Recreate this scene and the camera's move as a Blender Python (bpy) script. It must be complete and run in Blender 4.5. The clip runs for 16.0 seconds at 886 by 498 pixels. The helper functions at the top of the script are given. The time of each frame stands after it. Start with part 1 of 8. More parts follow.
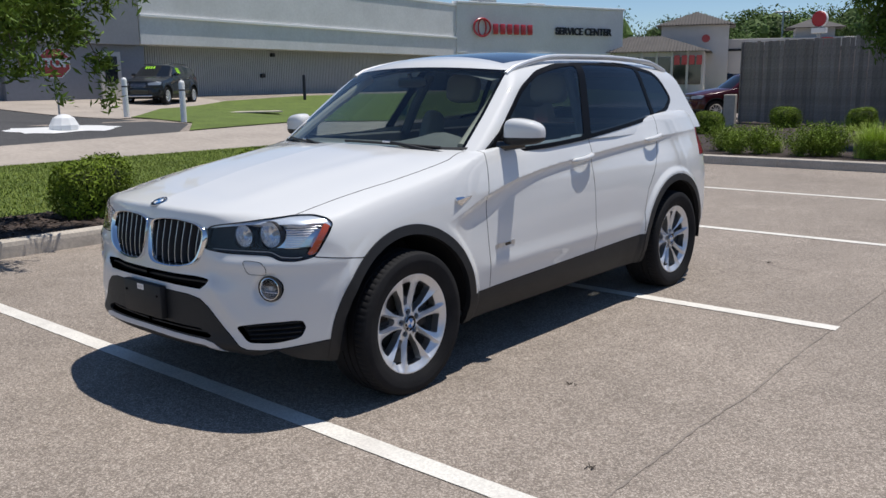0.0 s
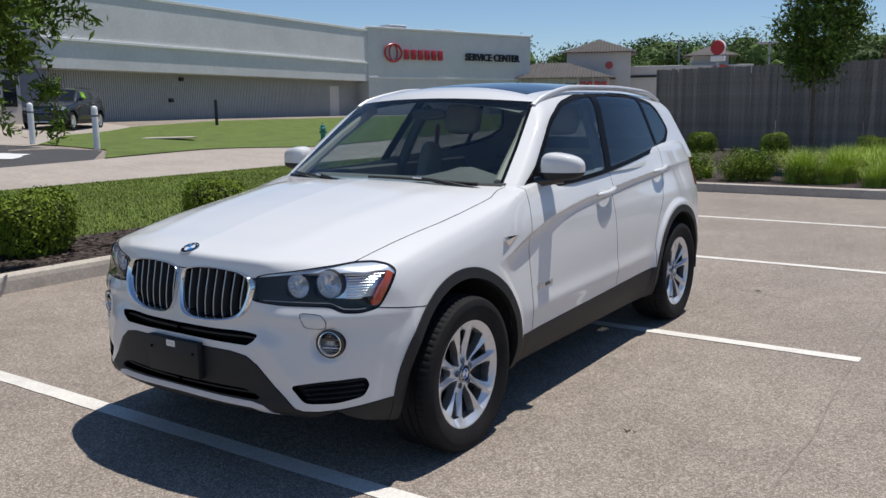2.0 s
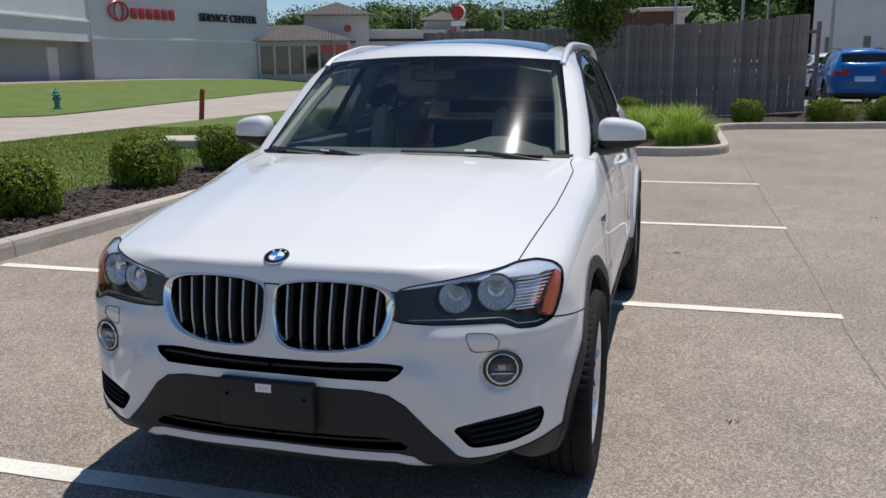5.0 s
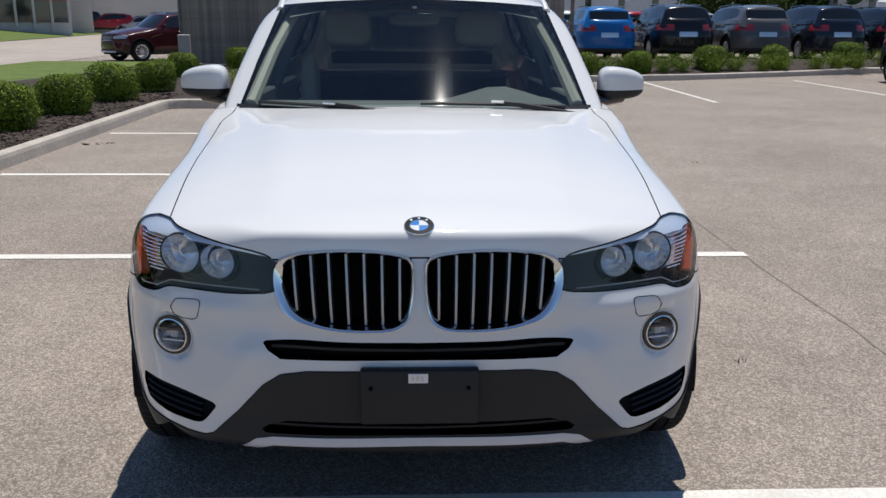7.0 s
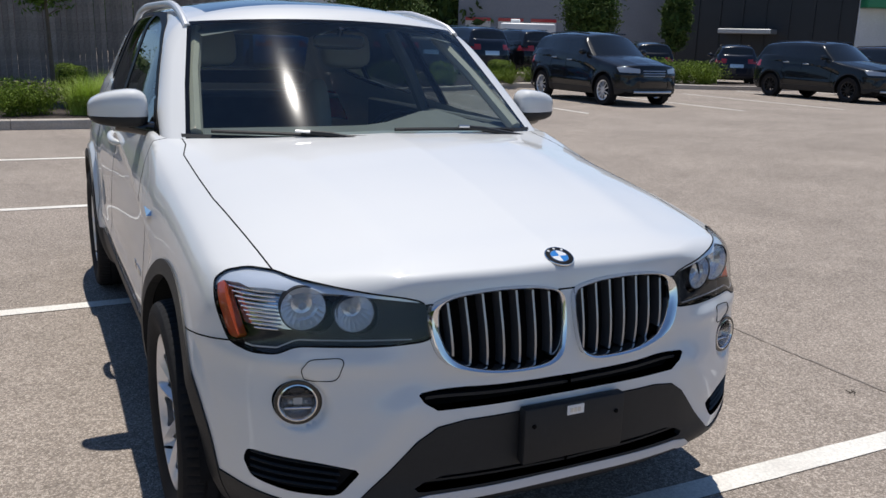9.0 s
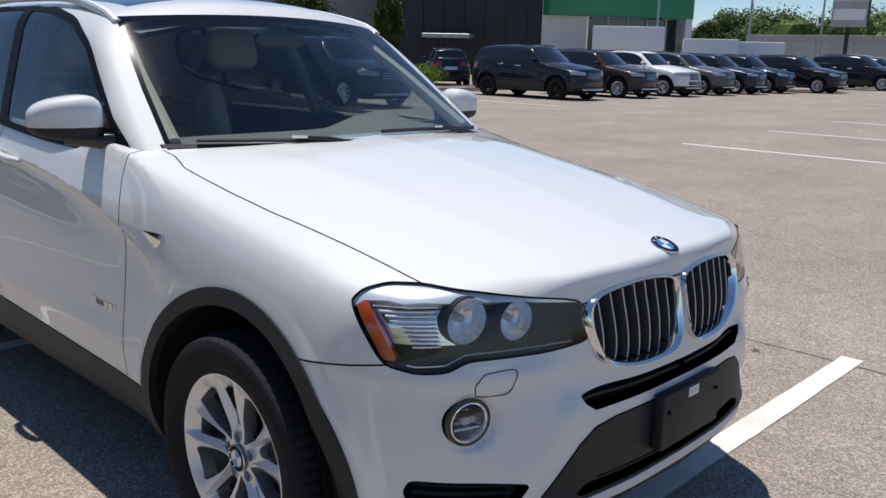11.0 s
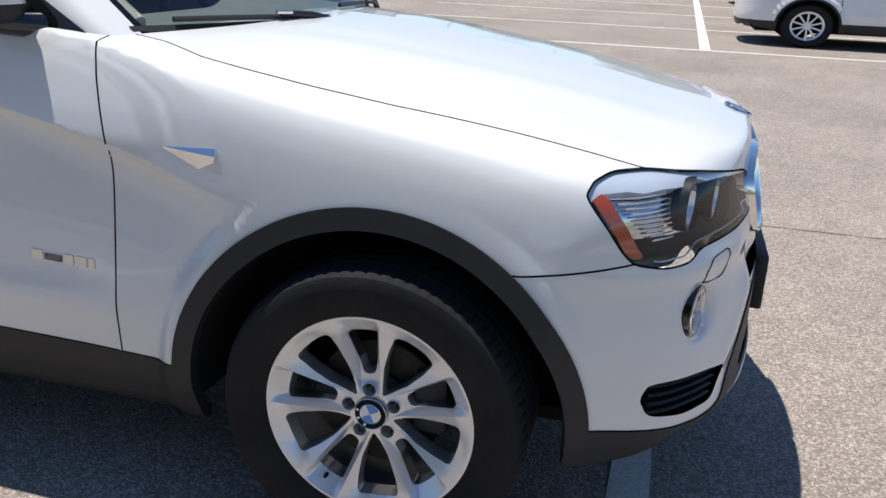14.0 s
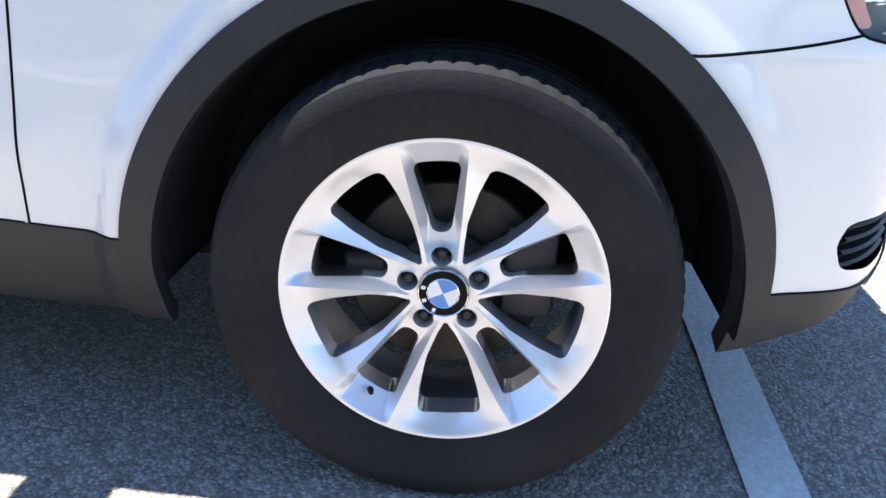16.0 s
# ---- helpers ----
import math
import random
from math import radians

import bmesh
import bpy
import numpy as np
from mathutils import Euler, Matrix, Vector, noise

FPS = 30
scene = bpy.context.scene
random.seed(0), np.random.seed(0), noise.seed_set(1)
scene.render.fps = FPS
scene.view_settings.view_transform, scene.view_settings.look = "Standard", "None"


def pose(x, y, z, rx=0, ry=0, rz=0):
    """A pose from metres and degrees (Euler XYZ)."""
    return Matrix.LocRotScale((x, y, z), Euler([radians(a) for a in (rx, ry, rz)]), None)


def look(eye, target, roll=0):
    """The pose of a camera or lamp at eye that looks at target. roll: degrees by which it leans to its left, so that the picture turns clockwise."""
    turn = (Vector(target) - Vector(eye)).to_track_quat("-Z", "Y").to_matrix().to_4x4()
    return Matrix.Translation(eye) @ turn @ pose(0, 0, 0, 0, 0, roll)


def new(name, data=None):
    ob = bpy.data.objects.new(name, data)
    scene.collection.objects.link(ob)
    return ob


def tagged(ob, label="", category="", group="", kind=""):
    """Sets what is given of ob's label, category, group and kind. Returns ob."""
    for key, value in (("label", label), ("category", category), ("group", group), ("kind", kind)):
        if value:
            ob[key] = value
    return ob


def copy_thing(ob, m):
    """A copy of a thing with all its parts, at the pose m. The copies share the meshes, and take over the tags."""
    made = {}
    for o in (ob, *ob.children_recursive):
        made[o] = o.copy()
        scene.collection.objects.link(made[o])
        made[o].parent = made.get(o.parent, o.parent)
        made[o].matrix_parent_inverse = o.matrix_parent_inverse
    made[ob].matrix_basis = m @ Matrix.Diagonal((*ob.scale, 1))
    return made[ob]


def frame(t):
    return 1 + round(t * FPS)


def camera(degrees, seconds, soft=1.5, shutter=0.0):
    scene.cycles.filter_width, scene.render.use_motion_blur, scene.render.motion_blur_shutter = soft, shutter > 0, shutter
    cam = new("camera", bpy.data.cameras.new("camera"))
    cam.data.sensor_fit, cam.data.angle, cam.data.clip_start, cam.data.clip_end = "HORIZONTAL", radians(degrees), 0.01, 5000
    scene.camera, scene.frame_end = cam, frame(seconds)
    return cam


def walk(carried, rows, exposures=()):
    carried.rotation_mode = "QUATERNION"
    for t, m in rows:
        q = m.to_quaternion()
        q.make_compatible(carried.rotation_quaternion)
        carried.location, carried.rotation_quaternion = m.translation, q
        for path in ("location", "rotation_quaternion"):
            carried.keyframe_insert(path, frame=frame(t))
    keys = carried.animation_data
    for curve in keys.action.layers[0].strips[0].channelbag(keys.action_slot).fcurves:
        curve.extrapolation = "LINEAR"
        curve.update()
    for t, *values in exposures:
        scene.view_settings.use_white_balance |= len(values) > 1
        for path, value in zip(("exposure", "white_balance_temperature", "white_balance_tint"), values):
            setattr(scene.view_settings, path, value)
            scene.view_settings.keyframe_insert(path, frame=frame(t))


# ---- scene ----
EXPOSURE = 0.0
cam = camera(55.21, 16.0)
# seconds, x, y, z, tilt, lean, turn
PATH = [
    (0.0, 3.556, -2.879, 1.467, 78.96, 0.65, 40.26),
    (0.5, 3.493, -2.904, 1.525, 79.05, 0.61, 39.90),
    (1.0, 3.323, -2.875, 1.512, 80.05, 0.32, 39.67),
    (1.5, 3.106, -2.915, 1.509, 80.43, 0.39, 37.45),
    (2.0, 2.845, -3.071, 1.516, 80.49, 0.57, 33.78),
    (2.5, 2.652, -3.129, 1.514, 80.14, 0.72, 31.33),
    (3.0, 2.363, -3.095, 1.512, 79.81, 0.66, 28.06),
    (3.5, 2.076, -3.169, 1.499, 79.84, 0.23, 24.77),
    (4.0, 1.756, -3.215, 1.518, 79.69, 0.55, 21.02),
    (4.5, 1.498, -3.163, 1.496, 79.02, 0.68, 18.44),
    (4.7, 1.374, -3.122, 1.508, 78.63, 0.64, 17.39),
    (6.8, 0.099, -2.946, 1.468, 74.93, -0.32, -0.26),
    (7.0, -0.026, -2.943, 1.470, 74.96, -0.40, -2.24),
    (7.5, -0.333, -2.922, 1.490, 75.13, -0.44, -8.14),
    (8.0, -0.610, -2.749, 1.495, 75.31, -0.74, -13.44),
    (8.5, -0.942, -2.661, 1.486, 75.73, -0.98, -20.04),
    (9.0, -1.248, -2.564, 1.488, 76.25, -1.64, -25.96),
    (9.2, -1.341, -2.502, 1.467, 76.31, -1.91, -28.34),
    (11.3, -2.143, -1.766, 1.434, 76.90, -2.07, -48.90),
    (11.5, -2.202, -1.692, 1.437, 76.71, -2.72, -51.19),
    (12.0, -2.354, -1.483, 1.446, 75.76, -2.63, -57.32),
    (12.5, -2.471, -1.263, 1.406, 74.70, -3.06, -62.26),
    (13.0, -2.434, -1.029, 1.361, 73.15, -3.12, -66.60),
    (13.5, -2.462, -0.801, 1.348, 72.08, -2.40, -70.30),
    (14.0, -2.462, -0.561, 1.319, 70.69, -2.08, -74.66),
    (14.5, -2.339, -0.377, 1.254, 68.17, -2.51, -77.73),
    (15.0, -2.184, -0.230, 1.165, 66.03, -3.19, -78.82),
    (15.5, -2.053, -0.127, 1.037, 64.73, -2.74, -81.91),
    (16.0, -2.018, -0.067, 0.899, 66.63, -3.35, -84.91),
]
# the clip's camera opens up as it nears the shaded wheel
STOPS = [(0.0, -0.01, 6500.0), (9.2, 0.03, 6500.0), (11.5, 0.15, 6500.0), (13.0, 0.28, 6480.0), (14.0, 0.40, 6450.0), (15.0, 0.86, 6380.0), (15.5, 1.46, 6310.0), (16.0, 1.88, 6300.0)]
walk(cam, [(t, pose(*p)) for t, *p in PATH], exposures=[(t, EXPOSURE + e, k, 10.0) for t, e, k in STOPS])


# world, sun
SUN_FROM = Vector((0.10, 0.27, 1.0)).normalized()
world = bpy.data.worlds.new("world")
scene.world = world
world.use_nodes = True
wn = world.node_tree
sky = wn.nodes.new("ShaderNodeTexSky")
sky.sky_type, sky.sun_disc = "NISHITA", False
sky.sun_elevation = math.asin(SUN_FROM.z)
sky.sun_rotation = math.atan2(SUN_FROM.x, SUN_FROM.y)
sky.air_density, sky.dust_density, sky.ozone_density = 0.85, 0.0, 6.0
wn.links.new(sky.outputs[0], wn.nodes["Background"].inputs[0])
wn.nodes["Background"].inputs[1].default_value = 0.100
sun = new("sun", bpy.data.lights.new("sun", "SUN"))
sun.data.energy, sun.data.angle, sun.data.color = 4.35, radians(0.53), (1.0, 0.955, 0.89)
sun.matrix_world = look(SUN_FROM * 100, (0, 0, 0))


# ---- small tools ----
def shade(name, color, rough=0.6, metal=0.0, vary=0.0, scale=8.0, bump=0.0, bump_scale=60.0, coat=0.0, fine=0.0, island=0.0, per_object=0.0, spec=0.5, dirt=None, coords="Object"):
    """A procedural material: base colour with variation at two scales, grain relief and gloss."""
    m = bpy.data.materials.new(name)
    m.use_nodes = True
    nt = m.node_tree
    p = nt.nodes["Principled BSDF"]
    p.inputs["Roughness"].default_value = rough
    p.inputs["Metallic"].default_value = metal
    p.inputs["Coat Weight"].default_value = coat
    p.inputs["Coat Roughness"].default_value = 0.03
    p.inputs["Specular IOR Level"].default_value = spec
    p.inputs["Base Color"].default_value = (*color, 1)
    tc = nt.nodes.new("ShaderNodeTexCoord")
    out = None

    def noise_node(sc, detail=5.0, rgh=0.6):
        n = nt.nodes.new("ShaderNodeTexNoise")
        n.inputs["Scale"].default_value, n.inputs["Detail"].default_value, n.inputs["Roughness"].default_value = sc, detail, rgh
        nt.links.new(tc.outputs[coords], n.inputs["Vector"])
        return n

    def mix(a, b, fac, kind="MIX"):
        x = nt.nodes.new("ShaderNodeMix")
        x.data_type, x.blend_type = "RGBA", kind
        for sock, v in ((x.inputs[6], a), (x.inputs[7], b), (x.inputs[0], fac)):
            if isinstance(v, (int, float)):
                sock.default_value = v
            elif isinstance(v, tuple):
                sock.default_value = (*v, 1)
            else:
                nt.links.new(v, sock)
        return x.outputs[2]

    def spread(src, lo, hi, a=0.0, b=1.0):
        r = nt.nodes.new("ShaderNodeMapRange")
        r.inputs[1].default_value, r.inputs[2].default_value, r.inputs[3].default_value, r.inputs[4].default_value = lo, hi, a, b
        nt.links.new(src, r.inputs[0])
        return r.outputs[0]

    if vary or fine or island or per_object or dirt:
        out = color
        if vary:
            n = noise_node(scale)
            out = mix(tuple(c * (1 - vary) for c in color), tuple(min(1, c * (1 + vary)) for c in color), spread(n.outputs[0], 0.3, 0.7))
        if fine:
            n = noise_node(scale * 14, 3.0)
            g = spread(n.outputs[0], 0.3, 0.7, 1 - fine, 1 + fine)
            rgb = nt.nodes.new("ShaderNodeCombineColor")
            for k in range(3):
                nt.links.new(g, rgb.inputs[k])
            out = mix(out, rgb.outputs[0], 1.0, "MULTIPLY")
        if dirt:
            n = noise_node(scale * 0.35, 6.0, 0.65)
            out = mix(out, dirt, spread(n.outputs[0], 0.5, 0.75, 0.0, 0.6))
        for amount, kind in ((island, "geo"), (per_object, "obj")):
            if amount:
                src = nt.nodes.new("ShaderNodeNewGeometry").outputs["Random Per Island"] if kind == "geo" else nt.nodes.new("ShaderNodeObjectInfo").outputs["Random"]
                g = spread(src, 0, 1, 1 - amount, 1 + amount)
                rgb = nt.nodes.new("ShaderNodeCombineColor")
                for k in range(3):
                    nt.links.new(g, rgb.inputs[k])
                out = mix(out, rgb.outputs[0], 1.0, "MULTIPLY")
        nt.links.new(out, p.inputs["Base Color"])
    if bump:
        n = noise_node(bump_scale, 4.0)
        b = nt.nodes.new("ShaderNodeBump")
        b.inputs["Strength"].default_value, b.inputs["Distance"].default_value = min(1.0, bump), 0.01
        nt.links.new(n.outputs[0], b.inputs["Height"])
        nt.links.new(b.outputs[0], p.inputs["Normal"])
    return m


def glass(name, tint=(0.8, 0.9, 0.88), rough=0.0, base=0.075, dust=0.0):
    """Thin car or lamp glass: a clear see-through share and a mirror share that grows towards grazing angles."""
    m = bpy.data.materials.new(name)
    m.use_nodes = True
    nt = m.node_tree
    nt.nodes.remove(nt.nodes["Principled BSDF"])
    tr, gl, mx, fr = (nt.nodes.new(k) for k in ("ShaderNodeBsdfTransparent", "ShaderNodeBsdfGlossy", "ShaderNodeMixShader", "ShaderNodeLayerWeight"))
    tr.inputs[0].default_value = (*tint, 1)
    gl.inputs[1].default_value = rough
    fr.inputs[0].default_value = 0.5
    pw, ma = (nt.nodes.new("ShaderNodeMath") for _ in range(2))
    pw.operation, ma.operation = "POWER", "MULTIPLY_ADD"
    pw.inputs[1].default_value, ma.inputs[1].default_value, ma.inputs[2].default_value = 5.0, 0.9, base
    nt.links.new(fr.outputs[1], pw.inputs[0])
    nt.links.new(pw.outputs[0], ma.inputs[0])
    nt.links.new(ma.outputs[0], mx.inputs[0])
    nt.links.new(tr.outputs[0], mx.inputs[1])
    nt.links.new(gl.outputs[0], mx.inputs[2])
    last = mx.outputs[0]
    # weak rough gloss added to spread the sun's glint into a bloom
    if dust:
        bloom_lobe, blend = nt.nodes.new("ShaderNodeBsdfGlossy"), nt.nodes.new("ShaderNodeMixShader")
        bloom_lobe.inputs[1].default_value, blend.inputs[0].default_value = 0.10, dust
        nt.links.new(last, blend.inputs[1])
        nt.links.new(bloom_lobe.outputs[0], blend.inputs[2])
        last = blend.outputs[0]
    nt.links.new(last, nt.nodes["Material Output"].inputs[0])
    return m


def mesh_of(name, verts, faces, smooth=False, normals=None):
    me = bpy.data.meshes.new(name)
    me.from_pydata(verts.tolist() if isinstance(verts, np.ndarray) else [tuple(v) for v in verts], [], faces.tolist() if isinstance(faces, np.ndarray) else [tuple(f) for f in faces])
    if smooth:
        me.polygons.foreach_set("use_smooth", [True] * len(me.polygons))
    me.update()
    if normals is not None:
        me.normals_split_custom_set_from_vertices([tuple(n) for n in normals])
    return me


def bm_mesh(name, bm, smooth=None):
    """A bmesh as a mesh; smooth: the angle in degrees under which edges shade smoothly."""
    me = bpy.data.meshes.new(name)
    bmesh.ops.recalc_face_normals(bm, faces=bm.faces)
    if smooth is not None:
        lim = radians(smooth)
        for f in bm.faces:
            f.smooth = True
        for e in bm.edges:
            if len(e.link_faces) == 2 and e.calc_face_angle(0) > lim:
                e.smooth = False
    bm.to_mesh(me)
    bm.free()
    return me


def part(name, data, material, parent=None, label="", m=None):
    """One mesh object under a thing or a part."""
    if isinstance(data, bmesh.types.BMesh):
        data = bm_mesh(name, data, 35)
    if material and not data.materials:
        data.materials.append(material)
    ob = new(name, data)
    if parent:
        ob.parent = parent
    if m is not None:
        ob.matrix_basis = m
    if label:
        ob["label"] = label
    return ob


def thing(name, m, label, category, group="", kind=""):
    """An Empty at a thing's base."""
    ob = new(name)
    ob.empty_display_size = 0.1
    ob.matrix_basis = m
    return tagged(ob, label, category, group, kind)


def box(bm, x0, x1, y0, y1, z0, z1, bevel=0.0, seg=1, m=None):
    vs = [bm.verts.new((x, y, z)) for x in (x0, x1) for y in (y0, y1) for z in (z0, z1)]
    fs = [bm.faces.new([vs[i] for i in q]) for q in ((0, 1, 3, 2), (4, 6, 7, 5), (0, 4, 5, 1), (2, 3, 7, 6), (0, 2, 6, 4), (1, 5, 7, 3))]
    if bevel:
        es = list({e for f in fs for e in f.edges})
        r = bmesh.ops.bevel(bm, geom=es, offset=bevel, segments=seg, affect="EDGES", profile=0.5)
        vs = list({v for f in r["faces"] for v in f.verts} | {v for v in vs if v.is_valid})
    if m is not None:
        bmesh.ops.transform(bm, matrix=m, verts=vs)
    return vs


def bbox(*a, **k):
    bm = bmesh.new()
    box(bm, *a, **k)
    return bm


def lathe(bm, prof, n=32, m=None, close=False):
    """A turned shape round the z axis from (radius, height) pairs."""
    rings = []
    for r, z in prof:
        rings.append([bm.verts.new((r * math.cos(2 * math.pi * k / n), r * math.sin(2 * math.pi * k / n), z)) for k in range(n)])
    for a, b in zip(rings, rings[1:]):
        for k in range(n):
            bm.faces.new((a[k], a[(k + 1) % n], b[(k + 1) % n], b[k]))
    if close:
        bm.faces.new(rings[0][::-1])
        bm.faces.new(rings[-1])
    vs = [v for r in rings for v in r]
    if m is not None:
        bmesh.ops.transform(bm, matrix=m, verts=vs)
    return vs


def tube(bm, pts, rad, n=8, closed=False, cap=True):
    """A round bar along points; rad: one radius, or one for each point."""
    pts = [Vector(p) for p in pts]
    rads = rad if isinstance(rad, (list, tuple)) else [rad] * len(pts)
    rings, up = [], None
    for i, p in enumerate(pts):
        a, b = pts[i - 1] if i or closed else p, pts[(i + 1) % len(pts)] if i + 1 < len(pts) or closed else p
        d = (b - a).normalized()
        if up is None:
            up = d.orthogonal().normalized()
        up = (up - d * up.dot(d)).normalized()
        s = d.cross(up)
        rings.append([bm.verts.new(p + (up * math.cos(2 * math.pi * k / n) + s * math.sin(2 * math.pi * k / n)) * rads[i]) for k in range(n)])
    pairs = list(zip(rings, rings[1:])) + ([(rings[-1], rings[0])] if closed else [])
    for a, b in pairs:
        for k in range(n):
            bm.faces.new((a[k], a[(k + 1) % n], b[(k + 1) % n], b[k]))
    if cap and not closed:
        bm.faces.new(rings[0][::-1])
        bm.faces.new(rings[-1])


def smoothstep(a, b, x):
    t = min(1.0, max(0.0, (x - a) / (b - a)))
    return t * t * (3 - 2 * t)


def ground_z(x, y):
    """The lie of the land: level round the car, rising gently to both sides."""
    a = 0.55 - 0.40 * smoothstep(13, 21, y)
    left = a * smoothstep(12, 21, -x) + (1.0 - a) * smoothstep(21, 34, -x)
    right = 0.0175 * max(0.0, min(x, 55) - 3.5) * (1 - 0.85 * smoothstep(5, 13, y))
    back = 0.3 * smoothstep(19.5, 23.0, y) * smoothstep(2.0, 5.0, x) * (1 - smoothstep(16.0, 24.0, x))
    return left + right + back


# ---- materials of the setting ----
def asphalt_shade(name, base, speck, patch=0.14, crack=0.0):
    """Worn asphalt: pale aggregate in a dark binder, broad patches, fine cracks."""
    m = bpy.data.materials.new(name)
    m.use_nodes = True
    nt = m.node_tree
    N, L = nt.nodes.new, nt.links.new
    p = nt.nodes["Principled BSDF"]
    p.inputs["Roughness"].default_value = 0.85
    p.inputs["Specular IOR Level"].default_value = 0.3
    tc = N("ShaderNodeTexCoord")

    def tex(kind, sc, **k):
        n = N(kind)
        n.inputs["Scale"].default_value = sc
        for key, v in k.items():
            n.inputs[key].default_value = v
        L(tc.outputs["Object"], n.inputs["Vector"])
        return n

    def ramp(src, a, b, lo, hi):
        r = N("ShaderNodeMapRange")
        for i, v in enumerate((a, b, lo, hi)):
            r.inputs[i + 1].default_value = v
        L(src, r.inputs[0])
        return r.outputs[0]

    def mul(a, b):
        x = N("ShaderNodeMath")
        x.operation = "MULTIPLY"
        L(a, x.inputs[0])
        if isinstance(b, float):
            x.inputs[1].default_value = b
        else:
            L(b, x.inputs[1])
        return x.outputs[0]

    stones = tex("ShaderNodeTexVoronoi", 140.0)
    grit = tex("ShaderNodeTexNoise", 260.0, Detail=2.0)
    big = tex("ShaderNodeTexNoise", 0.55, Detail=5.0, Roughness=0.6)
    mid = tex("ShaderNodeTexNoise", 4.5, Detail=4.0)
    tint = N("ShaderNodeMix")
    tint.data_type = "RGBA"
    tint.inputs[6].default_value, tint.inputs[7].default_value = (*base, 1), (*speck, 1)
    sep = N("ShaderNodeSeparateColor")
    L(stones.outputs["Color"], sep.inputs[0])
    stone = ramp(sep.outputs[0], 0.30, 0.95, 0.0, 1.0)
    L(mul(stone, ramp(grit.outputs[0], 0.3, 0.65, 0.35, 1.0)), tint.inputs[0])
    f = mul(ramp(big.outputs[0], 0.3, 0.7, 1 - patch, 1 + patch), ramp(mid.outputs[0], 0.3, 0.7, 0.94, 1.06))
    f = mul(f, ramp(stones.outputs["Distance"], 0.0, 0.6, 1.14, 0.68))
    # coarser chippings, worn paler or lost, and old dark drips
    chip = tex("ShaderNodeTexVoronoi", 62.0)
    sep2 = N("ShaderNodeSeparateColor")
    L(chip.outputs["Color"], sep2.inputs[0])
    f = mul(f, ramp(sep2.outputs[1], 0.0, 1.0, 0.90, 1.10))
    pits = tex("ShaderNodeTexNoise", 34.0, Detail=3.0, Roughness=0.7)
    f = mul(f, ramp(pits.outputs[0], 0.32, 0.44, 0.72, 1.0))
    drip = tex("ShaderNodeTexNoise", 1.9, Detail=6.0, Roughness=0.7)
    f = mul(f, ramp(drip.outputs[0], 0.27, 0.42, 0.84, 1.0))
    if crack:
        warp = tex("ShaderNodeTexNoise", 1.3, Detail=4.0)
        add = N("ShaderNodeVectorMath")
        add.operation = "MULTIPLY_ADD"
        add.inputs[1].default_value = (0.9, 0.9, 0.0)
        L(warp.outputs["Color"], add.inputs[0])
        L(tc.outputs["Object"], add.inputs[2])
        v = N("ShaderNodeTexVoronoi")
        v.feature = "DISTANCE_TO_EDGE"
        v.inputs["Scale"].default_value = 0.16
        L(add.outputs[0], v.inputs["Vector"])
        f = mul(f, ramp(v.outputs["Distance"], 0.0012, 0.004, 1 - crack, 1.0))
    rgb = N("ShaderNodeCombineColor")
    for k in range(3):
        L(f, rgb.inputs[k])
    out = N("ShaderNodeMix")
    out.data_type, out.blend_type = "RGBA", "MULTIPLY"
    out.inputs[0].default_value = 1.0
    L(tint.outputs[2], out.inputs[6])
    L(rgb.outputs[0], out.inputs[7])
    L(out.outputs[2], p.inputs["Base Color"])
    b = N("ShaderNodeBump")
    b.inputs["Strength"].default_value, b.inputs["Distance"].default_value = 0.55, 0.006
    L(stones.outputs["Distance"], b.inputs["Height"])
    b.invert = True
    L(b.outputs[0], p.inputs["Normal"])
    return m


ASPHALT = asphalt_shade("worn_asphalt", (0.29, 0.243, 0.203), (0.64, 0.556, 0.478), crack=0.10)
ASPHALT_DARK = asphalt_shade("dark_asphalt", (0.075, 0.075, 0.08), (0.16, 0.155, 0.15))
ROAD = shade("road_concrete", (0.385, 0.335, 0.288), 0.9, vary=0.12, scale=0.7, fine=0.12, bump=0.2, bump_scale=90, dirt=(0.3, 0.26, 0.22))
KERB = shade("kerb_concrete", (0.47, 0.42, 0.36), 0.9, vary=0.12, scale=3, fine=0.16, bump=0.3, bump_scale=120, dirt=(0.3, 0.27, 0.23))
LINE = shade("line_paint", (0.72, 0.69, 0.63), 0.75, vary=0.06, scale=6, fine=0.16, bump=0.35, bump_scale=140, dirt=(0.5, 0.46, 0.42))
GRASS_SOIL = shade("lawn_soil", (0.105, 0.15, 0.026), 0.95, vary=0.22, scale=1.5, fine=0.45, bump=0.9, bump_scale=70)
GRASS = shade("grass_blades", (0.215, 0.265, 0.055), 0.7, vary=0.25, scale=0.6, island=0.35, spec=0.25)
MULCH = shade("bark_mulch", (0.045, 0.032, 0.026), 0.95, vary=0.4, scale=14, fine=0.5, bump=1.0, bump_scale=45)
BARK_CHIP = shade("bark_chip", (0.065, 0.045, 0.036), 0.9, island=0.55)
WOOD_FENCE = shade("weathered_fence_wood", (0.27, 0.228, 0.198), 0.9, vary=0.28, scale=2.0, fine=0.2, bump=0.3, bump_scale=30, per_object=0.22)


# ---- ground ----
def spaced(stops):
    out = []
    for (a, b, n) in stops:
        out += [a + (b - a) * k / n for k in range(n)]
    return out + [stops[-1][1]]


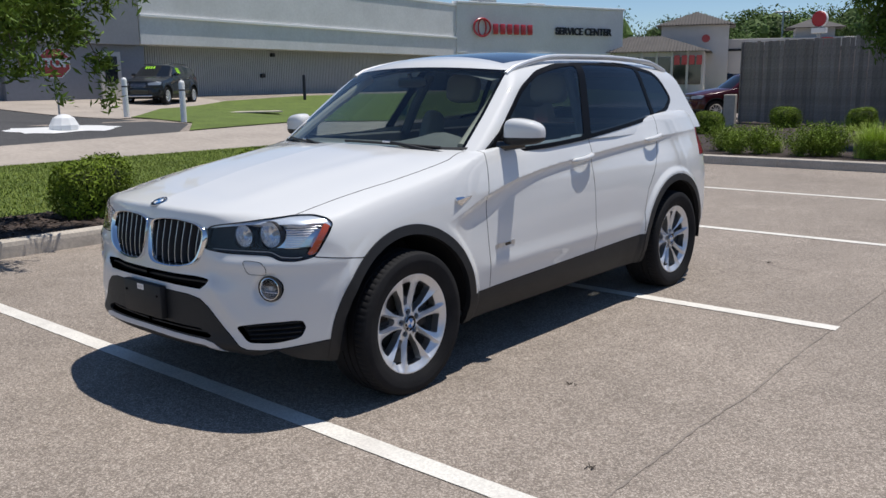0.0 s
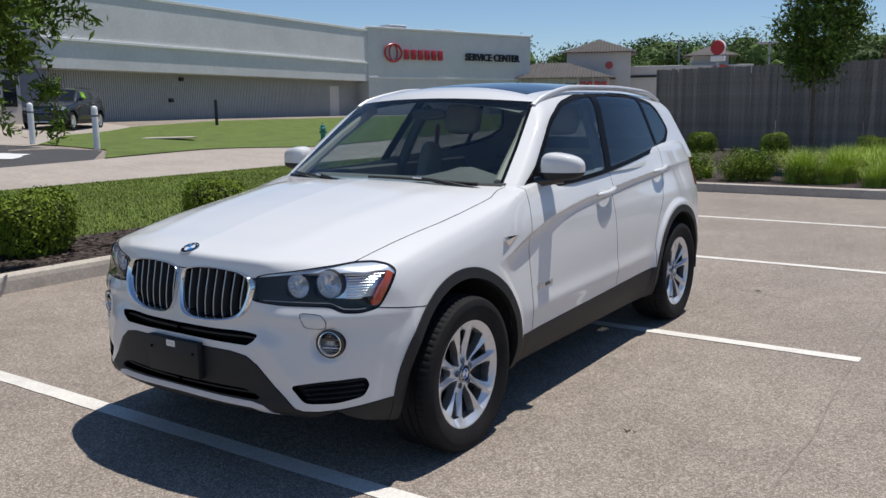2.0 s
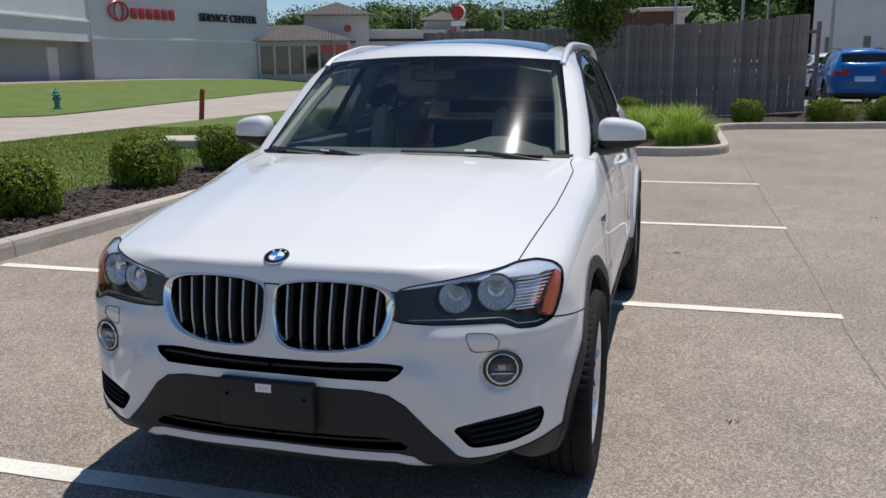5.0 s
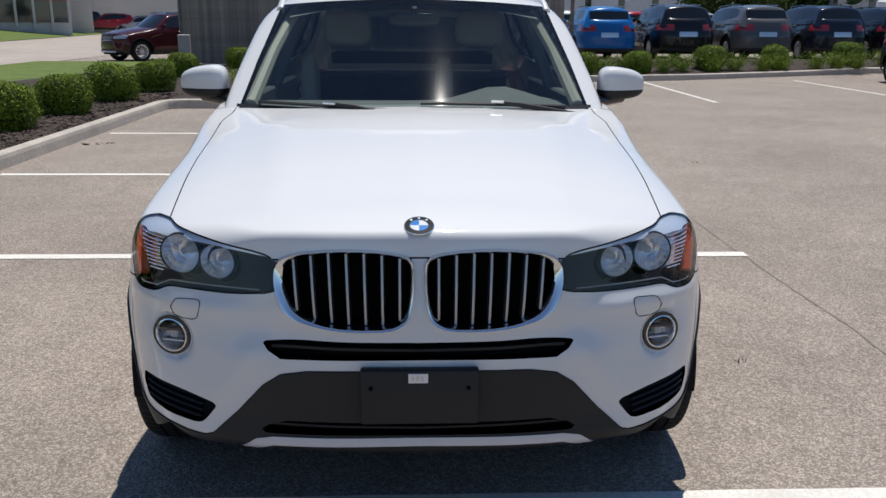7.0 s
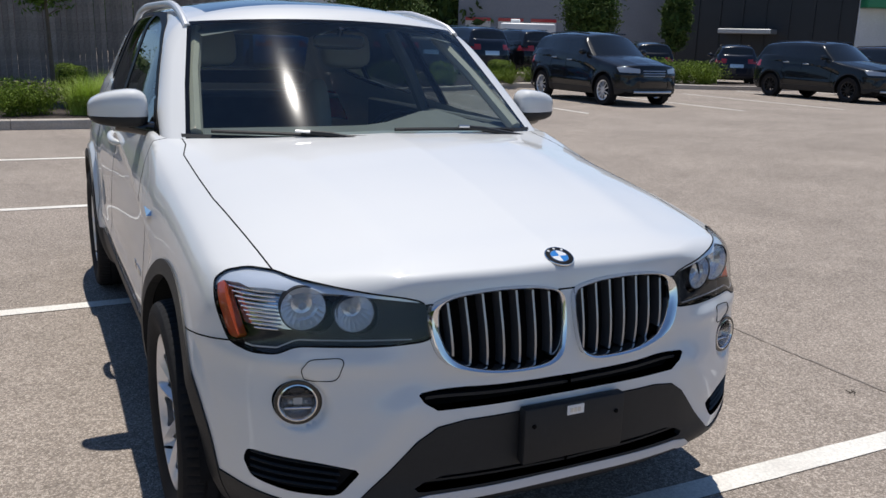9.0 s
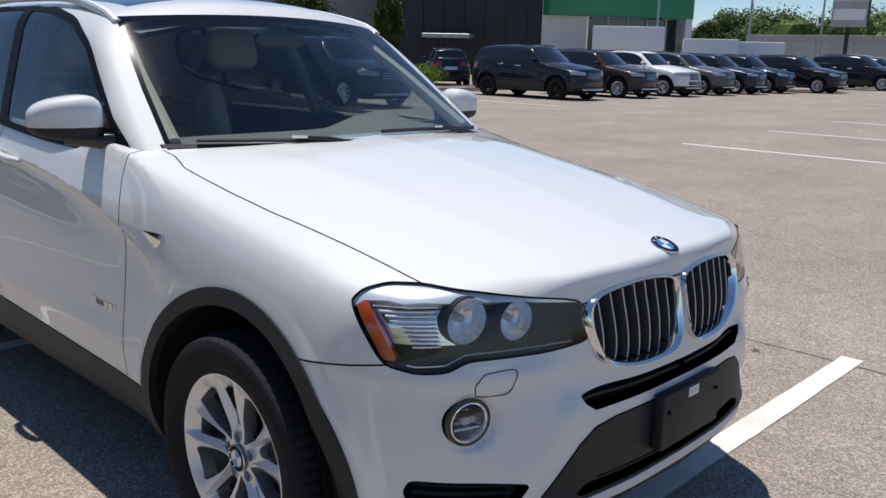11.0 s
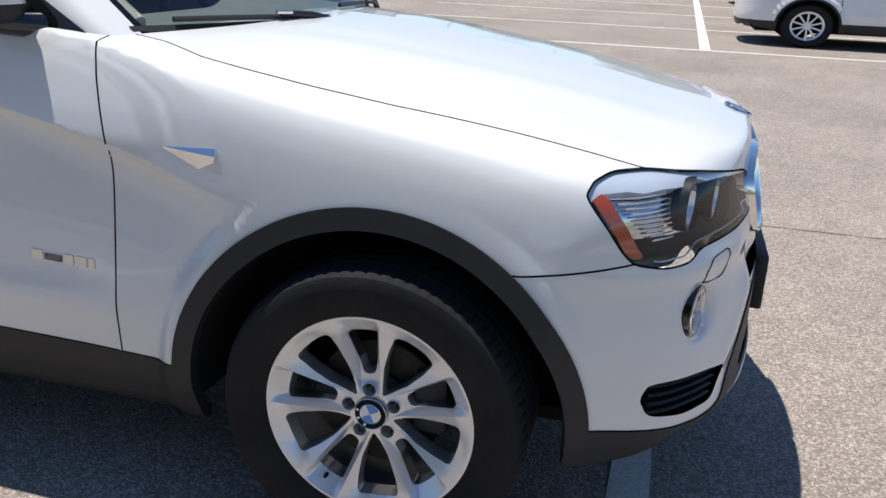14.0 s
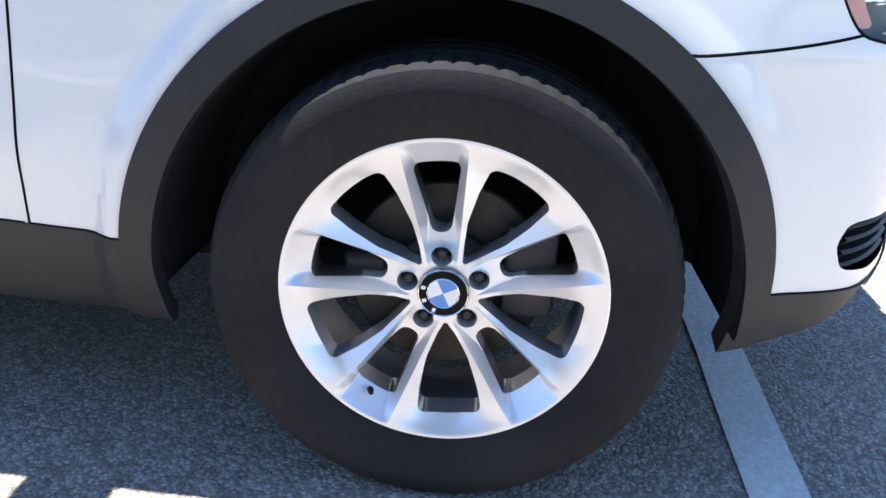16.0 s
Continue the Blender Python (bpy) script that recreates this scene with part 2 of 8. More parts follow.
def build_ground():
    xs = spaced([(-2500, -300, 6), (-300, -60, 8), (-60, -4, 40), (-4, 5, 4), (5, 60, 24), (60, 300, 6), (300, 2500, 5)])
    ys = spaced([(-2500, -300, 5), (-300, -60, 5), (-60, 0, 15), (0, 60, 40), (60, 300, 8), (300, 2500, 5)])
    vs = [(x, y, ground_z(x, y)) for x in xs for y in ys]
    n = len(ys)
    fs = [(i * n + j, (i + 1) * n + j, (i + 1) * n + j + 1, i * n + j + 1) for i in range(len(xs) - 1) for j in range(n - 1)]
    ob = part("ground", mesh_of("ground", vs, fs, True), ASPHALT)
    return tagged(ob, "worn light asphalt of a large parking lot", "ground", kind="structure")


def drape(name, outline, up, material, label, category, step=2.0, kind="structure", skirt=0.0):
    """A flat area cut to an outline and laid over the land."""
    bm = bmesh.new()
    vs = [bm.verts.new((x, y, 0)) for x, y in outline]
    es = [bm.edges.new((vs[i], vs[(i + 1) % len(vs)])) for i in range(len(vs))]
    bmesh.ops.triangle_fill(bm, edges=es, use_beauty=True)
    x0, x1 = min(v.co.x for v in vs), max(v.co.x for v in vs)
    y0, y1 = min(v.co.y for v in vs), max(v.co.y for v in vs)
    for axis, a, b in ((0, x0, x1), (1, y0, y1)):
        k = math.ceil(a / step) * step
        while k < b and abs(k) < 80:
            co, no = [0, 0, 0], [0, 0, 0]
            co[axis], no[axis] = k, 1
            bmesh.ops.bisect_plane(bm, geom=bm.verts[:] + bm.edges[:] + bm.faces[:], plane_co=co, plane_no=no)
            k += step
    for v in bm.verts:
        v.co.z = ground_z(v.co.x, v.co.y) + up
    if skirt:
        r = bmesh.ops.extrude_edge_only(bm, edges=[e for e in bm.edges if e.is_boundary])
        for v in r["geom"]:
            if isinstance(v, bmesh.types.BMVert):
                v.co.z -= skirt
    me = bm_mesh(name, bm)
    for p in me.polygons:
        if p.normal.z < -0.5:
            p.flip()
    return tagged(part(name, me, material), label, category, kind=kind)


def arc(cx, cy, r, a0, a1, n=8):
    return [(cx + r * math.cos(radians(a0 + (a1 - a0) * k / n)), cy + r * math.sin(radians(a0 + (a1 - a0) * k / n))) for k in range(n + 1)]


build_ground()
KERB_LINE = [(-4.1, -45.0), (-4.1, 11.55)] + arc(-3.8, 11.55, 0.3, 180, 90, 4) + [(0.9, 11.85)] + arc(0.9, 13.0, 1.15, -90, 0) + [(2.05, 17.6)] + arc(3.05, 17.7, 1.0, 180, 95, 6) + [(5.0, 19.0), (13.0, 20.9), (90.0, 21.6)]


def offset_line(line, d):
    """The line shifted d metres to its left."""
    out = []
    for i, p in enumerate(line):
        a, b = line[max(0, i - 1)], line[min(len(line) - 1, i + 1)]
        dx, dy = b[0] - a[0], b[1] - a[1]
        l = math.hypot(dx, dy)
        out.append((p[0] - dy / l * d, p[1] + dx / l * d))
    return out


def build_kerb():
    """A cast concrete kerb with rounded top edges, following the lot's edge, in lengths with joints."""
    root = thing("kerb", Matrix(), "pale concrete kerb round the planting beds, weathered", "kerb", kind="structure")
    fine = []
    for a, b in zip(KERB_LINE, KERB_LINE[1:]):
        n = max(1, round(math.dist(a, b) / 3.0))
        fine += [(a[0] + (b[0] - a[0]) * k / n, a[1] + (b[1] - a[1]) * k / n) for k in range(n)]
    fine.append(KERB_LINE[-1])
    prof = [(0.0, -0.05), (-0.012, 0.10), (-0.022, 0.138), (-0.05, 0.152), (-0.13, 0.155), (-0.158, 0.148), (-0.165, 0.05)]
    prof = [(-d, z) for d, z in prof]
    stretch, last = [], 0
    lines = [offset_line(fine, d) for d, z in prof]
    for i in range(len(fine) - 1):
        if math.dist(fine[i], fine[i + 1]) < 0.02:
            continue
        vs, gap = [], 0.004 if math.dist(fine[i], fine[i + 1]) > 1.0 else 0.0
        for k in (i, i + 1):
            for (d, z), ln in zip(prof, lines):
                x, y = ln[k]
                if gap:
                    o = ln[i + 1] if k == i else ln[i]
                    l = math.dist(ln[k], o)
                    x, y = x + (o[0] - x) / l * gap, y + (o[1] - y) / l * gap
                vs.append((x, y, z + ground_z(x, y)))
        n = len(prof)
        fs = [(j, j + n, j + n + 1, j + 1) for j in range(n - 1)] + [tuple(range(n)), tuple(range(2 * n - 1, n - 1, -1))]
        me = mesh_of("kerb_stone", vs, fs)
        part("kerb_stone", me, KERB, root)


build_kerb()
BED_EDGE = offset_line(KERB_LINE, 0.15)
drape("planting_bed", [p for p in BED_EDGE if p[1] > -46] + [(90, 25), (5.2, 23.0), (-7.6, 25.6), (-9.0, 16.0), (-5.9, 13.5), (-5.9, -45)], 0.11, MULCH, "dark bark mulch in the planting beds behind the kerb", "mulch bed")
drape("lawn_strip", [(-5.85, -45), (-5.85, 13.4), (-8.6, 16.0), (-8.2, 26.5), (-12.4, 26.5), (-12.35, -45)], 0.10, GRASS_SOIL, "mown green lawn between the bed and the road", "lawn")
drape("service_road", [(-12.38, -45), (-12.45, 26), (-13.2, 70), (-24.5, 70), (-22.3, 42), (-17.6, 17), (-16.5, 10), (-15.8, 4), (-15.8, -45)], 0.012, ROAD, "pale beige concrete service road", "road")
drape("side_drive", [(-15.78, -30), (-15.8, 4), (-16.5, 9.9), (-18.0, 11.2), (-20.1, 10.2), (-27.0, 9.8), (-40, 9.0), (-40, -30)], 0.008, ASPHALT_DARK, "dark asphalt of a side drive", "drive")
drape("showroom_lawn", [(-16.6, 10.3), (-17.7, 17), (-22.4, 42), (-24.6, 70), (-29.0, 70), (-31.8, 44), (-31.3, 27), (-29.5, 20.6), (-25.6, 15.0), (-20.6, 10.9), (-18.1, 11.4)], 0.03, GRASS_SOIL, "mown green lawn before the dealership building", "lawn")
drape("walkway", [(-20.2, 10.3), (-20.5, 10.95), (-25.5, 15.0), (-29.4, 20.6), (-33, 21), (-33, 9.4), (-27, 9.85)], 0.02, ROAD, "pale concrete apron by the building", "pavement")
drape("far_lawn", [(-13.3, 34), (-14.5, 70), (-19, 100), (-60, 100), (-60, 70), (-13.9, 70)], 0.02, GRASS_SOIL, "mown green lawn beside the far road", "lawn")


def line_strip(name, x0, y0, x1, y1, w, label):
    bm = bmesh.new()
    dx, dy = x1 - x0, y1 - y0
    l = math.hypot(dx, dy)
    nx, ny = -dy / l * w / 2, dx / l * w / 2
    n = max(2, int(l / 0.12))
    rnd = random.Random(int(abs(x0 * 31 + y0 * 17) * 10))
    rows = []
    for k in range(n + 1):
        f = k / n
        a, b = 1 + rnd.uniform(-0.05, 0.05), 1 + rnd.uniform(-0.05, 0.05)
        row = []
        for s in (a, -b):
            x, y = x0 + dx * f + nx * s, y0 + dy * f + ny * s
            row.append(bm.verts.new((x, y, ground_z(x, y) + 0.004)))
        rows.append(row)
    for p, q in zip(rows, rows[1:]):
        bm.faces.new((p[0], p[1], q[1], q[0]))
    me = bm_mesh(name, bm)
    for p in me.polygons:
        if p.normal.z < 0:
            p.flip()
    return tagged(part(name, me, LINE), label, "road marking", "parking lines", "structure")


for y in (-0.575, 2.36, 5.36, 8.5):
    line_strip("parking_line", -4.0, y, 2.27 if y < 0 else 2.19, y, 0.105, "white painted parking bay line on the asphalt")
for k in range(9):
    x = 10.5 + 3.2 * k
    line_strip("parking_line", x, -6.2, x, 4.9, 0.1, "thin white parking bay line on the asphalt")
line_strip("parking_line", 10.5, -0.95, 40.0, -0.8, 0.15, "long white line between two rows of bays")
for x, y1 in ((5.95, 19.4), (10.2, 20.2), (14.9, 20.6), (18.4, 20.7), (22.0, 20.8), (25.2, 20.8), (28.4, 20.9)):
    line_strip("parking_line", x - 0.1, 13.2, x, y1, 0.1, "thin white parking bay line on the asphalt")

# a paving joint along the bays' ends
JOINT = shade("paving_joint_dark", (0.245, 0.21, 0.18), 0.95, vary=0.2, scale=6, fine=0.25, bump=0.3, bump_scale=120)


def paving_joint(x0, y0, y1, seed):
    rnd = random.Random(seed)
    v, f = [], []
    n = 420
    wander = 0.0
    for k in range(n + 1):
        y = y0 + (y1 - y0) * k / n
        wander += rnd.gauss(0, 0.0022) - 0.04 * wander
        a, b = rnd.uniform(0.001, 0.010), rnd.uniform(0.001, 0.010)
        for x in (x0 + wander - a, x0 + wander + b):
            v.append((x, y, ground_z(x, y) + 0.0035))
    f = [(2 * k, 2 * k + 1, 2 * k + 3, 2 * k + 2) for k in range(n)]
    return tagged(part("paving_joint", mesh_of("paving_joint", v, f), JOINT), "narrow dark paving joint in the asphalt", "road joint", kind="structure")


paving_joint(2.165, -7.0, 12.3, 4)


# ---- car materials ----
def paint(name, color, rough=0.28, metal=0.0, coat=1.0, spec=0.5):
    m = shade(name, color, rough, metal, coat=coat, spec=spec)
    nt = m.node_tree
    p = nt.nodes["Principled BSDF"]
    p.inputs["Coat Roughness"].default_value = 0.025
    n = nt.nodes.new("ShaderNodeTexNoise")
    n.inputs["Scale"].default_value = 900.0
    tc = nt.nodes.new("ShaderNodeTexCoord")
    nt.links.new(tc.outputs["Object"], n.inputs["Vector"])
    r = nt.nodes.new("ShaderNodeMapRange")
    r.inputs[3].default_value, r.inputs[4].default_value = max(0.05, rough - 0.05), rough + 0.08
    nt.links.new(n.outputs[0], r.inputs[0])
    nt.links.new(r.outputs[0], p.inputs["Roughness"])
    return m


WHITE = paint("white_paint", (0.715, 0.72, 0.715), 0.5, spec=0.25)
TRIM = shade("grained_black_plastic", (0.0155, 0.0165, 0.0185), 0.55, vary=0.1, scale=5, fine=0.1, bump=0.12, bump_scale=400, spec=0.4)
GLOSS_BLACK = shade("gloss_black", (0.008, 0.008, 0.009), 0.12, coat=0.6)
GAP = shade("panel_gap", (0.004, 0.004, 0.004), 0.9, spec=0.1)
CHROME = shade("chrome", (0.80, 0.81, 0.82), 0.07, 1.0)
SATIN = shade("satin_aluminium", (0.62, 0.63, 0.64), 0.28, 1.0, vary=0.03, scale=20)
RIM = shade("silver_wheel_paint", (0.74, 0.75, 0.77), 0.34, 0.55, vary=0.03, scale=15, coat=0.6)
BAR = shade("grille_bar_silver", (0.44, 0.445, 0.45), 0.35, 0.8, vary=0.05, scale=20)
# bar flanks: the shade between the bars is put into a darker colour
BAR_SIDE = shade("grille_bar_shade", (0.05, 0.052, 0.058), 0.4)
RUBBER = shade("tyre_rubber", (0.0145, 0.0145, 0.016), 0.8, vary=0.2, scale=7, fine=0.15, bump=0.12, bump_scale=160, spec=0.2, dirt=(0.026, 0.025, 0.024))
STEEL = shade("brake_disc_steel", (0.05, 0.046, 0.043), 0.6, 0.8, vary=0.25, scale=30)
CAST = shade("dark_cast_iron", (0.035, 0.035, 0.038), 0.6, 0.3, vary=0.2, scale=20)
LINER = shade("wheel_arch_liner", (0.012, 0.012, 0.013), 0.95, vary=0.2, scale=10, bump=0.3, bump_scale=200, spec=0.2)
WIND = glass("windscreen_glass", (0.68, 0.75, 0.735), 0.006, dust=0.0012)
SIDE_GLASS = glass("door_glass", (0.52, 0.58, 0.585))
DARK_GLASS = glass("privacy_glass", (0.15, 0.17, 0.185))
LENS = glass("lamp_lens", (0.95, 0.96, 0.97), base=0.045)
REFLECTOR = shade("lamp_reflector", (0.75, 0.77, 0.8), 0.12, 1.0, bump=0.05, bump_scale=60)
BULB_GLASS = shade("lamp_projector_glass", (0.32, 0.36, 0.4), 0.03, 0.0, coat=1.0, spec=0.9)
LAMP_BLACK = shade("lamp_housing_black", (0.010, 0.010, 0.012), 0.55, spec=0.25)
AMBER = shade("amber_reflector", (0.50, 0.075, 0.018), 0.16, coat=1.0, bump=0.15, bump_scale=300)
RED_LENS = shade("red_lamp_lens", (0.35, 0.01, 0.012), 0.12, coat=1.0)
BLUE = shade("badge_blue", (0.03, 0.20, 0.55), 0.2, coat=1.0)
BADGE_WHITE = shade("badge_white", (0.75, 0.76, 0.76), 0.2, coat=1.0)
BEIGE = shade("beige_leather", (0.55, 0.49, 0.40), 0.55, vary=0.08, scale=6, bump=0.15, bump_scale=250)
DASH = shade("grey_dashboard", (0.20, 0.198, 0.19), 0.7, vary=0.1, scale=9, bump=0.15, bump_scale=300)
HEADLINER = shade("pale_headlining", (0.30, 0.285, 0.26), 0.95)
BROW = shade("lamp_brow_silver", (0.74, 0.79, 0.86), 0.22, 0.35, coat=0.6)
WINDOW_TRIM = shade("satin_black_trim", (0.006, 0.006, 0.007), 0.45, spec=0.08)
SKID = shade("silver_skid_paint", (0.60, 0.61, 0.64), 0.4, 0.15, vary=0.03, scale=12)
RAIL = shade("roof_rail_silver", (0.66, 0.67, 0.68), 0.42, 0.5, vary=0.03, scale=10)
FRIT = shade("windscreen_black_edge", (0.006, 0.006, 0.007), 0.04, spec=0.3)
STICKER = shade("white_sticker", (0.8, 0.8, 0.8), 0.5)


# ---- body shells: a smooth shape found by its own function, then cut into panels ----
def curve(*pairs):
    """A smooth monotone curve through a few (x, y) pairs, for arrays."""
    xs, ys = np.array([p[0] for p in pairs], float), np.array([p[1] for p in pairs], float)
    h, d = np.diff(xs), np.diff(ys) / np.diff(xs)
    m = np.zeros(len(xs))
    m[0], m[-1] = d[0], d[-1]
    for i in range(1, len(xs) - 1):
        if d[i - 1] * d[i] > 0:
            w1, w2 = 2 * h[i] + h[i - 1], h[i] + 2 * h[i - 1]
            m[i] = (w1 + w2) / (w1 / d[i - 1] + w2 / d[i])

    def f(x):
        x = np.asarray(x, float)
        i = np.clip(np.searchsorted(xs, x) - 1, 0, len(h) - 1)
        t = (x - xs[i]) / h[i]
        u = np.clip(t, 0, 1)
        a = (1 + 2 * u) * (1 - u) ** 2 * ys[i] + u * (1 - u) ** 2 * h[i] * m[i] + u * u * (3 - 2 * u) * ys[i + 1] + u * u * (u - 1) * h[i] * m[i + 1]
        return a + np.where(t < 0, (x - xs[0]) * m[0], 0) + np.where(t > 1, (x - xs[-1]) * m[-1], 0)
    return f


def smax(a, b, k):
    return np.maximum(a, b) + np.maximum(k - np.abs(a - b), 0) ** 2 / (4 * k)


def step(a, b, x):
    t = np.clip((x - a) / (b - a), 0, 1)
    return t * t * (3 - 2 * t)


def poly_dist(px, py, poly):
    """Signed distance to a closed outline, negative inside."""
    d2, inside = np.full(px.shape, 1e9), np.zeros(px.shape, bool)
    for i in range(len(poly)):
        (ax, ay), (bx, by) = poly[i], poly[(i + 1) % len(poly)]
        ex, ey = bx - ax, by - ay
        wx, wy = px - ax, py - ay
        t = np.clip((wx * ex + wy * ey) / (ex * ex + ey * ey + 1e-12), 0, 1)
        d2 = np.minimum(d2, (wx - ex * t) ** 2 + (wy - ey * t) ** 2)
        c = ((ay > py) != (by > py)) & (px < ex * (py - ay) / (ey if abs(ey) > 1e-12 else 1e-12) + ax)
        inside ^= c
    return np.where(inside, -np.sqrt(d2), np.sqrt(d2))


def rounded(poly, n=5, r=0.35):
    """An outline with its corners rounded off."""
    out = []
    k = len(poly)
    for i in range(k):
        p, a, b = Vector(poly[i]), Vector(poly[i - 1]), Vector(poly[(i + 1) % k])
        s, e = p.lerp(a, r), p.lerp(b, r)
        for j in range(n + 1):
            t = j / n
            q = s * (1 - t) ** 2 + p * 2 * t * (1 - t) + e * t * t
            out.append((q.x, q.y))
    return out


def split_mesh(V, F, L, g, label, sel):
    """Cut the chosen triangles along g = 0 and give those with g < 0 the new label."""
    V, F, L = V, F, L
    m = sel & ((g[F] < 0).any(1))
    mixed = m & ((g[F] >= 0).any(1))
    L = L.copy()
    L[m & ~mixed] = label
    new_v, keys, outF, outL = [], {}, [], []
    base = len(V)

    def cross(i, j):
        k = (i, j) if i < j else (j, i)
        if k not in keys:
            t = g[k[0]] / (g[k[0]] - g[k[1]])
            t = min(max(t, 0.02), 0.98)
            keys[k] = base + len(new_v)
            new_v.append(V[k[0]] + (V[k[1]] - V[k[0]]) * t)
        return keys[k]

    for f, l in zip(F[mixed], L[mixed]):
        neg = [g[i] < 0 for i in f]
        if sum(neg) == 1:
            s = neg.index(True)
        else:
            s = neg.index(False)
        a, b, c = f[s], f[(s + 1) % 3], f[(s + 2) % 3]
        ab, ac = cross(a, b), cross(a, c)
        la, lo = (label, l) if sum(neg) == 1 else (l, label)
        outF += [(a, ab, ac), (ab, b, c), (ab, c, ac)]
        outL += [la, lo, lo]
    if outF:
        F = np.vstack([F[~mixed], np.array(outF)])
        L = np.concatenate([L[~mixed], np.array(outL)])
        V = np.vstack([V, np.array(new_v)])
    return V, F, L


def gradient(fn, V, e=0.0012):
    out = np.zeros_like(V)
    for k in range(3):
        d = np.zeros(3)
        d[k] = e
        out[:, k] = fn(V + d) - fn(V - d)
    return out / (np.linalg.norm(out, axis=1)[:, None] + 1e-12)


def wrap(fn, xs, ys, zs, core, sides):
    """Grids on a box, pushed along rays from the nearest core point onto fn = 0. Half a body, x >= 0."""
    Vs, Fs, base = [], [], 0

    def grid(A, B, place, flip):
        nonlocal base
        a, b = np.meshgrid(A, B, indexing="ij")
        v = place(a.ravel(), b.ravel())
        na, nb = len(A), len(B)
        i = np.arange(na * nb).reshape(na, nb)
        q = np.stack([i[:-1, :-1], i[1:, :-1], i[1:, 1:], i[:-1, 1:]], -1).reshape(-1, 4)
        t = np.vstack([q[:, [0, 1, 2]], q[:, [0, 2, 3]]])
        Vs.append(v)
        Fs.append((t[:, ::-1] if flip else t) + base)
        base += len(v)

    o = np.ones_like
    if "front" in sides:
        grid(xs, zs, lambda a, b: np.stack([a, o(a) * ys[0], b], -1), False)
    if "rear" in sides:
        grid(xs, zs, lambda a, b: np.stack([a, o(a) * ys[-1], b], -1), True)
    if "side" in sides:
        grid(ys, zs, lambda a, b: np.stack([o(a) * xs[-1], a, b], -1), False)
    if "top" in sides:
        grid(xs, ys, lambda a, b: np.stack([a, b, o(a) * zs[-1]], -1), False)
    V, F = np.vstack(Vs), np.vstack(Fs)
    (cy0, cy1), cz = core
    C = np.stack([0 * V[:, 0], np.clip(V[:, 1], cy0, cy1), 0 * V[:, 0] + cz], -1)
    C[:, 0] = np.clip(V[:, 0] * 0.55, 0, 0.35)
    D = V - C
    D /= np.linalg.norm(D, axis=1)[:, None]
    lo, hi = np.zeros(len(V)), np.full(len(V), 1.6)
    for _ in range(34):
        mid = (lo + hi) / 2
        neg = fn(C + D * mid[:, None]) < 0
        lo, hi = np.where(neg, mid, lo), np.where(neg, hi, mid)
    V = C + D * lo[:, None]
    key = np.round(V / 2e-5).astype(np.int64)
    _, first, inv = np.unique(key, axis=0, return_index=True, return_inverse=True)
    inv = inv.ravel()
    V, F = V[first], inv[F]
    F = F[(F[:, 0] != F[:, 1]) & (F[:, 1] != F[:, 2]) & (F[:, 0] != F[:, 2])]
    return V, F


def border(F):
    """The outer edges of a set of triangles, in their winding."""
    e = np.vstack([F[:, [0, 1]], F[:, [1, 2]], F[:, [2, 0]]])
    s = {}
    for a, b in e:
        s[(a, b)] = 1
    return [(a, b) for a, b in s if (b, a) not in s]


def piece(V, F, N, out=0.0, wall=0.0, inset=None):
    """Vertices, faces and normals of a panel cut from the shell. out: how far it stands proud; wall: depth of its edge."""
    ids, inv = np.unique(F, return_inverse=True)
    f = inv.reshape(F.shape)
    v, n = V[ids] + N[ids] * out, N[ids]
    if wall:
        b = border(f)
        k = len(v)
        ends = sorted({i for e in b for i in e})
        at = {i: k + j for j, i in enumerate(ends)}
        at2 = {i: k + len(ends) + j for j, i in enumerate(ends)}
        shift = -n[ends] * wall if inset is None else np.tile(np.array(inset, float), (len(ends), 1))
        v = np.vstack([v, v[ends], v[ends] + shift])
        q = [(at[b_], at[a], at2[a]) for a, b_ in b] + [(at[b_], at2[a], at2[b_]) for a, b_ in b]
        nb = {i: np.zeros(3) for i in ends}
        for a, c in b:
            t = v[c] - v[a]
            o = np.cross(t, n[a])
            o /= np.linalg.norm(o) + 1e-9
            nb[a] += o
            nb[c] += o
        w = np.array([nb[i] / (np.linalg.norm(nb[i]) + 1e-9) for i in ends])
        n = np.vstack([n, w, w])
        f = np.vstack([f, np.array(q)])
    return v, f, n


def mirrored(v, f, n, both=True):
    v2, n2 = v * [-1, 1, 1], n * [-1, 1, 1]
    f2 = f[:, ::-1]
    if not both:
        return v2, f2, n2
    return np.vstack([v, v2]), np.vstack([f, f2 + len(v)]), np.vstack([n, n2])


def panel(name, vfn, material, parent, label=""):
    v, f, n = vfn
    return part(name, mesh_of(name, v, f, True, n), material, parent, label)


